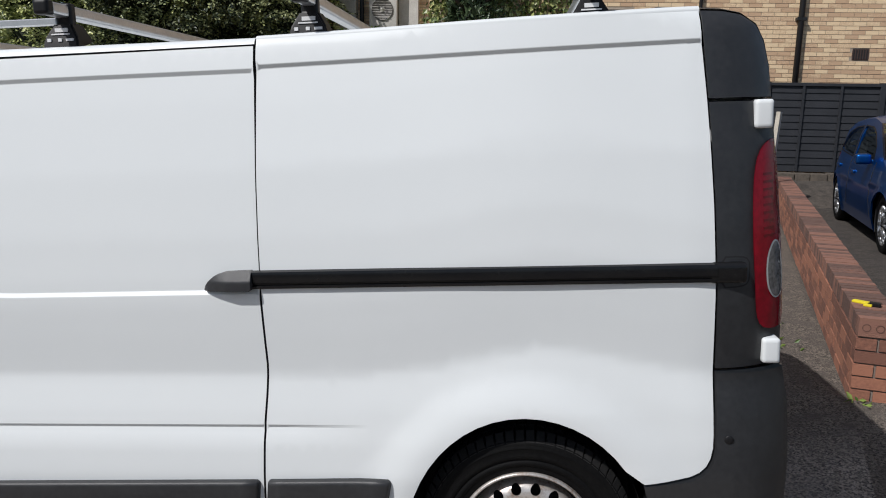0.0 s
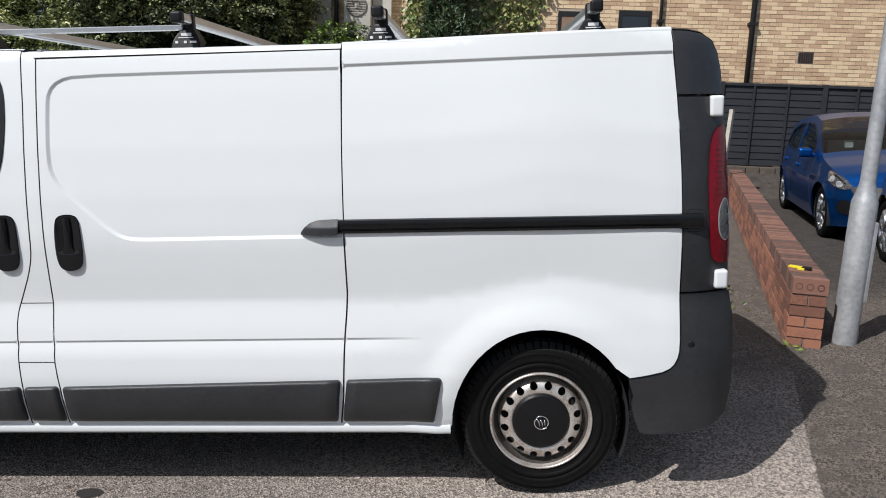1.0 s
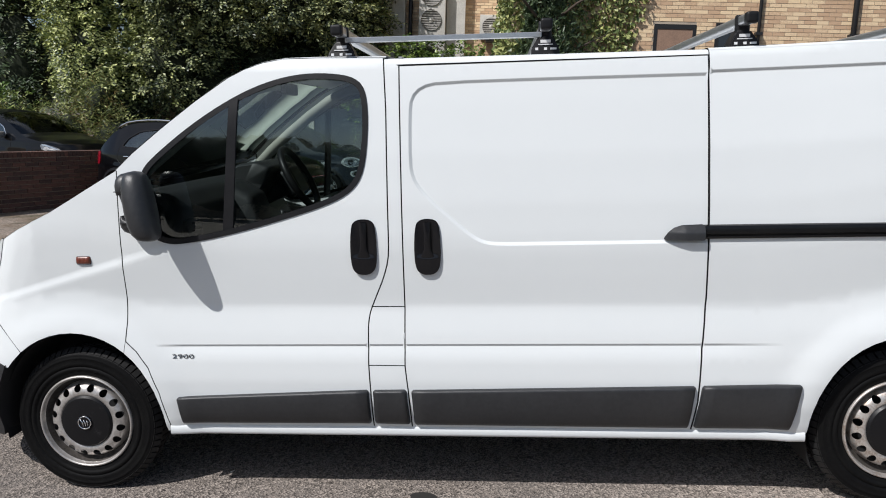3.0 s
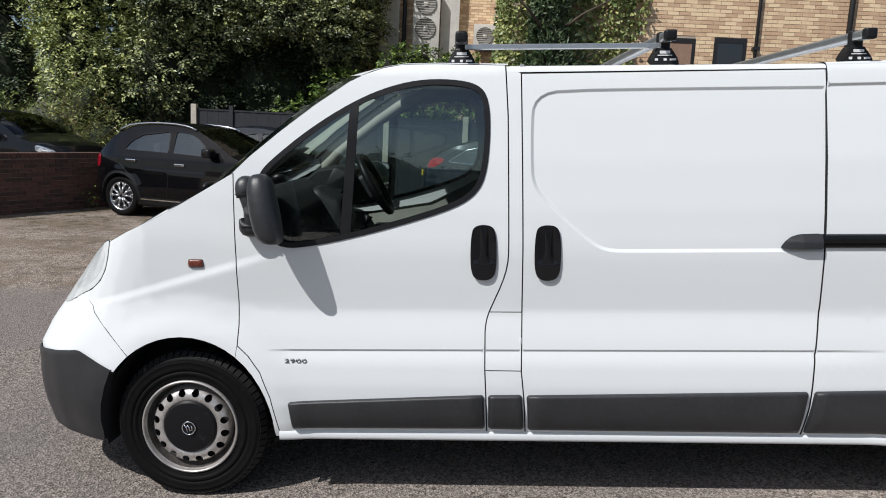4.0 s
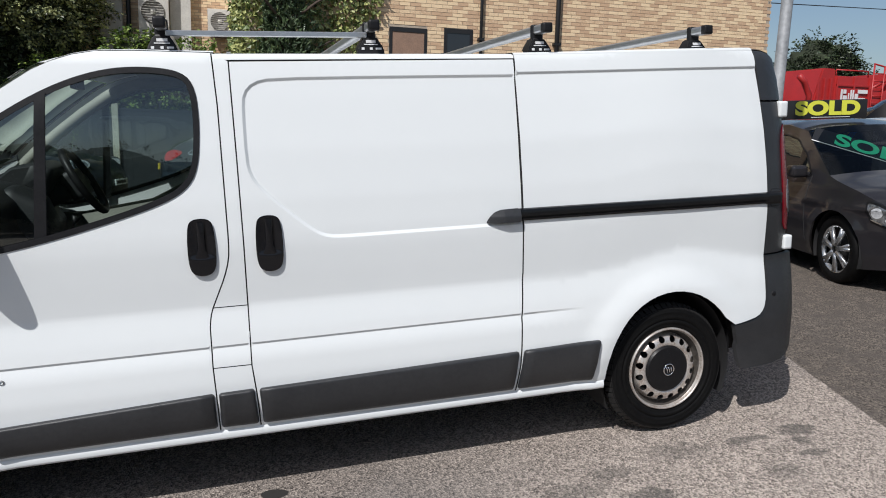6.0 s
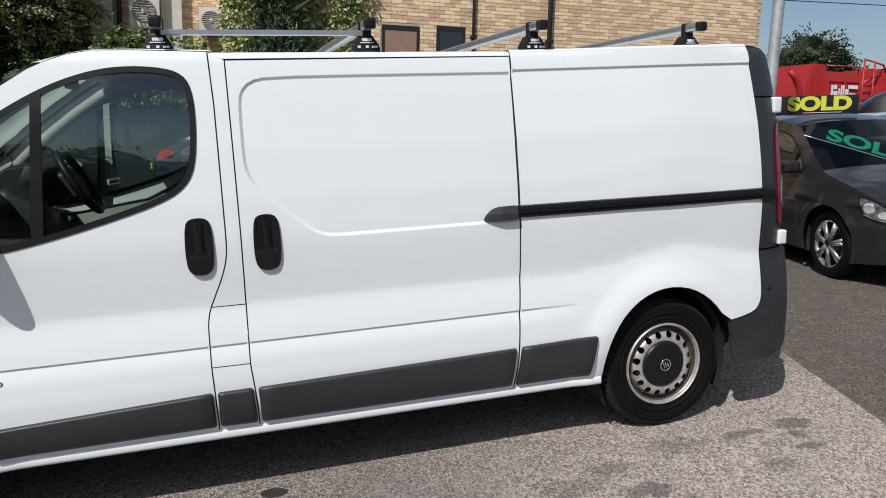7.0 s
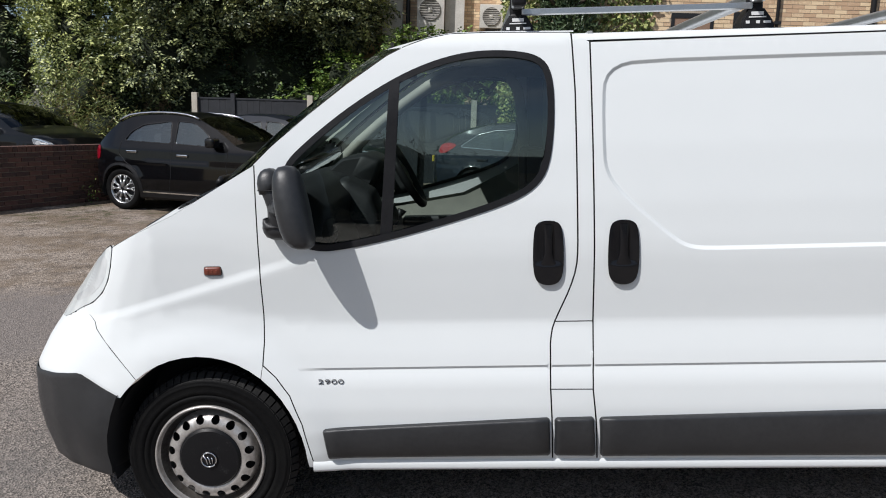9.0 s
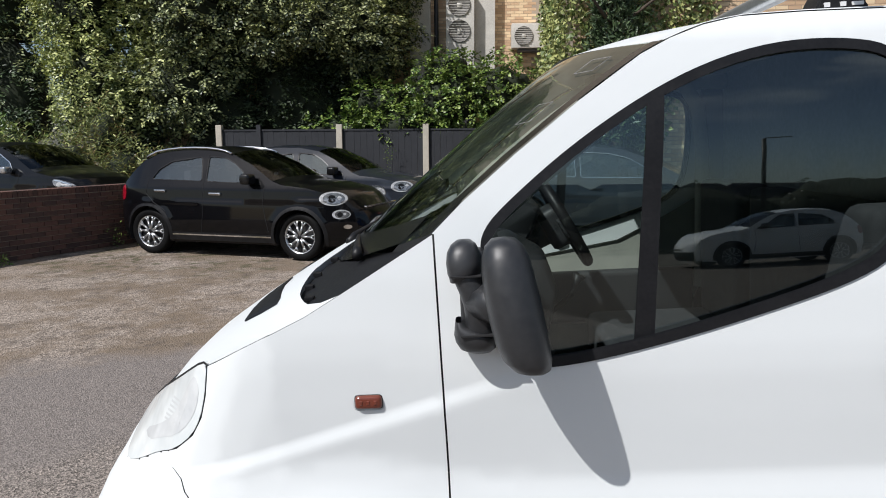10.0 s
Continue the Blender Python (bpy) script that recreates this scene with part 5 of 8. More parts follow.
    grav = mix(ramp(noise_tex(0.8, 8, 0.72), 0.43, 0.55, 0, 0.85), grav, (0.185, 0.140, 0.098))
    grav = mix(ramp(noise_tex(4.0, 9, 0.75), 0.52, 0.63, 0, 0.75), grav, (0.115, 0.094, 0.078))
    moss = math_node('MULTIPLY', ramp(noise_tex(3.7, 8, 0.7), 0.53, 0.60, 0, 0.8), ramp(sep.outputs["Y"], 6.8, 8.4))
    grav = mix(moss, grav, (0.075, 0.072, 0.036))
    # plan: the yard lies behind a ragged line
    wob = math_node('MULTIPLY', math_node('SUBTRACT', noise_tex(1.1, 5), 0.5), 1.8)
    line = math_node('ADD', math_node('MULTIPLY_ADD', sep.outputs["X"], -0.55, sep.outputs["Y"]), wob)
    yard = math_node('MULTIPLY', ramp(line, 5.0, 5.5), ramp(sep.outputs["X"], 3.2, 2.4))
    smooth_tar = math_node('MULTIPLY', ramp(line, 3.0, 3.35), ramp(sep.outputs["X"], 0.2, -0.4))
    right = ramp(math_node('MULTIPLY_ADD', sep.outputs["Y"], -0.33, math_node('MULTIPLY_ADD', wob, 0.03, sep.outputs["X"])), 4.655, 4.665)
    right = math_node('MAXIMUM', right, math_node('MULTIPLY', ramp(sep.outputs["Y"], 1.25, 1.7), ramp(sep.outputs["X"], 3.4, 4.0)))
    col = mix(smooth_tar, tar, mix(chips, (0.12, 0.105, 0.096), (0.30, 0.262, 0.236)))
    col = mix(right, col, dark)
    # older black tarmac behind the low wall
    drive = math_node('MULTIPLY', ramp(math_node('MULTIPLY_ADD', sep.outputs["Y"], -0.284, sep.outputs["X"]), 4.70, 4.78), ramp(math_node('ADD', sep.outputs["Y"], wob), 2.9, 4.0))
    old = mix(chips, (0.016, 0.0145, 0.0135), (0.115, 0.100, 0.088))
    old = mix(ramp(mid, 0.48, 0.66), old, (0.040, 0.036, 0.033))
    col = mix(drive, col, old)
    col = mix(yard, col, grav)
    l.new(col, b.inputs["Base Color"])
    b.inputs["Roughness"].default_value = 0.92
    b.inputs["Specular IOR Level"].default_value = 0.3
    h = math_node('ADD', math_node('MULTIPLY', vor.outputs["Distance"], 0.6), math_node('MULTIPLY', math_node('MULTIPLY', yard, vor2.outputs["Distance"]), 0.9))
    h = math_node('ADD', h, fine)
    bp = n.new("ShaderNodeBump")
    bp.inputs["Strength"].default_value, bp.inputs["Distance"].default_value = 0.75, 0.014
    l.new(h, bp.inputs["Height"])
    l.new(bp.outputs[0], b.inputs["Normal"])
    return m


GROUND = ground_material()
gxs = [-400, -120, -60, -30, -20] + [-14 + 0.5 * i for i in range(29)] + [0.25 * i + 0.25 for i in range(40)] + [10.5 + i for i in range(6)] + [16, 17, 20, 30, 60, 120, 400]
gys = [-400, -100, -40, -20, -12] + [-8 + i for i in range(30)] + [26, 34, 50, 100, 400]
gv = [(x, y, ground_z(x) + (0.012 * noise.noise((x * 0.9, y * 0.9, 0)) if -14 < x < 12 and 3 < y < 15 else 0) + 0.20 * ease((-6.0 - x) / 1.0) * ease((y - 10.0) / 1.0)) for x in gxs for y in gys]
gn = len(gys)
ground = link_mesh("ground", gv, [(i * gn + k, (i + 1) * gn + k, (i + 1) * gn + k + 1, i * gn + k + 1) for i in range(len(gxs) - 1) for k in range(gn - 1)], GROUND)
tagged(ground, "worn grey asphalt and gravel car park", "ground", kind="structure")

# ---- brick materials ----
BUFF = mat("buff_brick", (0.76, 0.58, 0.37), 0.85, col2=(0.54, 0.365, 0.23), scale=3, fine=40, island=0.75, bump=0.4, bscale=120)
BUFF_ONE = mat("buff_brick_single", (0.76, 0.58, 0.37), 0.85, col2=(0.54, 0.365, 0.23), scale=3, fine=40, rand=0.75, bump=0.4, bscale=120)
MORTAR = mat("mortar", (0.46, 0.385, 0.30), 0.95, col2=(0.32, 0.265, 0.21), scale=5, fine=60)
RED_BRICK = mat("red_brick", (0.36, 0.155, 0.095), 0.85, col2=(0.19, 0.085, 0.058), scale=7, fine=60, rand=0.7, bump=0.5, bscale=150)
TOP_BRICK = mat("weathered_top_brick", (0.25, 0.125, 0.090), 0.9, col2=(0.13, 0.075, 0.060), scale=9, fine=60, rand=0.7, bump=0.6, bscale=130)
RED_MORTAR = mat("grey_mortar", (0.24, 0.20, 0.17), 0.95, col2=(0.17, 0.145, 0.125), scale=9, fine=70)
DARK_BRICK = mat("dark_brick", (0.125, 0.062, 0.046), 0.9, col2=(0.068, 0.040, 0.033), scale=3, fine=30, rand=0.6, bump=0.4, bscale=100)
FENCE_PAINT = mat("charcoal_fence_paint", (0.015, 0.017, 0.021), 0.75, col2=(0.025, 0.027, 0.033), scale=5, fine=45, bump=0.3, bscale=90)
CONCRETE = mat("concrete_post", (0.55, 0.50, 0.42), 0.9, col2=(0.40, 0.37, 0.31), scale=6, fine=60, bump=0.3, bscale=140)
GALV = mat("galvanised_steel", (0.44, 0.45, 0.46), 0.55, metal=0.35, col2=(0.27, 0.28, 0.285), scale=5, fine=30, bump=0.1, bscale=60)
FRAME_BLACK = mat("black_frame", (0.012, 0.012, 0.013), 0.5)
BOARD = mat("boarded_window", (0.30, 0.19, 0.13), 0.8, col2=(0.22, 0.14, 0.10), scale=6, fine=40)
PANE = mat("dark_pane", (0.02, 0.023, 0.028), 0.06, spec=0.7)
AC_FAN = mat("fan_grey", (0.20, 0.19, 0.175), 0.6, col2=(0.14, 0.133, 0.125), scale=9, fine=50)
AC_WHITE = mat("unit_white", (0.62, 0.60, 0.55), 0.6, col2=(0.48, 0.46, 0.42), scale=4, fine=40)
GRILL_DARK = mat("fan_dark", (0.10, 0.10, 0.105), 0.6)

# ---- the buff brick building ----
FY = 12.0
bld = thing("brick_building", "buff brick building with flat dark windows and drainpipes", "building")
part("wall", box_bm(1.95, FY, -0.3, 13.86, 30.0, 13.5), MORTAR, bld)
part("wall", box_bm(-9.0, 18.75, -0.3, 1.95, 30.0, 13.5), MORTAR, bld)
part("roof", box_bm(-9.2, 18.6, 13.5, 13.95, 30.1, 13.7), GRILL_DARK, bld)
part("roof", box_bm(1.8, 11.9, 13.5, 13.95, 18.6, 13.7), GRILL_DARK, bld)


def brick_field(y, x0, x1, z0, z1, face, skip):
    """Places of bricks in stretcher bond on a wall that runs along x, cut at the openings: x, z and length."""
    out = []
    r = 0
    z = z0
    while z < z1:
        x = x0 + (0.1125 if r % 2 else 0.0)
        while x < x1 - 0.1:
            a, b = x, x + 0.215
            for c, d, e, f in skip:
                if e - 0.06 < z < f:
                    if a < c < b:
                        b = c - 0.008
                    elif a < d < b:
                        a = d + 0.008
                    elif c <= a and b <= d:
                        b = a
            if b - a > 0.03:
                out.append((a, z, b - a))
            x += 0.225
        z += 0.075
        r += 1
    return out


def brick_mesh(name, L, D, H, bev=0.004):
    bm = box_bm(0, 0, 0, L, D, H)
    me = bpy.data.meshes.new(name)
    bm.to_mesh(me)
    bm.free()
    return me


def joined_bricks(name, places, y, material, parent, H=0.065, proud=0.008):
    verts, faces = [], []
    rnd = random.Random(4)
    for x, z, L in places:
        d = proud + rnd.uniform(-0.002, 0.002)
        b = len(verts)
        verts += [(x, y + 0.01, z), (x + L, y + 0.01, z), (x + L, y + 0.01, z + H), (x, y + 0.01, z + H), (x, y - d, z), (x + L, y - d, z), (x + L, y - d, z + H), (x, y - d, z + H)]
        faces += [(b + 4, b + 5, b + 6, b + 7), (b, b + 1, b + 5, b + 4), (b + 3, b + 7, b + 6, b + 2), (b, b + 4, b + 7, b + 3), (b + 1, b + 2, b + 6, b + 5)]
    ob = link_mesh(name, verts, faces, material, parent, smooth=False)
    ob["kind"] = "stuff"
    return ob


WINDOWS = [(4.68, 5.47, 2.55, 3.62, BOARD), (5.84, 6.46, 2.55, 3.66, PANE)]
skip = [(a, b, c, d) for a, b, c, d, _ in WINDOWS] + [(9.31, 9.59, 2.80, 2.98)]
near_bricks = [p for p in brick_field(FY, 1.96, 13.84, 0.30, 6.6, 1, skip)]
single = [p for p in near_bricks if 8.6 < p[0] < 11.4 and 2.4 < p[1] < 4.0 and p[2] > 0.2][:300]
keep = set(single)
joined_bricks("bricks", [p for p in near_bricks if p not in keep], FY, BUFF, bld)
far_bricks = [p for p in brick_field(18.75, -9.0, 1.7, 2.0, 7.0, 1, []) if p[0] > -8]
joined_bricks("bricks", far_bricks, 18.75, BUFF, bld)
for a, b, c, d, mt in WINDOWS:
    w = new("window")
    w.parent = bld
    bm = box_bm(a, FY - 0.02, c, a + 0.06, FY + 0.06, d)
    for q in ((b - 0.06, c, b, d), (a + 0.06, d - 0.09, b - 0.06, d), (a + 0.06, c, b - 0.06, c + 0.06)):
        box_bm(q[0], FY - 0.02, q[1], q[2], FY + 0.06, q[3], bm=bm)
    part("frame", bm, FRAME_BLACK, w)
    part("pane", box_bm(a + 0.05, FY - 0.008, c + 0.05, b - 0.05, FY + 0.03, d - 0.08), mt, w)
    if mt is PANE:
        part("frame", box_bm(a + 0.06, FY - 0.012, 3.12, b - 0.06, FY + 0.02, 3.16), FRAME_BLACK, w)
for x, r in ((6.62, 0.032), (8.36, 0.052)):
    dp = new("drainpipe")
    dp.parent = bld
    part("pipe", tube_bm([(x, FY - 0.07, 0.4), (x, FY - 0.07, 8.9)], r, 12), FRAME_BLACK, dp, smooth=True)
    for z in (1.8, 3.45, 5.2):
        part("bracket", box_bm(x - r - 0.03, FY - 0.12, z, x + r + 0.03, FY, z + 0.05), FRAME_BLACK, dp)
av = new("air_vent")
av.parent = bld
bm = box_bm(9.31, FY - 0.012, 2.79, 9.59, FY + 0.02, 2.985)
part("plate", bm, mat("vent_brown", (0.06, 0.035, 0.028), 0.8), av)
for k in range(6):
    part("slat", box_bm(9.325 + 0.044 * k, FY - 0.02, 2.805, 9.342 + 0.044 * k, FY, 2.97), GAP, av)

# air conditioning on the far wall
AY = 18.55


def fan_unit(x0, x1, z0, z1, y, fans, label):
    u = thing("air_conditioner", label, "air conditioner", None, "outdoor units")
    part("case", box_bm(x0, y - 0.34, z0, x1, y + 0.2, z1, 0.015, 2), AC_WHITE, u, sharp=50)
    for cx, cz, r in fans:
        f = new("fan")
        f.parent = u
        v, fc = lathe([(r, -0.006), (r, -0.02), (r * 0.96, -0.02), (r * 0.95, 0.0), (0, 0.0)], 28)
        o = link_mesh("opening", v, fc, AC_FAN, f)
        o.location = (cx, y - 0.345, cz)
        v, fc = lathe([(r * 0.25, 0.0), (r * 0.22, -0.02), (0, -0.022)], 16)
        o = link_mesh("hub", v, fc, AC_WHITE, f)
        o.location = (cx, y - 0.352, cz)
        for k in range(-4, 5):
            zz = r * k / 4.6
            w_ = math.sqrt(max(0.0, r * r - zz * zz)) * 0.97
            part("guard", box_bm(cx - w_, y - 0.382, cz + zz - 0.006, cx + w_, y - 0.368, cz + zz + 0.006), AC_WHITE, f)
    return u


fan_unit(1.13, 2.09, 3.98, 4.60, AY, [(1.44, 4.28, 0.24)], "small white air conditioner unit with one fan on the brick wall")
part("bracket", box_bm(1.3, AY - 0.2, 3.9, 1.9, AY + 0.2, 3.98), GRILL_DARK, bld)
fan_unit(-0.58, 0.16, 3.55, 5.40, AY, [(-0.23, 4.42, 0.29), (-0.23, 5.08, 0.29)], "tall grey outdoor unit with two fans")
part("unit_stand", box_bm(-0.6, AY - 0.35, -0.2, 0.2, AY + 0.2, 3.55), GRILL_DARK, bld)
part("wall_panel", box_bm(0.18, AY - 0.06, 2.5, 0.70, AY + 0.2, 6.5), AC_WHITE, bld)
part("wall_panel", box_bm(-1.55, AY - 0.06, 2.5, -1.0, AY + 0.2, 6.5), AC_WHITE, bld)
part("drainpipe", tube_bm([(-0.85, AY, 0.2), (-0.85, AY, 8)], 0.06, 10), FRAME_BLACK, bld, smooth=True)
part("drainpipe", tube_bm([(2.05, AY - 0.05, 0.2), (2.05, AY - 0.05, 8)], 0.07, 10), FRAME_BLACK, bld, smooth=True)

# ---- dark fence beside the blue car ----
fence = thing("lap_fence", "charcoal painted lap panel fence on a low stone footing", "fence")
FNY = 11.3
for i in range(6):
    x0 = 7.65 + 1.88 * i
    zb = 0.85
    part("post", box_bm(x0, FNY - 0.05, 0.3, x0 + 0.09, FNY + 0.05, 2.36 - 0.0 * i, 0.006), FENCE_PAINT, fence)
    part("top_rail", box_bm(x0 + 0.09, FNY - 0.045, 2.30, x0 + 1.88, FNY + 0.03, 2.35), FENCE_PAINT, fence)
    for k in range(12):
        z = zb + 0.121 * k
        bm = box_bm(x0 + 0.09, FNY - 0.005, z, x0 + 1.88, FNY + 0.01, z + 0.14)
        for v in bm.verts:
            if v.co.z < z + 0.01:
                v.co.y -= 0.016
            if len(bm.verts) and v.co.z < z + 0.01:
                v.co.z += 0.006 * math.sin(v.co.x * 7 + k)
        part("slat", bm, FENCE_PAINT, fence)
    for f in (0.33, 0.66):
        part("batten", box_bm(x0 + 1.88 * f, FNY - 0.05, zb, x0 + 1.88 * f + 0.035, FNY - 0.02, 2.30), FENCE_PAINT, fence)
foot = thing("footing_wall", "low weathered stone footing under the dark fence", "wall", kind="structure")
STONE = mat("old_stone", (0.14, 0.115, 0.09), 0.95, col2=(0.07, 0.06, 0.05), scale=4, fine=30, bump=0.8, bscale=30)
rnd = random.Random(9)
x = 7.5
while x < 19:
    w = rnd.uniform(0.25, 0.5)
    for z0, z1 in ((0.2, 0.55), (0.56, 0.84)):
        part("stone", box_bm(x, FNY - 0.16 - rnd.uniform(0, 0.04), z0, x + w - 0.015, FNY + 0.2, z1 - rnd.uniform(0, 0.02), 0.02, 2), STONE, foot)
    x += w
# rough bank of earth and rubble against the footing
DIRT = mat("earth_and_rubble", (0.026, 0.022, 0.019), 0.95, col2=(0.085, 0.072, 0.06), scale=9, fine=45, bump=0.9, bscale=35)
bank = [[(7.2 + 0.16 * i, y + 0.05 * noise.noise((i * 0.4, k, 2)), lerp_table([(0, ground_z(7.2 + 0.16 * i) - 0.03), (1, 0.72)], q) + 0.05 * noise.noise((i * 0.35, k * 1.7, 7)) * (0.3 + q)) for i in range(52)] for k, (y, q) in enumerate(((10.15, 0.0), (10.35, 0.30), (10.6, 0.52), (10.85, 0.75), (11.05, 0.92), (11.18, 1.0)))]
bk = strip_mesh("earth_bank", bank, DIRT, None)
tagged(bk, "rough dark bank of earth and rubble below the fence", "earth bank")
rnd = random.Random(33)
for _ in range(26):
    i, k = rnd.randrange(4, 44), rnd.randrange(1, 5)
    p = bank[k][i]
    st = part("stone", box_bm(-0.05, -0.04, -0.03, 0.05, 0.04, 0.03, 0.018, 2), STONE, bk)
    st.location = p
    st.rotation_euler = (rnd.uniform(0, 1), rnd.uniform(0, 1), rnd.uniform(0, 3))
    st.scale = [rnd.uniform(0.5, 1.4)] * 3
# plain boards behind the wall's end
bp_ = thing("board_fence", "plain dark boarded fence with a pale timber cap", "fence")
part("board", box_bm(5.4, FNY + 0.05, 0.2, 7.66, FNY + 0.09, 2.05), FENCE_PAINT, bp_)
part("cap", box_bm(6.9, FNY - 0.02, 2.24, 7.70, FNY + 0.08, 2.32), mat("pale_timber", (0.42, 0.27, 0.13), 0.7, col2=(0.32, 0.2, 0.1), scale=8, fine=60), bp_)
part("post", box_bm(7.56, FNY - 0.06, 0.2, 7.64, FNY + 0.04, 2.3), FENCE_PAINT, bp_)
stake = thing("leaning_stake", "pale timber stake leaning beside the brick wall", "stake")
part("stake", tube_bm([(7.31, 9.70, 0.27), (7.408, 9.75, 1.843)], 0.045, 4), CONCRETE, stake)

# ---- low red brick wall ----
WALL_A, WALL_B = Vector((5.33, 2.06, 0)), Vector((7.84, 10.9, 0))
wdir = (WALL_B - WALL_A).normalized()
wlen = (WALL_B - WALL_A).length
wang = math.atan2(wdir.y, wdir.x)
low_wall = thing("low_brick_wall", "low red brick wall with a brick-on-edge top", "wall", kind="structure")
low_wall.matrix_world = Matrix.Translation((WALL_A.x, WALL_A.y, 0)) @ Matrix.Rotation(wang, 4, 'Z')


def wall_ground(s):
    return ground_z(WALL_A.x + wdir.x * s)


SLOPE = (wall_ground(wlen) - wall_ground(0)) / wlen
bm = bmesh.new()
box_bm(0.012, -0.207, -0.2, wlen, -0.012, 0.372, bm=bm)
for v in bm.verts:
    v.co.z += wall_ground(0) + SLOPE * v.co.x
part("core", bm, RED_MORTAR, low_wall)
brick_long = brick_mesh("brick", 0.215, 0.1025, 0.065)
brick_edge = brick_mesh("brick", 0.065, 0.219, 0.105)
brick_long.materials.append(RED_BRICK)
brick_edge.materials.append(TOP_BRICK)

# ---- lamp post ----
lp = thing("lamp_post", "galvanised steel lamp post with a wide base", "street lamp")
LX, LY = 5.76, 2.14
LZ = ground_z(LX)
v, f = lathe([(0.082, -0.2), (0.082, 0.98), (0.074, 1.0), (0.050, 1.10), (0.048, 1.12), (0.045, 3.4), (0.042, 6.5), (0.040, 6.6), (0.0, 6.6)], 28)
v = [(a, c, b) for a, b, c in v]
o = link_mesh("column", v, [t[::-1] for t in f], GALV, lp)
o.data.set_sharp_from_angle(angle=radians(30))
lp.location = (LX, LY, LZ)
lp.rotation_euler = (0, radians(0.8), 0)
part("service_door", box_bm(0.050, -0.055, 0.30, 0.088, 0.042, 0.85, 0.012, 2), GALV, lp, sharp=50)
v, f = lathe([(0.083, 0.0), (0.085, 0.05), (0.0825, 0.10)], 28)
link_mesh("collar", [(a, c, b) for a, b, c in v], [t[::-1] for t in f], GALV, lp)
part("arm", tube_bm([(0, 0, 6.5), (0.3, -0.1, 6.75), (0.9, -0.3, 6.85)], 0.03, 8), GALV, lp, smooth=True)
part("lantern", box_bm(0.8, -0.42, 6.80, 1.4, -0.22, 6.92, 0.03, 2), GALV, lp, sharp=50)

# ---- yard fence with concrete posts ----
yf = thing("yard_fence", "dark grey board fence with pale concrete posts", "fence")
YF = 16.0
posts = [-5.93, -3.03, -0.97, 1.05, 3.1]
for x in posts:
    part("post", box_bm(x - 0.07, YF - 0.08, -0.3, x + 0.07, YF + 0.08, 1.99, 0.012), CONCRETE, yf, "pale concrete fence post")
part("post", box_bm(-5.02, YF - 0.06, -0.3, -4.92, YF + 0.05, 1.99), FENCE_PAINT, yf, "dark fence post")
for a, b in ((-5.93, -4.97), (-4.97, -3.03), (-3.03, -0.97), (-0.97, 1.05), (1.05, 3.1), (3.1, 5.0)):
    nb = max(4, int((b - a) / 0.15))
    for k in range(nb):
        xx = a + 0.05 + (b - a - 0.1) * k / nb
        part("board", box_bm(xx, YF - 0.012 - 0.004 * (k % 2), -0.1, xx + (b - a - 0.1) / nb - 0.003, YF + 0.012, 1.86 + 0.004 * ((k * 7) % 3)), FENCE_PAINT, yf)
    part("rail", box_bm(a + 0.05, YF - 0.03, 1.84, b - 0.05, YF + 0.03, 1.88), FENCE_PAINT, yf)

# ---- dark garden wall on the left ----
gw = thing("garden_wall", "long dark weathered brick wall round the yard", "wall", kind="structure")
GA, GB = Vector((-7.9, 5.1, 0)), Vector((-5.35, 10.9, 0))
gdir = (GB - GA).normalized()
gl = (GB - GA).length
gw.matrix_world = Matrix.Translation((GA.x, GA.y, -0.1)) @ Matrix.Rotation(math.atan2(gdir.y, gdir.x), 4, 'Z')
part("core", box_bm(0.0, 0.01, -0.2, gl, 0.205, 0.955), MORTAR, gw)
dark_brick = brick_mesh("brick", 0.215, 0.1025, 0.065)
dark_brick.materials.append(DARK_BRICK)
dark_cope = brick_mesh("brick", 0.070, 0.23, 0.09)
dark_cope.materials.append(DARK_BRICK)


# ---- leaves ----
def leaf_mat(name, a, b):
    m = mat(name, a, 0.42, col2=b, scale=1.2, fine=9, island=0.8, spec=0.45, rvar=0.1)
    m.node_tree.nodes["Principled BSDF"].inputs["Subsurface Weight"].default_value = 0.0
    return m


LEAF_FAR_OR_SHADE = leaf_mat("leaf_far_or_shade_green", (0.022, 0.036, 0.016), (0.060, 0.085, 0.038))
LEAF_DARK = leaf_mat("leaf_dark_green", (0.036, 0.054, 0.024), (0.33, 0.365, 0.165))
LEAF_DEEP = leaf_mat("leaf_deep_green", (0.034, 0.050, 0.024), (0.31, 0.335, 0.155))
LEAF_MID = leaf_mat("leaf_mid_green", (0.090, 0.125, 0.036), (0.42, 0.46, 0.16))
LEAF_IVY = leaf_mat("leaf_ivy", (0.060, 0.115, 0.020), (0.20, 0.27, 0.06))
LEAF_VINE = leaf_mat("leaf_vine", (0.10, 0.14, 0.040), (0.38, 0.40, 0.15))
LEAF_CONIFER = leaf_mat("leaf_conifer", (0.035, 0.062, 0.026), (0.085, 0.125, 0.055))
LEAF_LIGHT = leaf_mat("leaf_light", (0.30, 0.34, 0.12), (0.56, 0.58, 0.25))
LEAF_DRY = leaf_mat("leaf_dry", (0.22, 0.15, 0.05), (0.13, 0.13, 0.04))
BARK = mat("bark", (0.10, 0.075, 0.055), 0.95, col2=(0.055, 0.042, 0.032), scale=8, fine=60, bump=0.8, bscale=50)


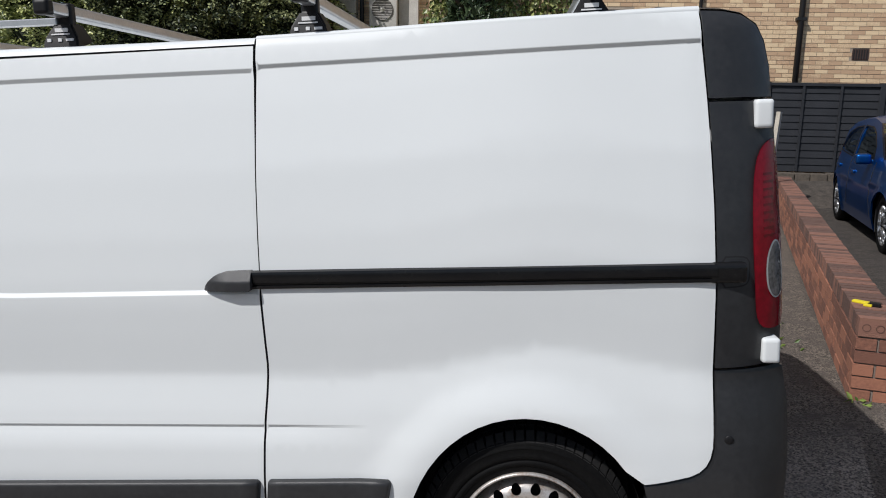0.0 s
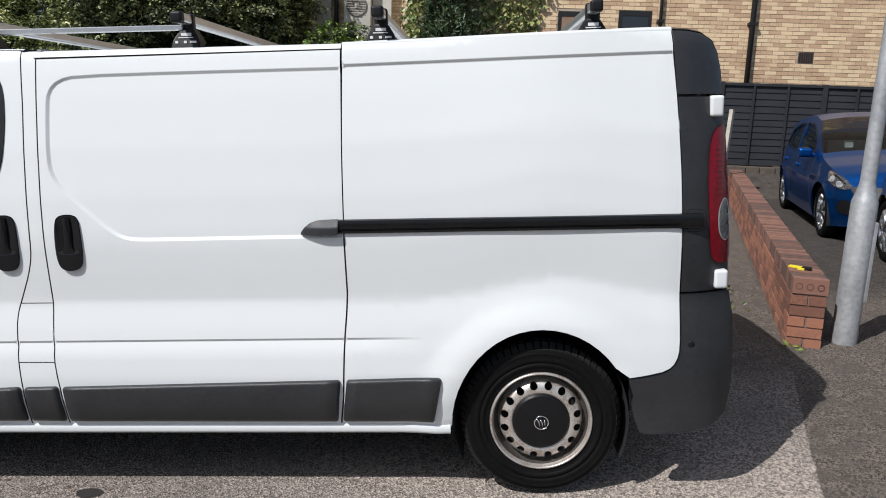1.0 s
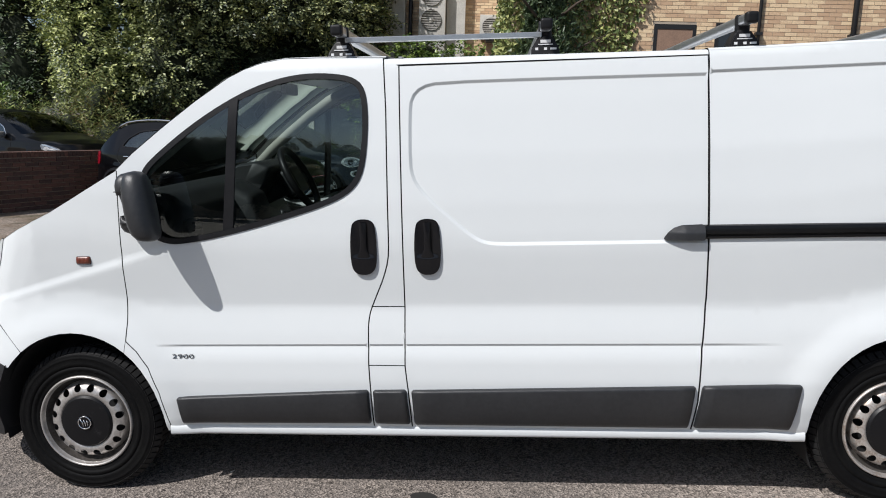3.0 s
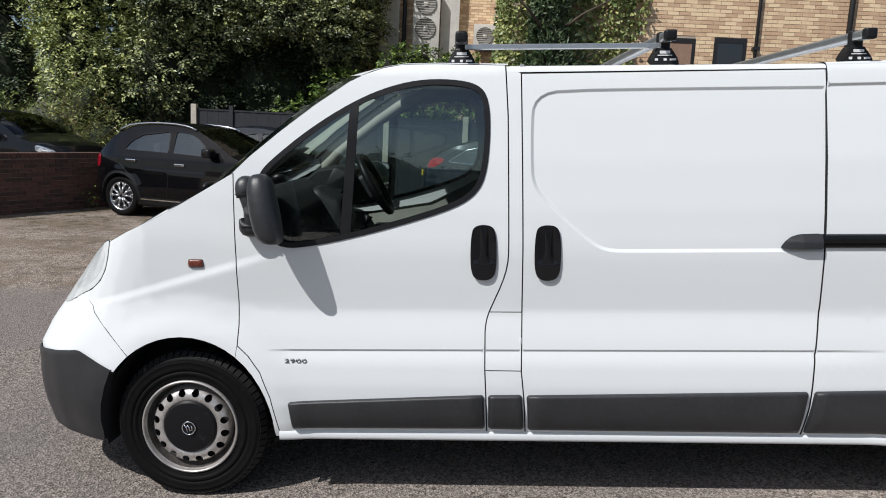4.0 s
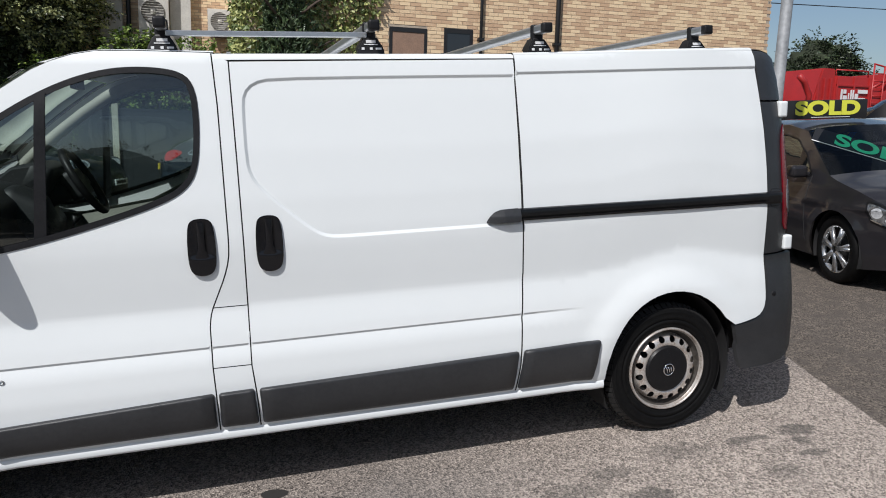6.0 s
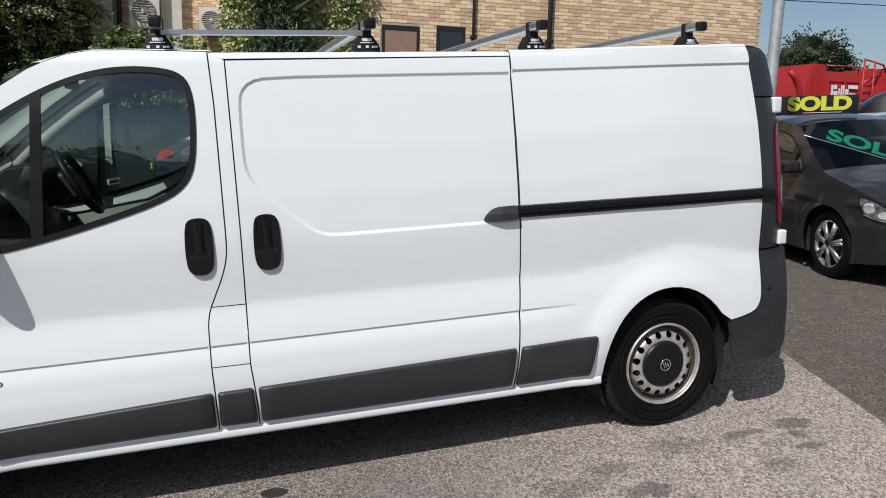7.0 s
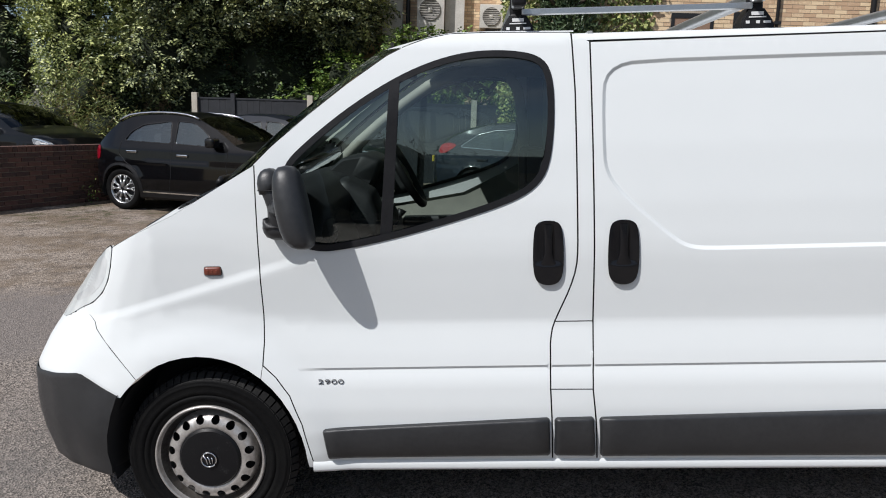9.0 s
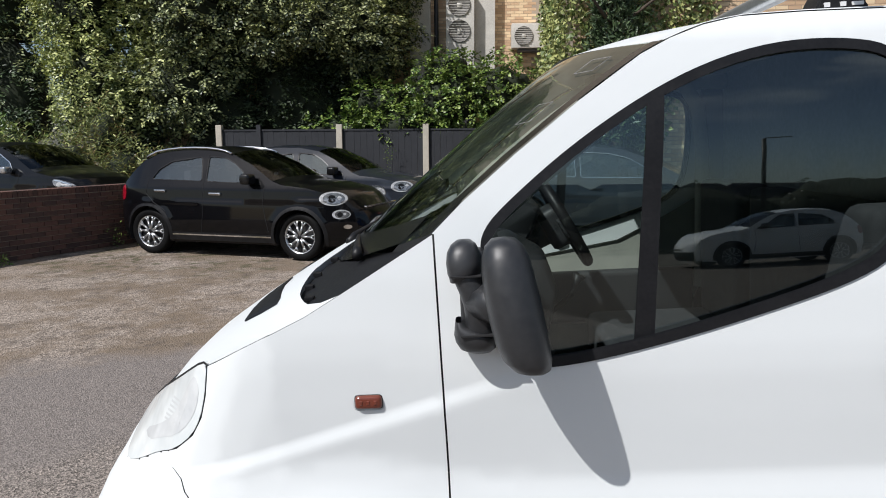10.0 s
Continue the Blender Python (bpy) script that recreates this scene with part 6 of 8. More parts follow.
def leaves(name, places, size, material, parent, seed=1, long=1.7, droop=0.35):
    """Many small folded leaves: places of (point, outward way)."""
    rnd = random.Random(seed)
    verts, faces = [], []
    for p, w in places:
        d = Vector((rnd.gauss(0, 1), rnd.gauss(0, 1), rnd.gauss(0, 1) - droop)).normalized()
        nrm = (w * 1.0 + Vector((rnd.gauss(0, 0.6), rnd.gauss(0, 0.6), rnd.gauss(0, 0.6) + 0.4)))
        s = d.cross(nrm)
        if s.length < 1e-4:
            continue
        s.normalize()
        L = size * rnd.uniform(0.6, 1.3)
        W = L / long / 2
        up = s.cross(d) * (W * 0.35)
        b = len(verts)
        verts += [tuple(p), tuple(p + d * L * 0.5 + s * W + up), tuple(p + d * L), tuple(p + d * L * 0.5 - s * W + up)]
        faces += [(b, b + 1, b + 2), (b, b + 2, b + 3)]
    return link_mesh(name, verts, faces, material, parent, smooth=False)


def cloud(blobs, n, seed, shell=0.35):
    """Places near the outside of a heap of uneven balls."""
    rnd = random.Random(seed)
    out = []
    tot = sum(b[3] * b[4] + b[4] * b[5] + b[3] * b[5] for b in blobs)
    for cx, cy, cz, rx, ry, rz in blobs:
        k = int(n * (rx * ry + ry * rz + rx * rz) / tot)
        for _ in range(k):
            d = Vector((rnd.gauss(0, 1), rnd.gauss(0, 1), rnd.gauss(0, 1))).normalized()
            if d.y > 0.45:
                d.y = -d.y
            q = 1 - shell * rnd.random() ** 1.5
            bumpy = 1 + 0.30 * noise.noise((cx + d.x * 2.2, cy + d.y * 2.2, cz + d.z * 2.2)) + 0.12 * noise.noise((cx + d.x * 7, d.y * 7, cz + d.z * 7))
            if noise.noise((cx + d.x * 3.6 + 3, cy + d.y * 3.6, cz + d.z * 3.6)) + 0.5 * noise.noise((cx + d.x * 9, cy + d.y * 9 + 5, cz + d.z * 9)) < 0.02 and rnd.random() < 0.9:
                continue
            p = Vector((cx + d.x * rx * q * bumpy, cy + d.y * ry * q * bumpy, cz + d.z * rz * q * bumpy))
            if p.z > -0.05:
                out.append((p, d))
    return out


def sprays(name, places, size, material, parent, seed=1, long=1.9, droop=0.5, count=5):
    """Leaves set in turn along short drooping twigs: places of (point, outward way)."""
    rnd = random.Random(seed)
    verts, faces = [], []
    for p, w in places:
        twig = (w * 0.8 + Vector((rnd.gauss(0, 0.5), rnd.gauss(0, 0.5), rnd.gauss(0, 0.4) - droop))).normalized()
        flat = twig.cross(Vector((rnd.gauss(0, 0.3), rnd.gauss(0, 0.3), 1)))
        if flat.length < 1e-3:
            continue
        flat.normalize()
        face = flat.cross(twig)
        reach = size * rnd.uniform(1.6, 2.8)
        for k in range(count):
            turn_way = 1 if k % 2 else -1
            q = p + twig * (reach * (k + 0.3) / count)
            d = (twig * 0.55 + flat * turn_way * rnd.uniform(0.5, 1.0) + face * rnd.gauss(0, 0.25)).normalized()
            side_way = d.cross(face + Vector((rnd.gauss(0, 0.25), rnd.gauss(0, 0.25), rnd.gauss(0, 0.25))))
            if side_way.length < 1e-3:
                continue
            side_way.normalize()
            L = size * rnd.uniform(0.65, 1.25)
            W = L / long / 2
            up = side_way.cross(d) * (W * 0.35)
            b = len(verts)
            verts += [tuple(q), tuple(q + d * L * 0.5 + side_way * W + up), tuple(q + d * L), tuple(q + d * L * 0.5 - side_way * W + up)]
            faces += [(b, b + 1, b + 2), (b, b + 2, b + 3)]
    return link_mesh(name, verts, faces, material, parent, smooth=False)


def trunk(parent, x, y, h, r, seed):
    rnd = random.Random(seed)
    bm = tube_bm([(x, y, -0.3), (x + 0.05, y, h * 0.3), (x - 0.08, y + 0.05, h * 0.6), (x, y, h)], [r, r * 0.85, r * 0.6, r * 0.3], 9)
    part("trunk", bm, BARK, parent, smooth=True)
    for k in range(6):
        a = rnd.uniform(0, 6.28)
        z = h * rnd.uniform(0.25, 0.8)
        L = h * rnd.uniform(0.13, 0.24)
        part("limb", tube_bm([(x, y, z), (x + math.cos(a) * L * 0.5, y + math.sin(a) * L * 0.5, z + L * 0.35), (x + math.cos(a) * L, y + math.sin(a) * L, z + L * 0.6)], [r * 0.4, r * 0.25, r * 0.08], 6), BARK, parent, smooth=True)


CROWN_SHADE = mat("crown_shade_dark", (0.012, 0.018, 0.008), 0.9, col2=(0.022, 0.030, 0.012), scale=4, fine=20)


# near-black lumps inside crowns and hedge; their colour stands in for shade
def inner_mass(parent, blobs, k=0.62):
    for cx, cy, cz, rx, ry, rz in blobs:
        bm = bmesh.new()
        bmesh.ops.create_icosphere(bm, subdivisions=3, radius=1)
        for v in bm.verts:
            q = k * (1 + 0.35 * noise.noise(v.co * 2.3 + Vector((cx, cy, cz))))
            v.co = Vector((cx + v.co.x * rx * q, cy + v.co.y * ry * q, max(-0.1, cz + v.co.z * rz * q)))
        part("shade_core", bm, CROWN_SHADE, parent, smooth=True)


def tree(name, label, x, y, h, blobs, n, size, material, seed, r=0.14, accent=None, inner=0.62, long=1.9, droop=0.5):
    t = thing(name, label, "tree")
    trunk(t, x, y, h, r, seed)
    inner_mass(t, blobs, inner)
    pl = cloud(blobs, n // 5, seed)
    # second leaf colour, set mostly on sprays facing up to stand for sunlight
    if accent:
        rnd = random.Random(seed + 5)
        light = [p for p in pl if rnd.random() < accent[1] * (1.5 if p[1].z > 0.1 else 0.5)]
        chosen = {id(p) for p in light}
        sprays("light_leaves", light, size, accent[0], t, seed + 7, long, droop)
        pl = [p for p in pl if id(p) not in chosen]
    sprays("crown", pl, size, material, t, seed, long, droop)
    return t


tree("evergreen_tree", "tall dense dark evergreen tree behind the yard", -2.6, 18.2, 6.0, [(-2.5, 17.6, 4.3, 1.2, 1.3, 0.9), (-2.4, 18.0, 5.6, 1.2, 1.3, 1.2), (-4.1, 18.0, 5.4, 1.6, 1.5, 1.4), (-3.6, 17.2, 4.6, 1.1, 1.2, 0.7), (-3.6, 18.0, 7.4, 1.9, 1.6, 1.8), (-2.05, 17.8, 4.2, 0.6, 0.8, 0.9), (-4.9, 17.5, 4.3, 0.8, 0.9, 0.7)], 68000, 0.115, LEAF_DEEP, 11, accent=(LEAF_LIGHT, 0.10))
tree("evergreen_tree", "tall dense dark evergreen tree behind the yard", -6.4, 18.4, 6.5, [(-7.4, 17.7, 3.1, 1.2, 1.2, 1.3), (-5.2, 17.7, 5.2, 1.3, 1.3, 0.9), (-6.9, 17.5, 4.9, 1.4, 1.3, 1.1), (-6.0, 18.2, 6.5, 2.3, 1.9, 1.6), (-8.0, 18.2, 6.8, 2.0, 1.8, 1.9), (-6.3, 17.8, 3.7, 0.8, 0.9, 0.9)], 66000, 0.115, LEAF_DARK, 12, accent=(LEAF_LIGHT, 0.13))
# dark leaf colour here stands in for the shade of the overhanging crowns
tree("shaded_shrub", "evergreen bushes under the tall trees, leaves coloured dark for shade", -4.4, 18.2, 2.6, [(-2.5, 18.2, 2.2, 1.9, 0.6, 1.5), (-4.6, 18.1, 2.6, 1.8, 0.6, 1.9), (-6.4, 18.0, 2.0, 1.5, 0.7, 1.6), (-8.7, 17.7, 1.6, 1.0, 0.7, 1.5), (-4.7, 18.2, 3.9, 1.5, 0.8, 0.9), (-3.2, 18.2, 3.6, 1.3, 0.8, 0.8)], 26000, 0.12, LEAF_FAR_OR_SHADE, 18, 0.06)
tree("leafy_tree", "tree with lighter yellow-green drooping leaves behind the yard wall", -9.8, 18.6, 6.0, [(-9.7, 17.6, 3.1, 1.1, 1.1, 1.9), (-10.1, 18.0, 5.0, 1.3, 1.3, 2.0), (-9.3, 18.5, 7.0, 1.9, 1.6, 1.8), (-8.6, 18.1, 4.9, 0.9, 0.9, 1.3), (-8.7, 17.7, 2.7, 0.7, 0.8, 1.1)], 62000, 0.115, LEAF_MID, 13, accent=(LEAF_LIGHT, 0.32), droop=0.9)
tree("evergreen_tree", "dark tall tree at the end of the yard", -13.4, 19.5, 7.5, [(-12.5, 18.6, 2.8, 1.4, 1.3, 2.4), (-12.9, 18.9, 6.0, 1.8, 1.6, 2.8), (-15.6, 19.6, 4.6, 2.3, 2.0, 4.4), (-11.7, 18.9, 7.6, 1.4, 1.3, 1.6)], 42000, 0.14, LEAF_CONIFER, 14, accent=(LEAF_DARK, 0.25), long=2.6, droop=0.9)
tree("shrub", "brown and green grassy shrub in front of the trees", -9.2, 15.6, 1.6, [(-9.4, 15.5, 0.9, 1.0, 0.8, 1.0), (-8.2, 15.6, 0.8, 0.8, 0.7, 0.9), (-10.8, 15.4, 0.8, 1.0, 0.8, 1.0), (-7.3, 15.7, 0.6, 0.7, 0.6, 0.8), (-8.7, 15.9, 1.7, 0.5, 0.5, 0.9)], 19000, 0.12, LEAF_DRY, 15, 0.05, accent=(LEAF_MID, 0.5), long=5.0, droop=-0.7)
tree("shrub", "bright green leafy shrub beside the dark trees", -12.4, 15.4, 1.8, [(-12.6, 15.4, 1.0, 1.3, 1.0, 1.2), (-14.5, 15.8, 1.2, 1.3, 1.0, 1.4), (-11.2, 15.8, 1.2, 0.9, 0.8, 1.0)], 10000, 0.13, LEAF_IVY, 19, 0.05)
hedge = thing("ivy_hedge", "bright green ivy hedge hanging over the yard fence", "hedge")
hb = [(-1.6, 16.8, 1.9, 1.3, 0.75, 0.75), (-0.3, 16.9, 2.6, 1.1, 0.8, 0.95), (0.9, 16.9, 2.7, 1.2, 0.8, 1.0), (2.3, 16.8, 2.4, 1.2, 0.8, 1.0), (-3.2, 16.9, 1.6, 1.2, 0.7, 0.7), (3.8, 16.6, 2.2, 1.2, 0.8, 1.0), (-2.2, 16.9, 2.5, 0.9, 0.6, 0.6), (-0.5, 17.1, 3.3, 0.9, 0.6, 0.6)]
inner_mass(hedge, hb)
sprays("crown", cloud(hb, 5600, 16), 0.088, LEAF_IVY, hedge, 16, 1.25, 0.6)

vine = thing("wall_vine", "green creeper climbing over the corner of the brick building", "climbing plant")
rnd = random.Random(21)
pl = []
for _ in range(9000):
    z = rnd.uniform(1.0, 6.5)
    x = rnd.uniform(1.85, 4.75 - 0.20 * max(0, 3.4 - z))
    edge = 4.45 + 0.25 * noise.noise((z * 1.3, 0, 0)) - 0.5 * max(0, 3.5 - z)
    if x < edge:
        pl.append((Vector((x, FY - 0.03 - 0.22 * rnd.random() * (0.5 + noise.noise((x * 2, z * 2, 5)) + 0.3), z)), Vector((0, -1, 0))))
for _ in range(9000):
    z, y = rnd.uniform(0.4, 6.5), rnd.uniform(FY, FY + 4.5)
    pl.append((Vector((1.92 - 0.3 * rnd.random() * (0.5 + noise.noise((y * 2, z * 2, 9)) + 0.3), y, z)), Vector((-1, -0.3, 0))))
leaves("crown", pl, 0.095, LEAF_VINE, vine, 21, 1.15)
con = thing("conifer", "dark green feathery conifer beside the brick building", "tree")
trunk(con, 2.55, 11.3, 5.2, 0.09, 5)
pl = []
for _ in range(9000):
    z = rnd.uniform(0.6, 5.4)
    a = rnd.uniform(0, 6.28)
    r = (0.85 - 0.13 * z) * (0.75 + 0.45 * noise.noise((math.cos(a) * 1.5, math.sin(a) * 1.5, z * 1.4))) * rnd.uniform(0.55, 1.15) + 0.05
    pl.append((Vector((2.55 + math.cos(a) * r * 1.25, 11.3 + math.sin(a) * r * 0.6, z)), Vector((math.cos(a), math.sin(a), 0.6))))
leaves("crown", pl, 0.15, LEAF_CONIFER, con, 22, 3.5, -0.8)

# ---- parked cars ----
def car_paint(name, col, col2, coat=0.75):
    return mat(name, col, 0.3, metal=0.0, coat=coat, col2=col2, scale=2, fine=300, rvar=0.02, spec=0.05)


ALLOY = mat("alloy_wheel", (0.55, 0.56, 0.57), 0.28, metal=0.85, col2=(0.45, 0.46, 0.47), scale=20, fine=90)
LAMP_GREY = mat("lamp_grey", (0.42, 0.425, 0.43), 0.22, metal=0.7, col2=(0.10, 0.102, 0.105), scale=26, fine=60)
CAR_LAMP = mat("car_lamp_lens", (0.55, 0.56, 0.57), 0.15, coat=0.5, col2=(0.30, 0.31, 0.32), scale=24, fine=60)
RED_BRIGHT = mat("red_lamp_sunlit", (0.48, 0.012, 0.014), 0.2, coat=0.2, col2=(0.25, 0.006, 0.008), scale=20, fine=60)
PLATE = mat("plate_white", (0.72, 0.72, 0.70), 0.5)


def car_wheel(parent, x, y, z, R, side, spokes, alloy):
    w = new("wheel")
    w.parent = parent
    w.location = (x, y, z)
    if side < 0:
        w.rotation_euler = (0, 0, math.pi)
    r = R * 0.70
    v, f = lathe([(r, 0.19), (R * 0.9, 0.20), (R, 0.17), (R, 0.04), (R * 0.97, 0.012), (R * 0.88, 0.0), (r, 0.006), (r * 0.97, 0.02)], 40)
    link_mesh("tyre", v, f, RUBBER, w)
    v, f = lathe([(r * 0.99, 0.008), (r * 0.93, 0.014), (r * 0.91, 0.05)], 40)
    rim = link_mesh("rim", v, f, alloy, w)
    bm = bmesh.new()
    for k in range(spokes):
        a = 2 * math.pi * (k + 0.25) / spokes

        def at(b, q, y):
            return Vector((math.cos(a + b) * r * q, y, math.sin(a + b) * r * q))

        if spokes == 5:
            for d in (-0.27, 0.27):
                tube_bm([at(d * 0.5, 0.14, 0.010), at(d * 1.0, 0.66, 0.012)], [R * 0.050, R * 0.046], 6, bm)
                for e in (-0.13, 0.13):
                    tube_bm([at(d * 1.0, 0.64, 0.012), at(d * 1.1 + e, 0.95, 0.016)], [R * 0.038, R * 0.032], 6, bm)
        else:
            for d in (-0.10, 0.10):
                tube_bm([at(0, 0.16, 0.012), at(d * 0.5, 0.5, 0.014), at(d, 0.95, 0.016)], [R * 0.085, R * 0.062, R * 0.050], 6, bm)
    sp = part("spokes", bm, alloy, w, smooth=True)
    sp.parent = rim
    v, f = lathe([(r * 0.20, 0.02), (r * 0.18, 0.0), (0, -0.003)], 20)
    o = link_mesh("hub_cap", v, f, BLACK_GLOSS, w)
    v, f = lathe([(r * 0.93, 0.07), (0, 0.075)], 24)
    link_mesh("brake_disc", v, f, GAP, w)


def build_car(name, label, m, spec):
    """A car with its front towards +x, its origin on the ground midway between the axles."""
    c = thing(name, label, "car", m)
    W, wb, R = spec["half"], spec["wb"], spec["R"]
    xr, xf = -wb / 2, wb / 2
    x0, x1 = spec["x0"], spec["x1"]
    belt, paint = spec["belt"], spec["paint"]
    glass, clad = spec.get("glass", DARK_GLASS), spec.get("clad")
    edge = spec["edge"]          # side outline of the top, from tail to nose: (x, z)

    def flank(x, z):
        """Lateral place of the near side."""
        u = (x - (x0 + x1) / 2) / ((x1 - x0) / 2)
        tip = 0.30 * abs(u) ** 7 * W
        s = lerp_table([(0.18, 0.06), (0.35, 0.02), (0.55, 0.0), (0.75, 0.012), (belt - 0.04, 0.035), (belt, 0.05), (1.25, 0.14), (1.45, 0.235), (1.7, 0.33)], z)
        for cx in (xr, xf):
            s -= 0.022 * max(0, 1 - abs(math.hypot(x - cx, z - R) - R * 1.13) / 0.10)
        s -= 0.010 * max(0, 1 - abs(z - spec.get("line", 0.78) - 0.05 * u) / 0.03)
        return -(W - s - tip)

    ar = R * 1.14
    bottom = [(x0 + 0.06, 0.26)] + arc(xr, R, ar, ar, 200, -20, 20) + arc(xf, R, ar, ar, 200, -20, 20) + [(x1 - 0.06, 0.24)]
    outline = bottom + edge[::-1]
    wins = [smooth_loop(dense(w, 0.12), 1) for w in spec["windows"]]
    for side in (1, -1):
        fl = (lambda x, z: flank(x, z))
        body = panel("body_side", outline, paint, c, fl, holes=wins, gap=0, fold=0.02, side=side, gx=0.09, gz=0.05)
        for w in wins:
            o = panel("side_window", shrink(w, -0.004), glass, c, lambda x, z: flank(x, z) + 0.012, gap=0, fold=0.001, gx=0.3, gz=0.3, side=side)
            o.visible_shadow = False
            o = panel("window_trim", shrink(w, -spec.get("trim_width", 0.014)), spec.get("trim", BLACK_PLASTIC), c, lambda x, z: flank(x, z) - 0.004, holes=[w], gap=0, fold=0.006, gx=0.3, gz=0.3, side=side)
        if clad:
            for cx in (xr, xf):
                ring = arc(cx, R, ar + 0.045, ar + 0.045, 195, -15, 20) + arc(cx, R, ar - 0.002, ar - 0.002, -15, 195, 20)
                panel("arch_trim", ring, clad, c, lambda x, z: flank(x, z) - 0.012, gap=0, fold=0.02, gx=0.05, gz=0.05, side=side)
            panel("sill_trim", [(xr + ar, 0.24), (xf - ar, 0.24), (xf - ar, 0.36), (xr + ar, 0.36)], clad, c, lambda x, z: flank(x, z) - 0.012, gap=0, fold=0.02, side=side)
            panel("sill_strip", [(xr + ar + 0.05, 0.315), (xf - ar - 0.05, 0.315), (xf - ar - 0.05, 0.335), (xr + ar + 0.05, 0.335)], CHROME, c, lambda x, z: flank(x, z) - 0.016, gap=0, fold=0.01, side=side)
        for line in spec["gaps"]:
            pts = dense(line, 0.06, closed=False)
            bm = tube_bm([(x, side * (flank(x, z) - 0.001), z) for x, z in pts], 0.0045, 4)
            part("shut_line", bm, GAP, c)
        for hx, hz in spec["handles"]:
            bm = box_bm(hx - 0.10, side * (flank(hx, hz) - 0.030), hz - 0.020, hx + 0.10, side * (flank(hx, hz) + 0.02), hz + 0.020, 0.014, 3)
            part("door_handle", bm, spec.get("handle", paint), c, sharp=50)
        mx, mz = spec["mirror"]
        mk = spec.get("mirror_size", 1.0)
        bm = box_bm(mx - 0.06, side * (flank(mx, mz) - 0.24 * mk), mz - 0.065 * mk, mx + 0.10 * mk, side * (flank(mx, mz) - 0.03), mz + 0.085 * mk, 0.066 * mk, 6)
        box_bm(mx - 0.02, side * (flank(mx, mz) - 0.05), mz - 0.05, mx + 0.03, side * (flank(mx, mz) + 0.06), mz, 0.01, 1, bm)
        part("wing_mirror", bm, spec.get("mirror_mat", paint), c, sharp=50)
        for cx in (xr, xf):
            car_wheel(c, cx, side * (flank(cx, R + 0.34) + 0.035), R, R, side, spec["spokes"], spec.get("alloy", ALLOY))
            rows = [[(cx + (ar - 0.004) * math.cos(radians(a)), side * yy, R + (ar - 0.004) * math.sin(radians(a))) for a in range(-20, 201, 10)] for yy in (flank(cx, 0.6) + 0.03, flank(cx, 0.6) + 0.45)]
            strip_mesh("wheel_well", rows, GAP, c)
            yy = flank(cx, 0.6) + 0.40
            link_mesh("wheel_well", [(cx, side * yy, R)] + [(cx + ar * math.cos(radians(a)), side * yy, R + ar * math.sin(radians(a))) for a in range(-20, 201, 10)], [(0, k, k + 1) for k in range(1, 23)], GAP, c)
        for nm, o, mt, lift in spec["lamps"]:
            lamp_ = panel(nm, smooth_loop(o, 1), mt, c, lambda x, z: flank(x, z), gap=0, fold=0.03, lift=lift, gx=0.04, gz=0.04, side=side)
            if mt is CAR_LAMP and nm != "reflector":
                cx_, cz_ = sum(p[0] for p in o) / len(o) - 0.02, sum(p[1] for p in o) / len(o) - 0.004
                wide, tall = max(p[0] for p in o) - min(p[0] for p in o), max(p[1] for p in o) - min(p[1] for p in o)
                for nm2, loop, mt2, up in (("lamp_bowl", [(cx_ + 0.018 + (p[0] - cx_) * 0.80, cz_ + (p[1] - cz_) * 0.84) for p in o], LAMP_GREY, 0.003),
                                           ("projector", arc(cx_ + 0.04 * wide, cz_ + 0.02 * tall, 0.27 * tall, 0.27 * tall, 0, 345, 15), BLACK_GLOSS, 0.005), ("side_bulb", arc(cx_ + 0.30 * wide, cz_ + 0.08 * tall, 0.14 * tall, 0.14 * tall, 0, 345, 11), CAR_LAMP, 0.005)):
                    b_ = panel(nm2, smooth_loop(loop, 1), mt2, c, lambda x, z: flank(x, z), gap=0, fold=0.01, lift=lift + up, gx=0.04, gz=0.04, side=side)
                    b_.parent = lamp_
    # skin across
    full = [(x0 + 0.06, 0.26), (x0 + 0.01, 0.40)] + edge + [(x1 - 0.01, 0.36), (x1 - 0.06, 0.24)]
    full = dense(full, 0.07, closed=False)

    def row(x, z, n=16):
        y = flank(x, z)
        u = (x - (x0 + x1) / 2) / ((x1 - x0) / 2)
        bz = 0.05 if abs(u) < 0.9 else 0.0
        bx = 0.16 * u if abs(u) > 0.55 else 0.16 * u
        out = []
        for i in range(n + 1):
            q = -1 + 2 * i / n
            q = math.copysign(abs(q) ** 0.7, q)
            f = 1 - abs(q) ** 2.6
            out.append((x + bx * f * (1.0 if z < belt + 0.3 else 0.4), -q * y if y < 0 else q, z + bz * f * (1 if z > 0.7 else 0)))
        return out

    rows = [row(x, z) for x, z in full]
    seg = spec["skin"]           # list of (name, first x, last x, material) along the outline by arc parameter
    lens_ = [0.0]
    for a, b in zip(full, full[1:]):
        lens_.append(lens_[-1] + math.hypot(b[0] - a[0], b[1] - a[1]))

    def index(pt):
        return min(range(len(full)), key=lambda i: math.hypot(full[i][0] - pt[0], full[i][1] - pt[1]))

    at = 0
    for nm, end, mt in seg:
        j = index(end) if end else len(full) - 1
        if mt is glass:
            o = strip_mesh(nm, [r[1:-1] for r in rows[at:j + 1]], mt, c)
            o.visible_shadow = False
            for sl in (slice(0, 2), slice(-2, None)):
                strip_mesh("screen_pillar", [r[sl] for r in rows[at:j + 1]], paint, c)
        else:
            strip_mesh(nm, rows[at:j + 1], mt, c)
        at = j
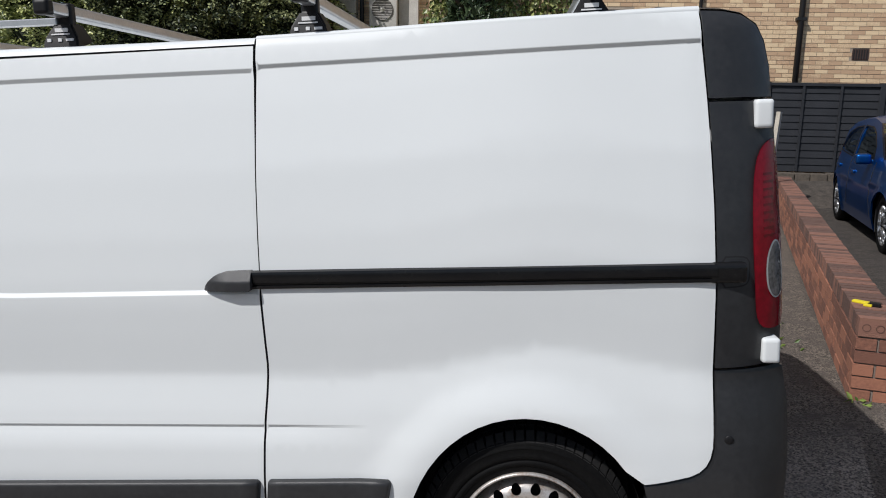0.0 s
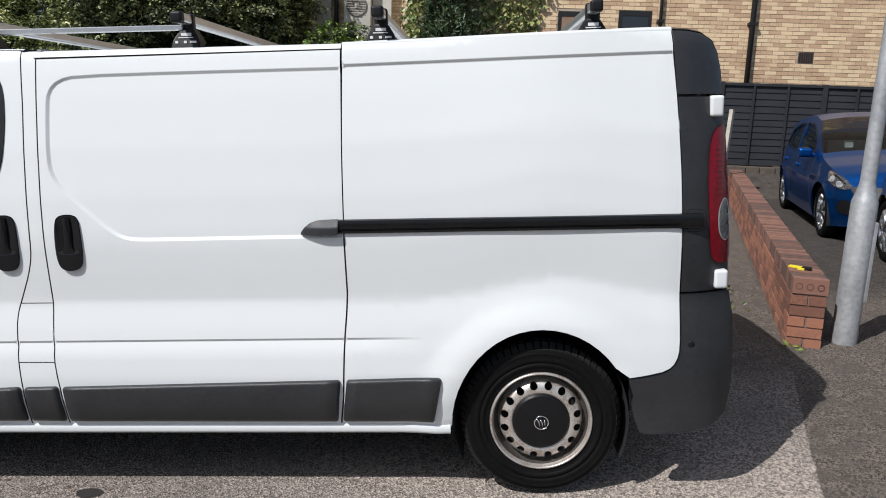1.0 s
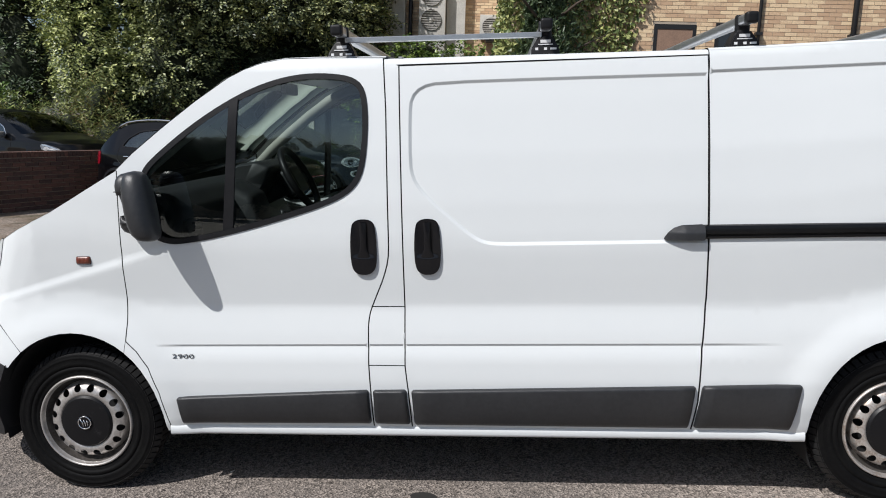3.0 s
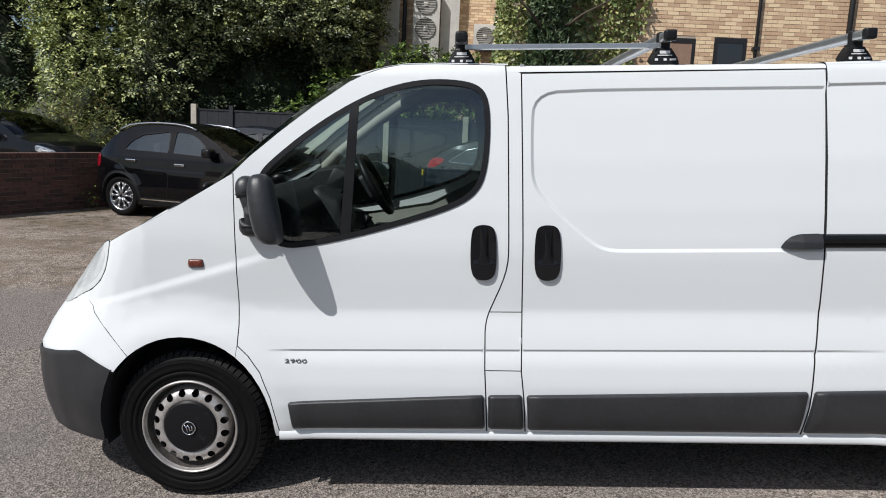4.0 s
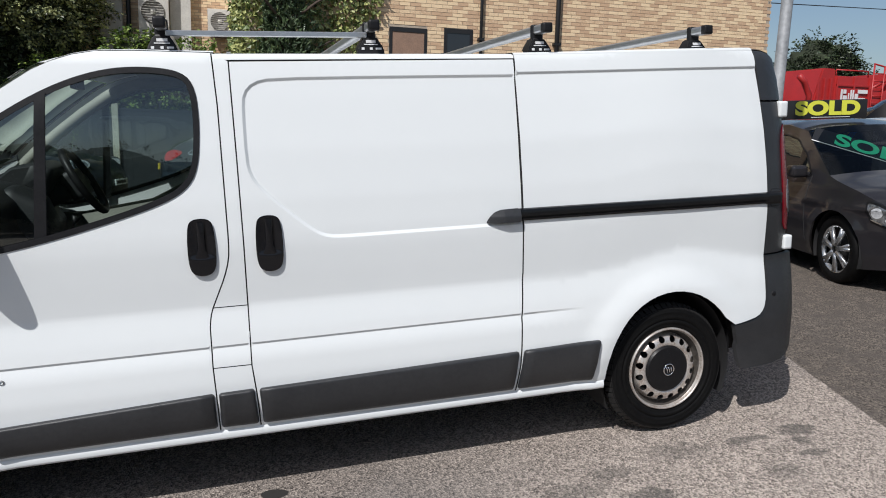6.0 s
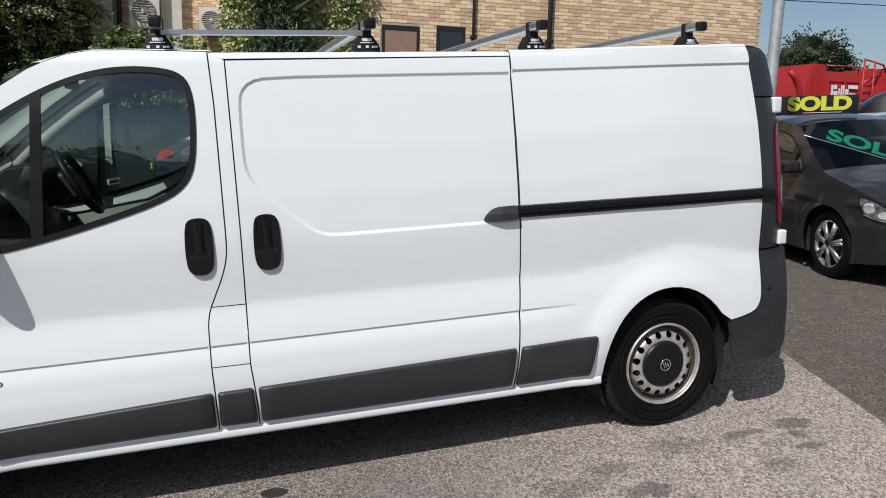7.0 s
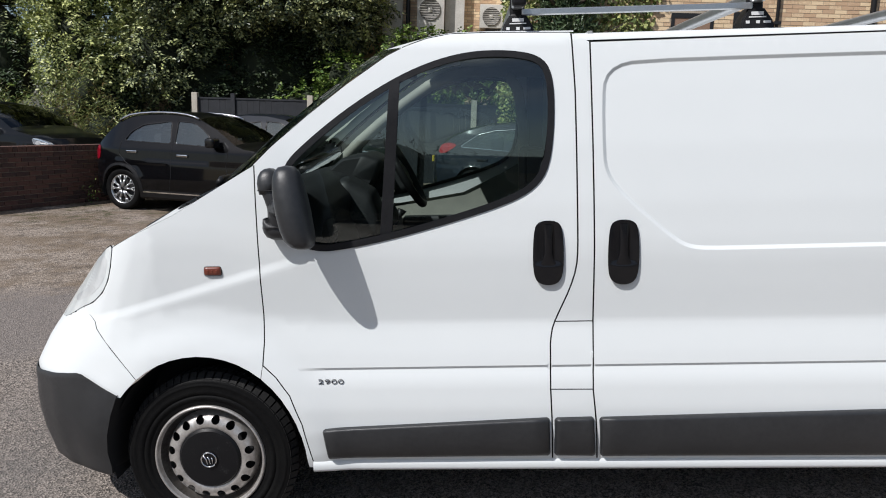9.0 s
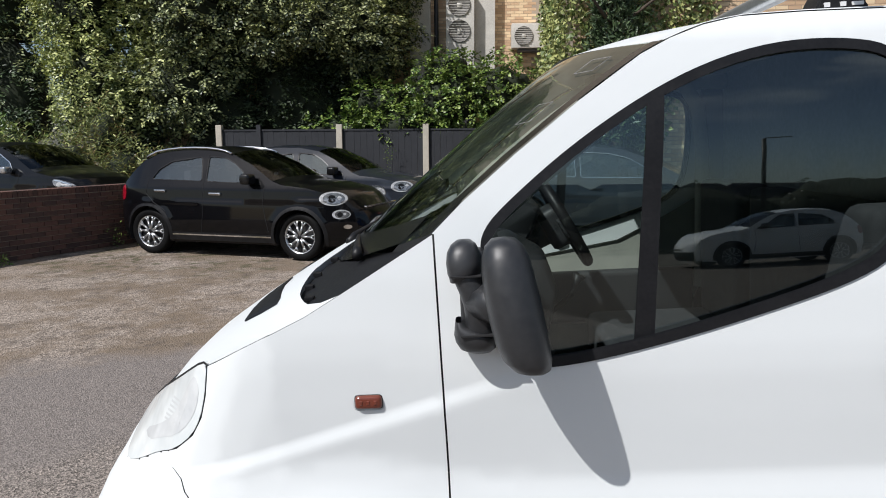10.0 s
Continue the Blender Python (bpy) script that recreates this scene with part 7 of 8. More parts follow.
    # under and inside
    part("underbody", box_bm(x0 + 0.25, -W + 0.28, 0.20, x1 - 0.25, W - 0.28, 0.32), GAP, c)
    part("cabin_floor", box_bm(xr - 0.1, -W + 0.14, 0.35, xf - 0.30, W - 0.14, belt - 0.22), DASH, c)
    for sx in (xr + 0.55, 0.35):
        for sy in (-0.36, 0.36):
            part("seat_back", box_bm(sx - 0.08, sy - 0.24, belt - 0.25, sx + 0.06, sy + 0.24, belt + 0.22, 0.05, 2), SEAT, c, sharp=50)
    part("rear_bench", box_bm(xr + 0.10, -W + 0.24, belt - 0.25, xr + 0.26, W - 0.24, belt + 0.27, 0.06, 2), SEAT, c, sharp=50)
    part("dashboard", box_bm(xf - 0.75, -W + 0.2, belt - 0.25, xf - 0.35, W - 0.2, belt - 0.02, 0.05, 2), DASH, c, sharp=50)
    # number plates
    px = x1 + 0.145
    part("number_plate", box_bm(px - 0.02, -0.26, spec["plate"] - 0.055, px + 0.012, 0.26, spec["plate"] + 0.055, 0.004), PLATE, c)
    part("plate_bar", box_bm(px + 0.012, -0.21, spec["plate"] - 0.028, px + 0.0135, 0.21, spec["plate"] + 0.028), FRAME_BLACK, c)
    px = x0 - 0.145
    part("number_plate", box_bm(px - 0.012, -0.26, 0.72, px + 0.02, 0.26, 0.83, 0.004), mat("plate_yellow", (0.6, 0.45, 0.05), 0.5), c)
    return c


def heading(rx, ry, fx, fy, z, wb, half):
    """The pose of a car whose near wheels (its right side) stand at these rear and front points."""
    a = math.atan2(fy - ry, fx - rx)
    mid = Vector(((rx + fx) / 2, (ry + fy) / 2, z))
    left = Vector((-math.sin(a), math.cos(a), 0))
    return Matrix.Translation(mid + left * half) @ Matrix.Rotation(a, 4, 'Z')


BLACK_CAR = car_paint("black_car_paint", (0.0020, 0.0021, 0.0028), (0.0030, 0.0031, 0.004), 0.55)
BLUE_CAR = mat("blue_car_paint", (0.002, 0.070, 0.27), 0.34, metal=0.85, coat=0.3, col2=(0.003, 0.085, 0.33), scale=2, fine=300, rvar=0.03, spec=0.3)
GREY_CAR = car_paint("grey_car_paint", (0.019, 0.018, 0.020), (0.025, 0.024, 0.027))
SLATE_CAR = car_paint("slate_car_paint", (0.018, 0.022, 0.030), (0.024, 0.028, 0.036))
WHITE_CAR = car_paint("white_car_paint", (0.75, 0.76, 0.76), (0.70, 0.71, 0.72))

SUV = dict(half=0.88, wb=2.57, R=0.345, x0=-1.97, x1=2.10, belt=1.04, paint=BLACK_CAR, clad=BLACK_PLASTIC, line=0.82, spokes=5, plate=0.56, trim=BLACK_GLOSS, trim_width=0.012, mirror_mat=BLACK_GLOSS,
           edge=[(-1.98, 0.62), (-1.97, 0.86), (-1.91, 1.02), (-1.78, 1.14), (-1.60, 1.31), (-1.45, 1.43), (-1.22, 1.525), (-0.80, 1.575), (-0.30, 1.570), (0.10, 1.51), (0.45, 1.36), (0.84, 1.13), (1.00, 1.075), (1.40, 1.035), (1.72, 0.965), (1.92, 0.86), (2.05, 0.70), (2.10, 0.50)],
           windows=[[(-1.24, 1.14), (-1.14, 1.28), (-0.94, 1.395), (-0.42, 1.465), (-0.34, 1.12)], [(-0.26, 1.12), (-0.29, 1.470), (0.0, 1.450), (0.18, 1.365), (0.34, 1.25), (0.37, 1.10)], [(0.43, 1.10), (0.43, 1.22), (0.68, 1.09)]],
           gaps=[[(-0.30, 1.50), (-0.30, 0.60), (-0.34, 0.36)], [(0.74, 1.06), (0.72, 0.80), (0.80, 0.40)], [(-1.30, 1.12), (-1.32, 0.92), (-1.18, 0.80), (-0.97, 0.68), (-0.86, 0.42)]],
           handles=[(-1.05, 0.965), (-0.08, 0.935)], handle=CHROME, mirror=(0.50, 1.15),
           lamps=[("headlamp", arc(1.79, 0.895, 0.185, 0.098, 0, 345, 23), CAR_LAMP, 0.012), ("fog_lamp", arc(1.90, 0.675, 0.115, 0.066, 0, 345, 23), CAR_LAMP, 0.010), ("low_lamp", arc(1.98, 0.50, 0.05, 0.03, 0, 345, 15), CHROME, 0.010),
                  ("tail_light", [(-1.965, 0.82), (-1.955, 0.97), (-1.88, 1.04), (-1.79, 1.03), (-1.79, 0.86), (-1.86, 0.80)], RED_LENS, 0.012)],
           skin=[("rear_bumper", (-1.98, 0.62), BLACK_PLASTIC), ("tailgate", (-1.91, 1.02), BLACK_CAR), ("rear_window", (-1.45, 1.43), DARK_GLASS), ("roof", (0.10, 1.51), BLACK_CAR), ("windscreen", (0.84, 1.13), CAR_SCREEN), ("bonnet", (1.92, 0.86), BLACK_CAR), ("front_grille", (2.10, 0.50), BLACK_CAR), ("front_bumper", None, BLACK_PLASTIC)])
HATCH = dict(half=0.86, wb=2.68, R=0.325, x0=-2.12, x1=2.10, belt=0.93, paint=BLUE_CAR, line=0.70, spokes=5, plate=0.50,
             edge=[(-2.10, 0.62), (-2.08, 0.86), (-1.98, 1.02), (-1.80, 1.16), (-1.55, 1.30), (-1.20, 1.40), (-0.70, 1.455), (-0.20, 1.46), (0.20, 1.41), (0.60, 1.26), (1.05, 1.02), (1.20, 0.965), (1.60, 0.89), (1.85, 0.80), (2.0, 0.70), (2.08, 0.58), (2.11, 0.44)],
             windows=[[(-1.62, 1.03), (-1.30, 1.25), (-1.0, 1.33), (-0.60, 1.36), (-0.55, 0.98)], [(-0.46, 0.98), (-0.50, 1.365), (-0.05, 1.35), (0.25, 1.28), (0.52, 1.14), (0.62, 0.98)]],
             gaps=[[(-0.50, 1.38), (-0.50, 0.60), (-0.60, 0.36)], [(0.80, 0.98), (0.78, 0.70), (0.80, 0.34)]],
             handles=[(-1.20, 0.82), (-0.22, 0.80)], mirror=(0.58, 1.0), mirror_size=0.82,
             lamps=[("headlamp", [(1.58, 0.82), (1.62, 0.86), (1.80, 0.825), (1.98, 0.75), (2.03, 0.68), (1.92, 0.655), (1.74, 0.69), (1.63, 0.74)], LAMP_GREY, 0.012), ("reflector", arc(1.72, 0.765, 0.052, 0.040, 0, 345, 15), CAR_LAMP, 0.016), ("reflector", arc(1.87, 0.715, 0.055, 0.036, 0, 345, 15), CAR_LAMP, 0.016), ("lamp_strip", [(1.60, 0.835), (1.64, 0.848), (1.80, 0.812), (1.97, 0.738), (1.965, 0.727), (1.79, 0.80)], CHROME, 0.016), ("fog_intake", [(1.82, 0.40), (1.86, 0.52), (2.02, 0.55), (2.06, 0.42), (2.0, 0.36)], BLACK_PLASTIC, 0.010),
                    ("tail_light", [(-2.08, 0.82), (-2.06, 0.97), (-1.90, 1.00), (-1.75, 0.94), (-1.9, 0.84)], RED_LENS, 0.012)],
             skin=[("rear_bumper", (-2.10, 0.62), BLUE_CAR), ("tailgate", (-1.98, 1.02), BLUE_CAR), ("rear_window", (-1.20, 1.40), DARK_GLASS), ("roof", (0.20, 1.41), BLUE_CAR), ("windscreen", (1.05, 1.02), CAR_SCREEN), ("bonnet", (2.0, 0.70), BLUE_CAR), ("grille", (2.11, 0.44), BLACK_PLASTIC), ("front_bumper", None, BLUE_CAR)])


def variant(base, paint, old, **more):
    s = dict(base)
    s["paint"] = paint
    s["skin"] = [(a, b, paint if mt is old else mt) for a, b, mt in base["skin"]]
    s.update(more)
    return s


black_suv = build_car("parked_car", "glossy black compact crossover car with alloy wheels, parked on gravel", heading(-4.74, 9.35, -2.25, 8.65, -0.10, 2.57, 0.84), SUV)
tagged(black_suv, group="parked cars")
# roof rails
for s in (1, -1):
    part("roof_rail", tube_bm([(x, s * y, z) for x, y, z in ((-1.44, 0.63, 1.45), (-1.36, 0.627, 1.50), (-1.24, 0.622, 1.547), (-1.05, 0.617, 1.578), (-0.82, 0.612, 1.598), (-0.58, 0.61, 1.604), (-0.34, 0.614, 1.598), (-0.14, 0.62, 1.578), (0.0, 0.63, 1.55), (0.09, 0.64, 1.515))], 0.018, 6), CHROME, black_suv, "satin silver roof rail", smooth=True)
for s in (1, -1):
    part("bumper_bar", tube_bm([(2.10, s * -0.64, 0.40), (2.15, s * -0.55, 0.42), (2.22, s * -0.38, 0.55), (2.245, s * -0.28, 0.60)], 0.022, 8), ALU, black_suv, "satin silver bumper bar", smooth=True)
part("skid_plate", box_bm(2.12, -0.5, 0.34, 2.27, 0.5, 0.39, 0.02, 2), BLACK_PLASTIC, black_suv, sharp=50)
for dy, w_, h_ in ((-0.34, 0.05, 0.012), (0.0, 0.10, 0.016), (0.34, 0.05, 0.012)):
    part("grille_bar", box_bm(2.16, dy - 0.2, 0.765, 2.20, dy + 0.2, 0.785, 0.006), CHROME, black_suv)
for dy in (-0.46, -0.40):
    part("permit_sticker", box_bm(0.68, dy, 1.20, 0.683, dy + 0.05, 1.235), LABEL_WHITE, black_suv, "small pale permit sticker")
slate = variant(SUV, SLATE_CAR, BLACK_CAR, clad=BLACK_PLASTIC, handle=SLATE_CAR)
tagged(build_car("parked_car", "dark slate crossover car beside the black one", heading(-4.1, 12.15, -1.55, 11.45, -0.10, 2.57, 0.84), slate), group="parked cars")
dark_hatch = variant(HATCH, SLATE_CAR, BLUE_CAR, trim=CHROME, trim_width=0.008, lamps=[q for q in HATCH["lamps"] if q[0] != "tail_light"] + [("tail_light", [(-2.06, 0.90), (-2.03, 1.03), (-1.90, 1.10), (-1.68, 1.07), (-1.80, 0.97), (-1.93, 0.90)], RED_BRIGHT, 0.012)])
tagged(build_car("parked_car", "dark hatchback with red tail lights in front of the yard fence", heading(1.05, 10.55, 3.68, 9.95, ground_z(2.3), 2.68, 0.82), dark_hatch), group="parked cars")
tagged(build_car("parked_car", "black hatchback with bright window trim behind the dark brick wall", heading(-10.0, 11.95, -7.45, 11.12, 0.10, 2.68, 0.82), variant(HATCH, BLACK_CAR, BLUE_CAR, trim=CHROME, trim_width=0.012, mirror_mat=ALLOY)), group="parked cars")


def on_slope(m, x):
    """Leans a pose with the slope of the ground at x."""
    return Matrix.Translation(m.translation) @ Matrix.Rotation(radians(-3.0), 4, 'Y') @ Matrix.Translation(-m.translation) @ m


blue = build_car("parked_car", "bright blue hatchback parked beside the low brick wall", on_slope(heading(8.10, 9.03, 7.48, 6.35, ground_z(8.5) - 0.01, 2.68, 0.82), 8.7), HATCH)
tagged(blue, group="parked cars")
part("permit_disc", box_bm(0.86, -0.50, 1.085, 0.868, -0.40, 1.165, 0.02, 3), LABEL_WHITE, blue, "small white permit disc")
POLO = variant(HATCH, GREY_CAR, BLUE_CAR, half=0.84, wb=2.47, x0=-1.98, x1=1.98, spokes=7,
               edge=[(-1.97, 0.60), (-1.97, 0.86), (-1.90, 1.05), (-1.78, 1.22), (-1.62, 1.38), (-1.30, 1.44), (-0.70, 1.47), (-0.10, 1.468), (0.34, 1.41), (0.66, 1.235), (1.02, 1.00), (1.14, 0.965), (1.48, 0.895), (1.74, 0.81), (1.89, 0.71), (1.96, 0.58), (1.98, 0.44)],
               windows=[[(-1.45, 1.05), (-1.30, 1.28), (-1.0, 1.34), (-0.60, 1.36), (-0.55, 0.98)], [(-0.46, 0.98), (-0.50, 1.365), (-0.05, 1.36), (0.26, 1.31), (0.52, 1.17), (0.72, 0.98)]],
               handles=[(-1.15, 0.84), (-0.22, 0.82)], mirror=(0.62, 1.01),
               gaps=[[(-0.50, 1.38), (-0.50, 0.60), (-0.58, 0.36)], [(0.74, 0.98), (0.72, 0.70), (0.74, 0.34)]],
               lamps=[("headlamp", [(1.62, 0.79), (1.64, 0.805), (1.76, 0.775), (1.90, 0.705), (1.955, 0.64), (1.95, 0.60), (1.80, 0.625), (1.70, 0.655), (1.66, 0.70)], LAMP_GREY, 0.012), ("reflector", arc(1.725, 0.722, 0.050, 0.046, 0, 345, 15), CAR_LAMP, 0.016), ("reflector", arc(1.86, 0.668, 0.060, 0.034, 0, 345, 15), CAR_LAMP, 0.016), ("lamp_edge", [(1.665, 0.665), (1.70, 0.648), (1.80, 0.62), (1.95, 0.597), (1.95, 0.606), (1.80, 0.63), (1.70, 0.66)], CHROME, 0.016), ("headlamp_rim", [(1.595, 0.795), (1.635, 0.825), (1.78, 0.79), (1.92, 0.71), (1.97, 0.64), (1.96, 0.58), (1.79, 0.607), (1.685, 0.64), (1.64, 0.69)], BLACK_PLASTIC, 0.008),
                      ("tail_light", [(-1.95, 0.82), (-1.93, 1.02), (-1.80, 1.06), (-1.72, 0.96), (-1.8, 0.84)], RED_LENS, 0.012)],
               skin=[("rear_bumper", (-1.97, 0.60), GREY_CAR), ("tailgate", (-1.90, 1.05), GREY_CAR), ("rear_window", (-1.62, 1.38), DARK_GLASS), ("roof", (0.34, 1.41), GREY_CAR), ("windscreen", (1.02, 1.00), CAR_SCREEN), ("bonnet", (1.89, 0.71), GREY_CAR), ("grille", (1.97, 0.52), BLACK_PLASTIC), ("front_bumper", None, GREY_CAR)])
PM = on_slope(heading(7.45, 4.83, 6.88, 2.43, ground_z(7.9), 2.47, 0.80), 7.9)
polo = build_car("parked_car", "dark grey small hatchback with a sold banner in its windscreen", PM, POLO)
tagged(polo, group="parked cars")

# sold board on the roof, sold banner in the windscreen
YELLOW = mat("sign_yellow", (0.62, 0.62, 0.06), 0.5)
GREEN = mat("sign_green", (0.05, 0.62, 0.34), 0.5)
SIGN_BLACK = mat("sign_black", (0.014, 0.014, 0.015), 0.4)
sg = thing("sold_sign", "black sign with yellow SOLD letters on the grey car's roof", "sign", PM)
part("board", box_bm(0.02, -0.74, 1.525, 0.07, 0.17, 1.725, 0.01, 2), SIGN_BLACK, sg, sharp=50)
text_part("letters", "SOLD", 0.195, YELLOW, sg, pose(0.074, -0.27, 1.632, 90, 0, 90), 0.001, "yellow SOLD letters", 1.45, 0.010)
part("underline", box_bm(0.068, -0.45, 1.540, 0.074, -0.02, 1.545), LABEL_WHITE, sg)
bn = thing("sold_banner", "green SOLD letters on a dark strip in the windscreen", "banner", PM)
M_B = pose(0.715, -0.12, 1.185, 34, 0, 90)
text_part("letters", "SOLD", 0.30, GREEN, bn, M_B @ pose(0.02, 0.0, 0.012, 0, 0, -34), 0.001, "green SOLD letters", 1.1, 0.010)
o = part("strip", box_bm(-0.62, -0.13, 0.0, 0.62, 0.13, 0.005), SIGN_BLACK, bn)
o.matrix_basis = M_B @ pose(0.02, 0.0, 0.0, 0, 0, -34)
o = part("edge_line", box_bm(-0.62, -0.135, 0.006, 0.62, -0.122, 0.009), LABEL_WHITE, bn)
o.matrix_basis = M_B @ pose(0.02, 0.0, 0.0, 0, 0, -34)

# ---- beyond the brick wall on the right: lorry, cars, trees ----
RED_TRUCK = mat("lorry_red", (0.42, 0.022, 0.022), 0.42, col2=(0.32, 0.02, 0.02), scale=2, fine=30)
lorry = thing("refuse_lorry", "red refuse lorry with rails, ladder and white side markings", "lorry")
TY, TX = 24.0, 26.0


def lorry_box(name, x0, x1, z0, z1, bevel=0.05, y0=0.0, y1=2.5, material=None):
    return part(name, box_bm(TX + x0, TY + y0, z0, TX + x1, TY + y1, z1, bevel, 2), material or RED_TRUCK, lorry, sharp=50)


def lorry_bar(name, points, r=0.05):
    return part(name, tube_bm([(TX + x, TY + y, z) for x, y, z in points], r, 6), RED_TRUCK, lorry, smooth=True)


body = lorry_box("body", 1.7, 3.7, 1.6, 4.45)
lorry_box("body", 5.0, 14.0, 1.6, 4.72, 0.08)
lorry_box("link_frame", 3.6, 5.1, 1.6, 3.9)
bm = box_bm(TX + 0.45, TY + 0.05, 1.4, TX + 1.75, TY + 2.45, 4.75)
for v in bm.verts:
    if v.co.z > 3 and v.co.x < TX + 1:
        v.co.x += 0.55
    if v.co.z < 2 and v.co.x < TX + 1:
        v.co.x -= 0.35
bmesh.ops.bevel(bm, geom=list(bm.edges), offset=0.06, segments=2, affect='EDGES')
part("tailgate", bm, RED_TRUCK, lorry, sharp=50)
lorry_bar("lift_arm", [(-0.25, -0.05, 2.2), (0.25, -0.05, 2.9), (0.30, -0.05, 3.5), (-0.05, -0.05, 4.1), (-0.35, -0.05, 4.35)], 0.13)
lorry_bar("lift_arm", [(-0.25, 2.4, 2.2), (0.25, 2.4, 2.9), (0.30, 2.4, 3.5), (-0.05, 2.4, 4.1), (-0.35, 2.4, 4.35)], 0.13)
for k in range(3):
    lorry_box("rib", 0.75 + 0.33 * k, 0.83 + 0.33 * k, 1.7, 4.3, 0.01, -0.04, 0.03)
for z in (1.9, 2.6, 3.3, 4.0):
    lorry_box("rib", 1.75, 3.65, z, z + 0.09, 0.01, -0.05, 0.0)
for x in (1.75, 2.7, 3.58):
    lorry_box("rib", x, x + 0.09, 1.65, 4.42, 0.01, -0.06, 0.0)
for k in range(7):
    lorry_box("rib", 5.1 + 1.25 * k, 5.2 + 1.25 * k, 1.7, 4.68, 0.01, -0.05, 0.0)
lorry_bar("guard_rail", [(1.8, 0.1, 4.45), (1.8, 0.1, 4.72), (3.6, 0.1, 4.72), (3.6, 0.1, 4.45)], 0.035)
for x in (3.75, 4.35):
    lorry_bar("ladder_post", [(x, -0.06, 1.7), (x, -0.06, 4.95)], 0.04)
for k in range(9):
    lorry_bar("rung", [(3.75, -0.06, 2.0 + 0.33 * k), (4.35, -0.06, 2.0 + 0.33 * k)], 0.025)
lorry_bar("guard_rail", [(3.75, -0.06, 4.95), (4.1, 0.3, 5.1), (4.35, -0.06, 4.95)], 0.04)
lorry_bar("guard_rail", [(4.35, -0.06, 4.95), (4.9, -0.02, 4.85), (5.2, 0.0, 4.4)], 0.045)
lorry_bar("ram", [(3.8, 0.2, 3.9), (5.0, 0.2, 4.5)], 0.07)
for a, b, z0, z1 in ((2.00, 2.10, 3.42, 3.86), (2.14, 2.36, 3.42, 3.60), (2.14, 2.30, 3.68, 3.86), (2.42, 2.48, 3.42, 3.72), (2.54, 2.62, 3.42, 3.86), (2.66, 2.74, 3.42, 3.86), (2.80, 2.98, 3.42, 3.70), (3.02, 3.40, 3.42, 3.52), (2.0, 3.2, 3.22, 3.27), (2.95, 3.5, 3.72, 3.88),
                     (6.35, 6.50, 3.95, 4.45), (6.55, 6.80, 3.95, 4.12), (6.55, 6.75, 4.25, 4.45), (6.88, 6.96, 3.95, 4.3), (7.04, 7.14, 3.95, 4.45), (7.22, 7.32, 3.95, 4.45), (7.40, 7.62, 3.95, 4.28), (7.70, 8.4, 3.97, 4.1)):
    part("marking", box_bm(TX + a, TY - 0.075, z0, TX + b, TY - 0.06, z1), LABEL_WHITE, lorry)
v, f = lathe([(0.0, -0.02), (0.26, -0.02), (0.26, 0.0)], 20)
o = link_mesh("marking", v, f, LABEL_WHITE, lorry)
o.location = (TX + 5.55, TY - 0.055, 4.05)
part("chassis", box_bm(TX + 1, TY + 0.3, 0.9, TX + 16, TY + 2.2, 1.6), GAP, lorry)
part("cab", box_bm(TX + 14.1, TY, 1.0, TX + 16.3, TY + 2.5, 3.9, 0.15, 3), RED_TRUCK, lorry, sharp=50)
for x in (TX + 3, TX + 4.4, TX + 14.6):
    v, f = lathe([(0.3, 0.0), (0.5, -0.02), (0.5, 0.35), (0.2, 0.35)], 24)
    o = link_mesh("wheel", v, f, RUBBER, lorry)
    o.location = (x, TY + 0.1, ground_z(x) + 0.5)
tagged(build_car("parked_car", "tall black sport utility car behind the grey hatchback", Matrix.Translation((13.5, 6.0, ground_z(13.5) - 0.02)) @ Matrix.Rotation(radians(-46), 4, 'Z') @ Matrix.Diagonal((1.12, 1.08, 1.2, 1)), variant(SUV, BLACK_CAR, BLACK_CAR)), group="parked cars")
tagged(build_car("parked_car", "silver car in the next bay", Matrix.Translation((10.9, 5.0, ground_z(10.9) - 0.02)) @ Matrix.Rotation(radians(-102), 4, 'Z'), variant(HATCH, car_paint("silver_car_paint", (0.45, 0.47, 0.48), (0.40, 0.42, 0.43)), BLUE_CAR)), group="parked cars")
tree("far_tree", "round leafy tree beyond the lorry", 40.6, 38.5, 6.5, [(40.5, 38.5, 6.0, 2.9, 2.2, 2.4), (38.6, 38.6, 4.9, 2.0, 1.6, 1.8), (42.6, 38.6, 5.0, 1.9, 1.6, 1.8)], 22000, 0.24, LEAF_FAR_OR_SHADE, 31, 0.3, inner=0.86)
for k, (x, y, h) in enumerate(((34, 44, 3.4), (50, 42, 3.8), (60, 40, 4.2))):
    tree("far_tree", "low leafy trees along the far edge", x, y, h, [(x, y, h * 0.6, 3.2, 2.0, h * 0.5), (x + 3, y + 1, h * 0.55, 2.8, 2.0, h * 0.45)], 3500, 0.28, LEAF_FAR_OR_SHADE, 40 + k, 0.2)
fl = thing("street_lamp", "slender dark street lamp beyond the lorry", "street lamp")
part("column", tube_bm([(52, 42, 0), (52, 42, 9.0)], 0.09, 8), FRAME_BLACK, fl, smooth=True)
part("lantern", box_bm(51.9, 41.8, 9.0, 52.9, 42.2, 9.15, 0.04), FRAME_BLACK, fl)
cable = thing("overhead_cable", "thin dark overhead cable from the building corner", "cable")
part("cable", tube_bm([(13.8, FY, 4.75), (20, 14, 5.3), (30, 18, 6.6)], 0.012, 5), FRAME_BLACK, cable)

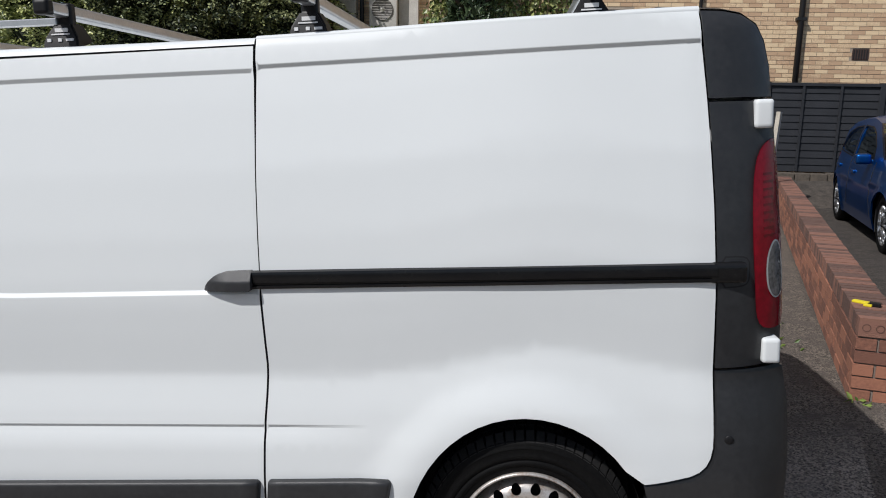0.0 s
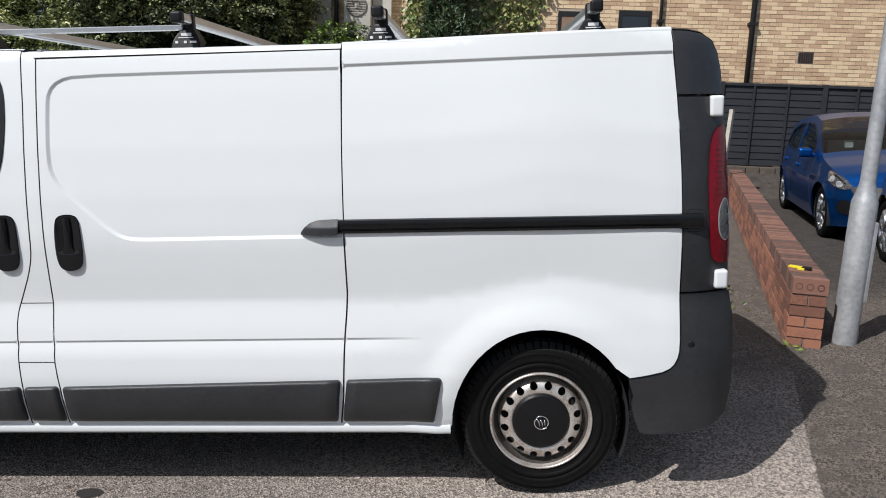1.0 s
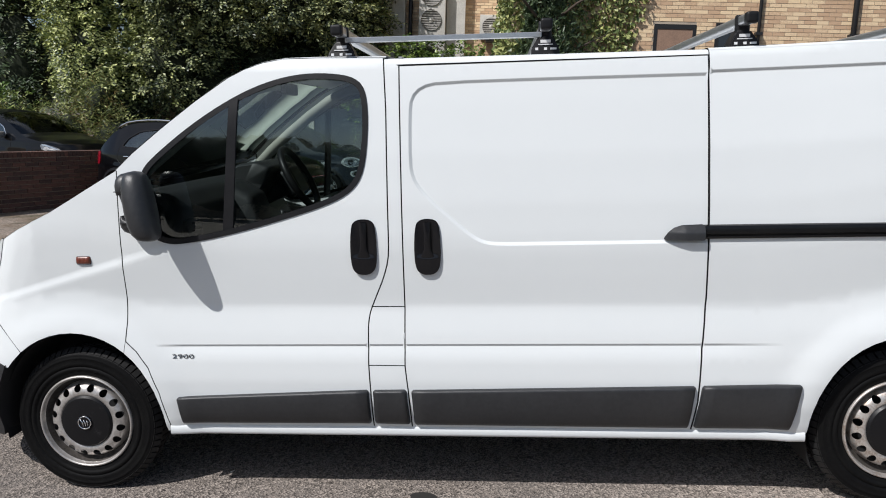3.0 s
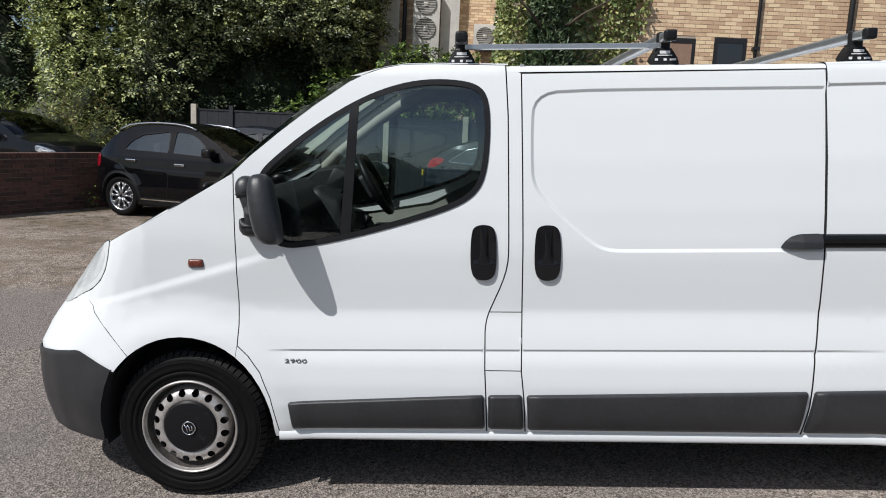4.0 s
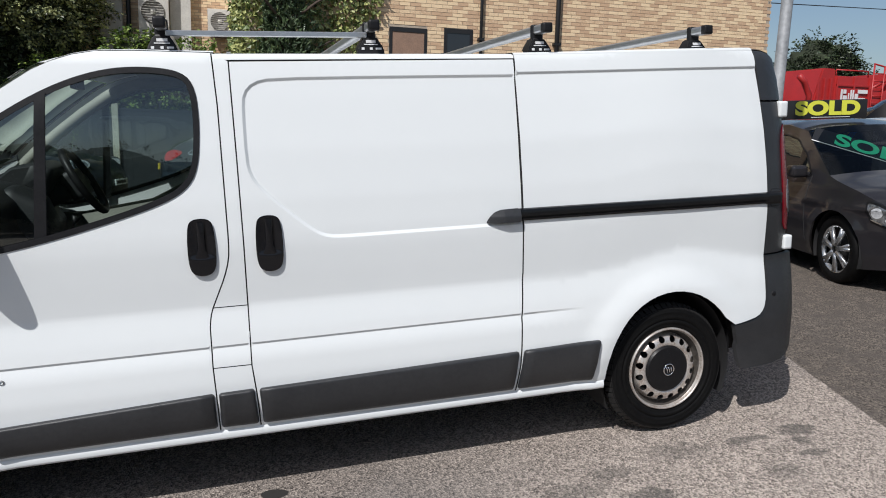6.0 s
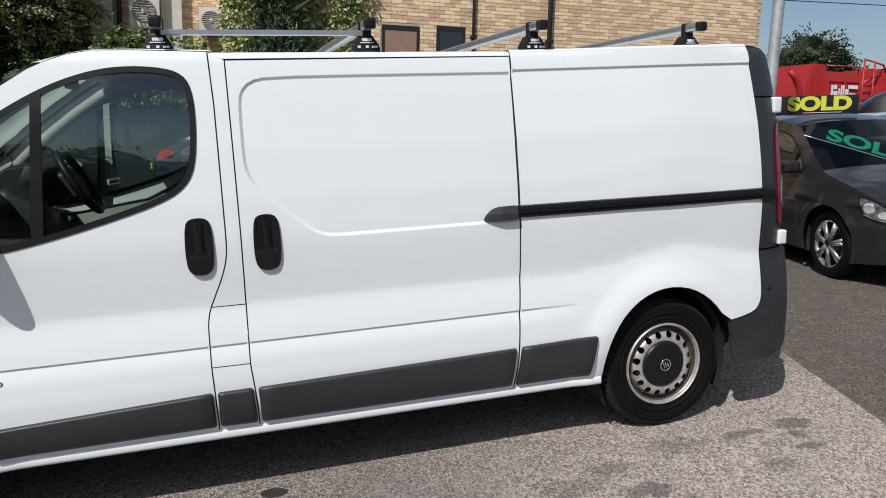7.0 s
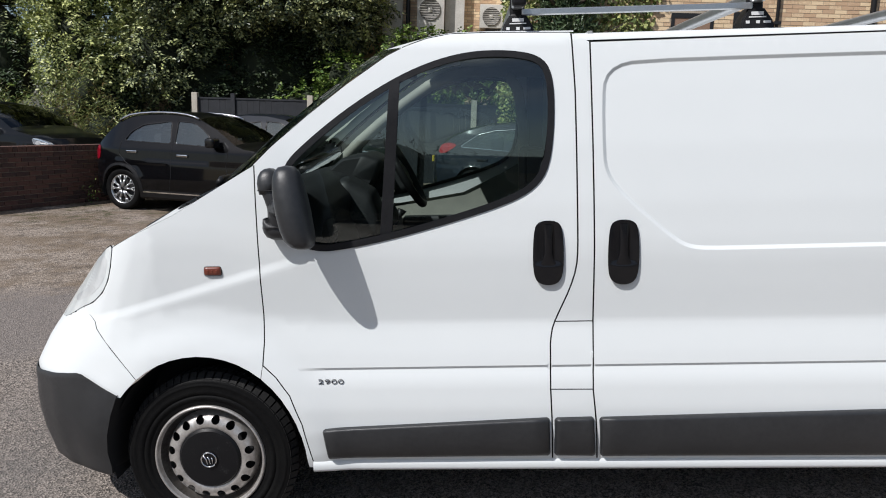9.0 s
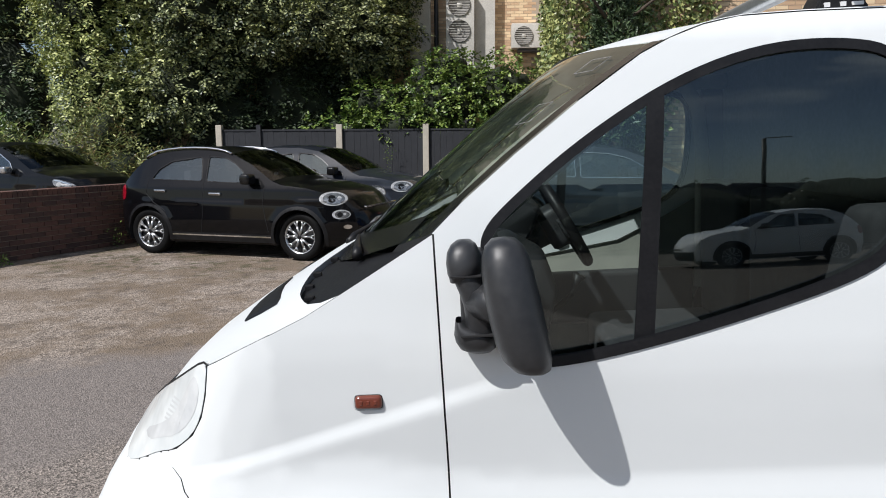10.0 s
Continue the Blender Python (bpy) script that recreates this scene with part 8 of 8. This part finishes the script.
# ---- behind the camera: what the van's glass mirrors ----
wsuv = variant(SUV, WHITE_CAR, BLACK_CAR, handle=WHITE_CAR, clad=BLACK_PLASTIC, trim=BLACK_PLASTIC, lamps=[q for q in SUV["lamps"] if q[0] == "tail_light"])
tagged(build_car("parked_car", "white sport utility car parked across the yard", Matrix.Translation((8.6, -20.0, ground_z(8.6) - 0.02)) @ Matrix.Rotation(radians(-3), 4, 'Y') @ Matrix.Rotation(radians(172), 4, 'Z') @ Matrix.Diagonal((1.22, 1.05, 1.12, 1)), wsuv), group="parked cars")
bl = thing("street_lamp", "tall dark street lamp across the road", "street lamp")
part("column", tube_bm([(10.6, -26, 0), (10.6, -26, 7.4)], 0.09, 8), FRAME_BLACK, bl, smooth=True)
part("arm", tube_bm([(10.6, -26, 7.4), (11.6, -26, 7.50)], 0.085, 6), FRAME_BLACK, bl, smooth=True)
for k, (x, h, r) in enumerate(((-12, 6, 4.5), (-4, 4.5, 4), (9, 3.6, 5), (20, 4.3, 6))):
    tree("far_tree", "leafy trees across the road", x, -34, h, [(x, -34, h * 0.6, r, 2.5, h * 0.5), (x + r, -35, h * 0.5, r * 0.8, 2.5, h * 0.42)], 7000, 0.22, LEAF_FAR_OR_SHADE, 60 + k, 0.25, inner=0.92)
house = thing("far_terrace", "row of low brick houses across the road", "building")
part("wall", box_bm(-30, -46, -0.2, 36, -40, 3.4), MORTAR, house)
part("roof", box_bm(-30.5, -46.4, 3.4, 36.5, -39.6, 4.6, 0.3, 2), GRILL_DARK, house)

# ---- small things ----
tape = thing("yellow_strap", "small bright yellow strap and black clip on the wall top", "strap")
tape.matrix_world = low_wall.matrix_world.copy()
YEL = mat("strap_yellow", (0.75, 0.62, 0.02), 0.5)
zt = wall_ground(0.4) + 0.372 + 0.108
o = part("strap", box_bm(-0.045, -0.022, 0, 0.045, 0.022, 0.014, 0.006), YEL, tape)
o.matrix_basis = pose(0.36, -0.060, zt, 0, 0, 62)
o = part("strap", box_bm(-0.022, -0.012, 0, 0.022, 0.012, 0.014, 0.004), YEL, tape)
o.matrix_basis = pose(0.285, -0.085, zt, 0, 0, 70)
o = part("clip", box_bm(-0.03, -0.02, 0, 0.03, 0.02, 0.025, 0.006), BLACK_PLASTIC, tape)
o.matrix_basis = pose(0.30, -0.125, zt, 0, 0, 75)
leafs = thing("litter_leaf", "pale dry leaf on the asphalt under the van", "leaf")
o = leaves("leaf", [(Vector((0.575, 0.25, ground_z(0.58) + 0.012)), Vector((0, -0.9, 0.7)))], 0.10, mat("dry_leaf_pale", (0.74, 0.71, 0.63), 0.8), leafs, 3)
drain = thing("ground_mark", "small dark oil blot on the asphalt", "stain")
bm = bmesh.new()
bmesh.ops.create_circle(bm, cap_ends=True, radius=0.055, segments=18)
for v in bm.verts:
    v.co = Vector((v.co.x * 1.1 * (1 + 0.25 * noise.noise(v.co * 40)), v.co.y * 0.75, 0))
o = part("blot", bm, mat("oil_blot", (0.035, 0.033, 0.031), 0.6), drain)
o.location = (1.52, 0.06, ground_z(1.52) + 0.004)
# weeds along the walls
for k, (x, y, h, n_) in enumerate(((5.28, 3.0, 0.05, 14), (5.42, 3.6, 0.08, 18), (5.33, 2.0, 0.04, 12), (6.2, 6.4, 0.18, 40), (-5.55, 9.9, 0.42, 50), (-5.2, 10.2, 0.1, 60), (-6.3, 8.2, 0.12, 60), (-1.85, 15.7, 0.9, 70))):
    wd = thing("weed", "small green weed growing at the foot of the wall", "weed", None, "weeds")
    rnd = random.Random(80 + k)
    g0 = ground_z(x) if y < 15 else 0.9
    leaves("leaf", [(Vector((x + rnd.gauss(0, 0.05), y + rnd.gauss(0, 0.06), g0 + h * rnd.random())), Vector((rnd.gauss(0, 1), rnd.gauss(0, 1), 0.5))) for _ in range(n_)], 0.05, LEAF_IVY, wd, 80 + k, 2.2, -0.4)["kind"] = "stuff"

# ---- bricks laid one by one ----
buff_me = bpy.data.meshes.new("brick")
bm = box_bm(0, -0.008, 0, 0.215, 0.01, 0.065)
bm.to_mesh(buff_me)
bm.free()
buff_me.materials.append(BUFF_ONE)
for x, z, _ in single:
    o = new("brick", buff_me)
    o.parent = bld
    o.location = (x, FY - random.uniform(-0.002, 0.002), z)
# low wall: two faces, end and brick-on-edge top
n = int(wlen / 0.225)
for r in range(5):
    for side in (0, 1):
        for k in range(n):
            if side and k > 6:
                continue
            s = 0.225 * k + (0.1125 if r % 2 else 0.0)
            o = new("brick", brick_long)
            o.parent = low_wall
            o.location = (s, -0.219 + 0.1165 * (1 - side) + random.uniform(-0.002, 0.002), wall_ground(0) + SLOPE * s + 0.075 * r - 0.0)
    if r % 2:
        o = new("brick", brick_long)
        o.parent = low_wall
        o.rotation_euler = (0, 0, radians(90))
        o.location = (0.1025, -0.217, wall_ground(0) + 0.075 * r)
for k in range(int(wlen / 0.075)):
    o = new("brick", brick_edge)
    o.parent = low_wall
    s = 0.075 * k
    o.location = (s, -0.222 + random.uniform(-0.003, 0.003), wall_ground(0) + SLOPE * s + 0.375 + random.uniform(-0.002, 0.002))
    o.rotation_euler = (0, 0, random.uniform(-0.012, 0.012))
# the last brick on edge shows its three filled holes
hole_me = bpy.data.meshes.new("brick_hole")
bm = tube_bm([(0, 0.020 * math.cos(2 * math.pi * k / 18), 0.020 * math.sin(2 * math.pi * k / 18)) for k in range(18)], 0.0035, 5, closed=True)
bm.to_mesh(hole_me)
bm.free()
hole_me.materials.append(DARK_BRICK)
for y in (-0.045, -0.112, -0.179):
    o = new("brick_hole", hole_me)
    o.parent = low_wall
    o.location = (-0.001, y, wall_ground(0) + 0.375 + 0.052)
# dark wall: the face towards the yard and a coping
for r in range(12):
    for k in range(int(gl / 0.225)):
        if r * 26 + k > 290 and r < 2:
            continue
        o = new("brick", dark_brick)
        o.parent = gw
        o.location = (0.225 * k + (0.1125 if r % 2 else 0), -0.004 + random.uniform(-0.003, 0.003), 0.01 + 0.075 * r)
for k in range(int(gl / 0.078)):
    o = new("brick", dark_cope)
    o.parent = gw
    o.location = (0.078 * k, -0.006, 0.915)
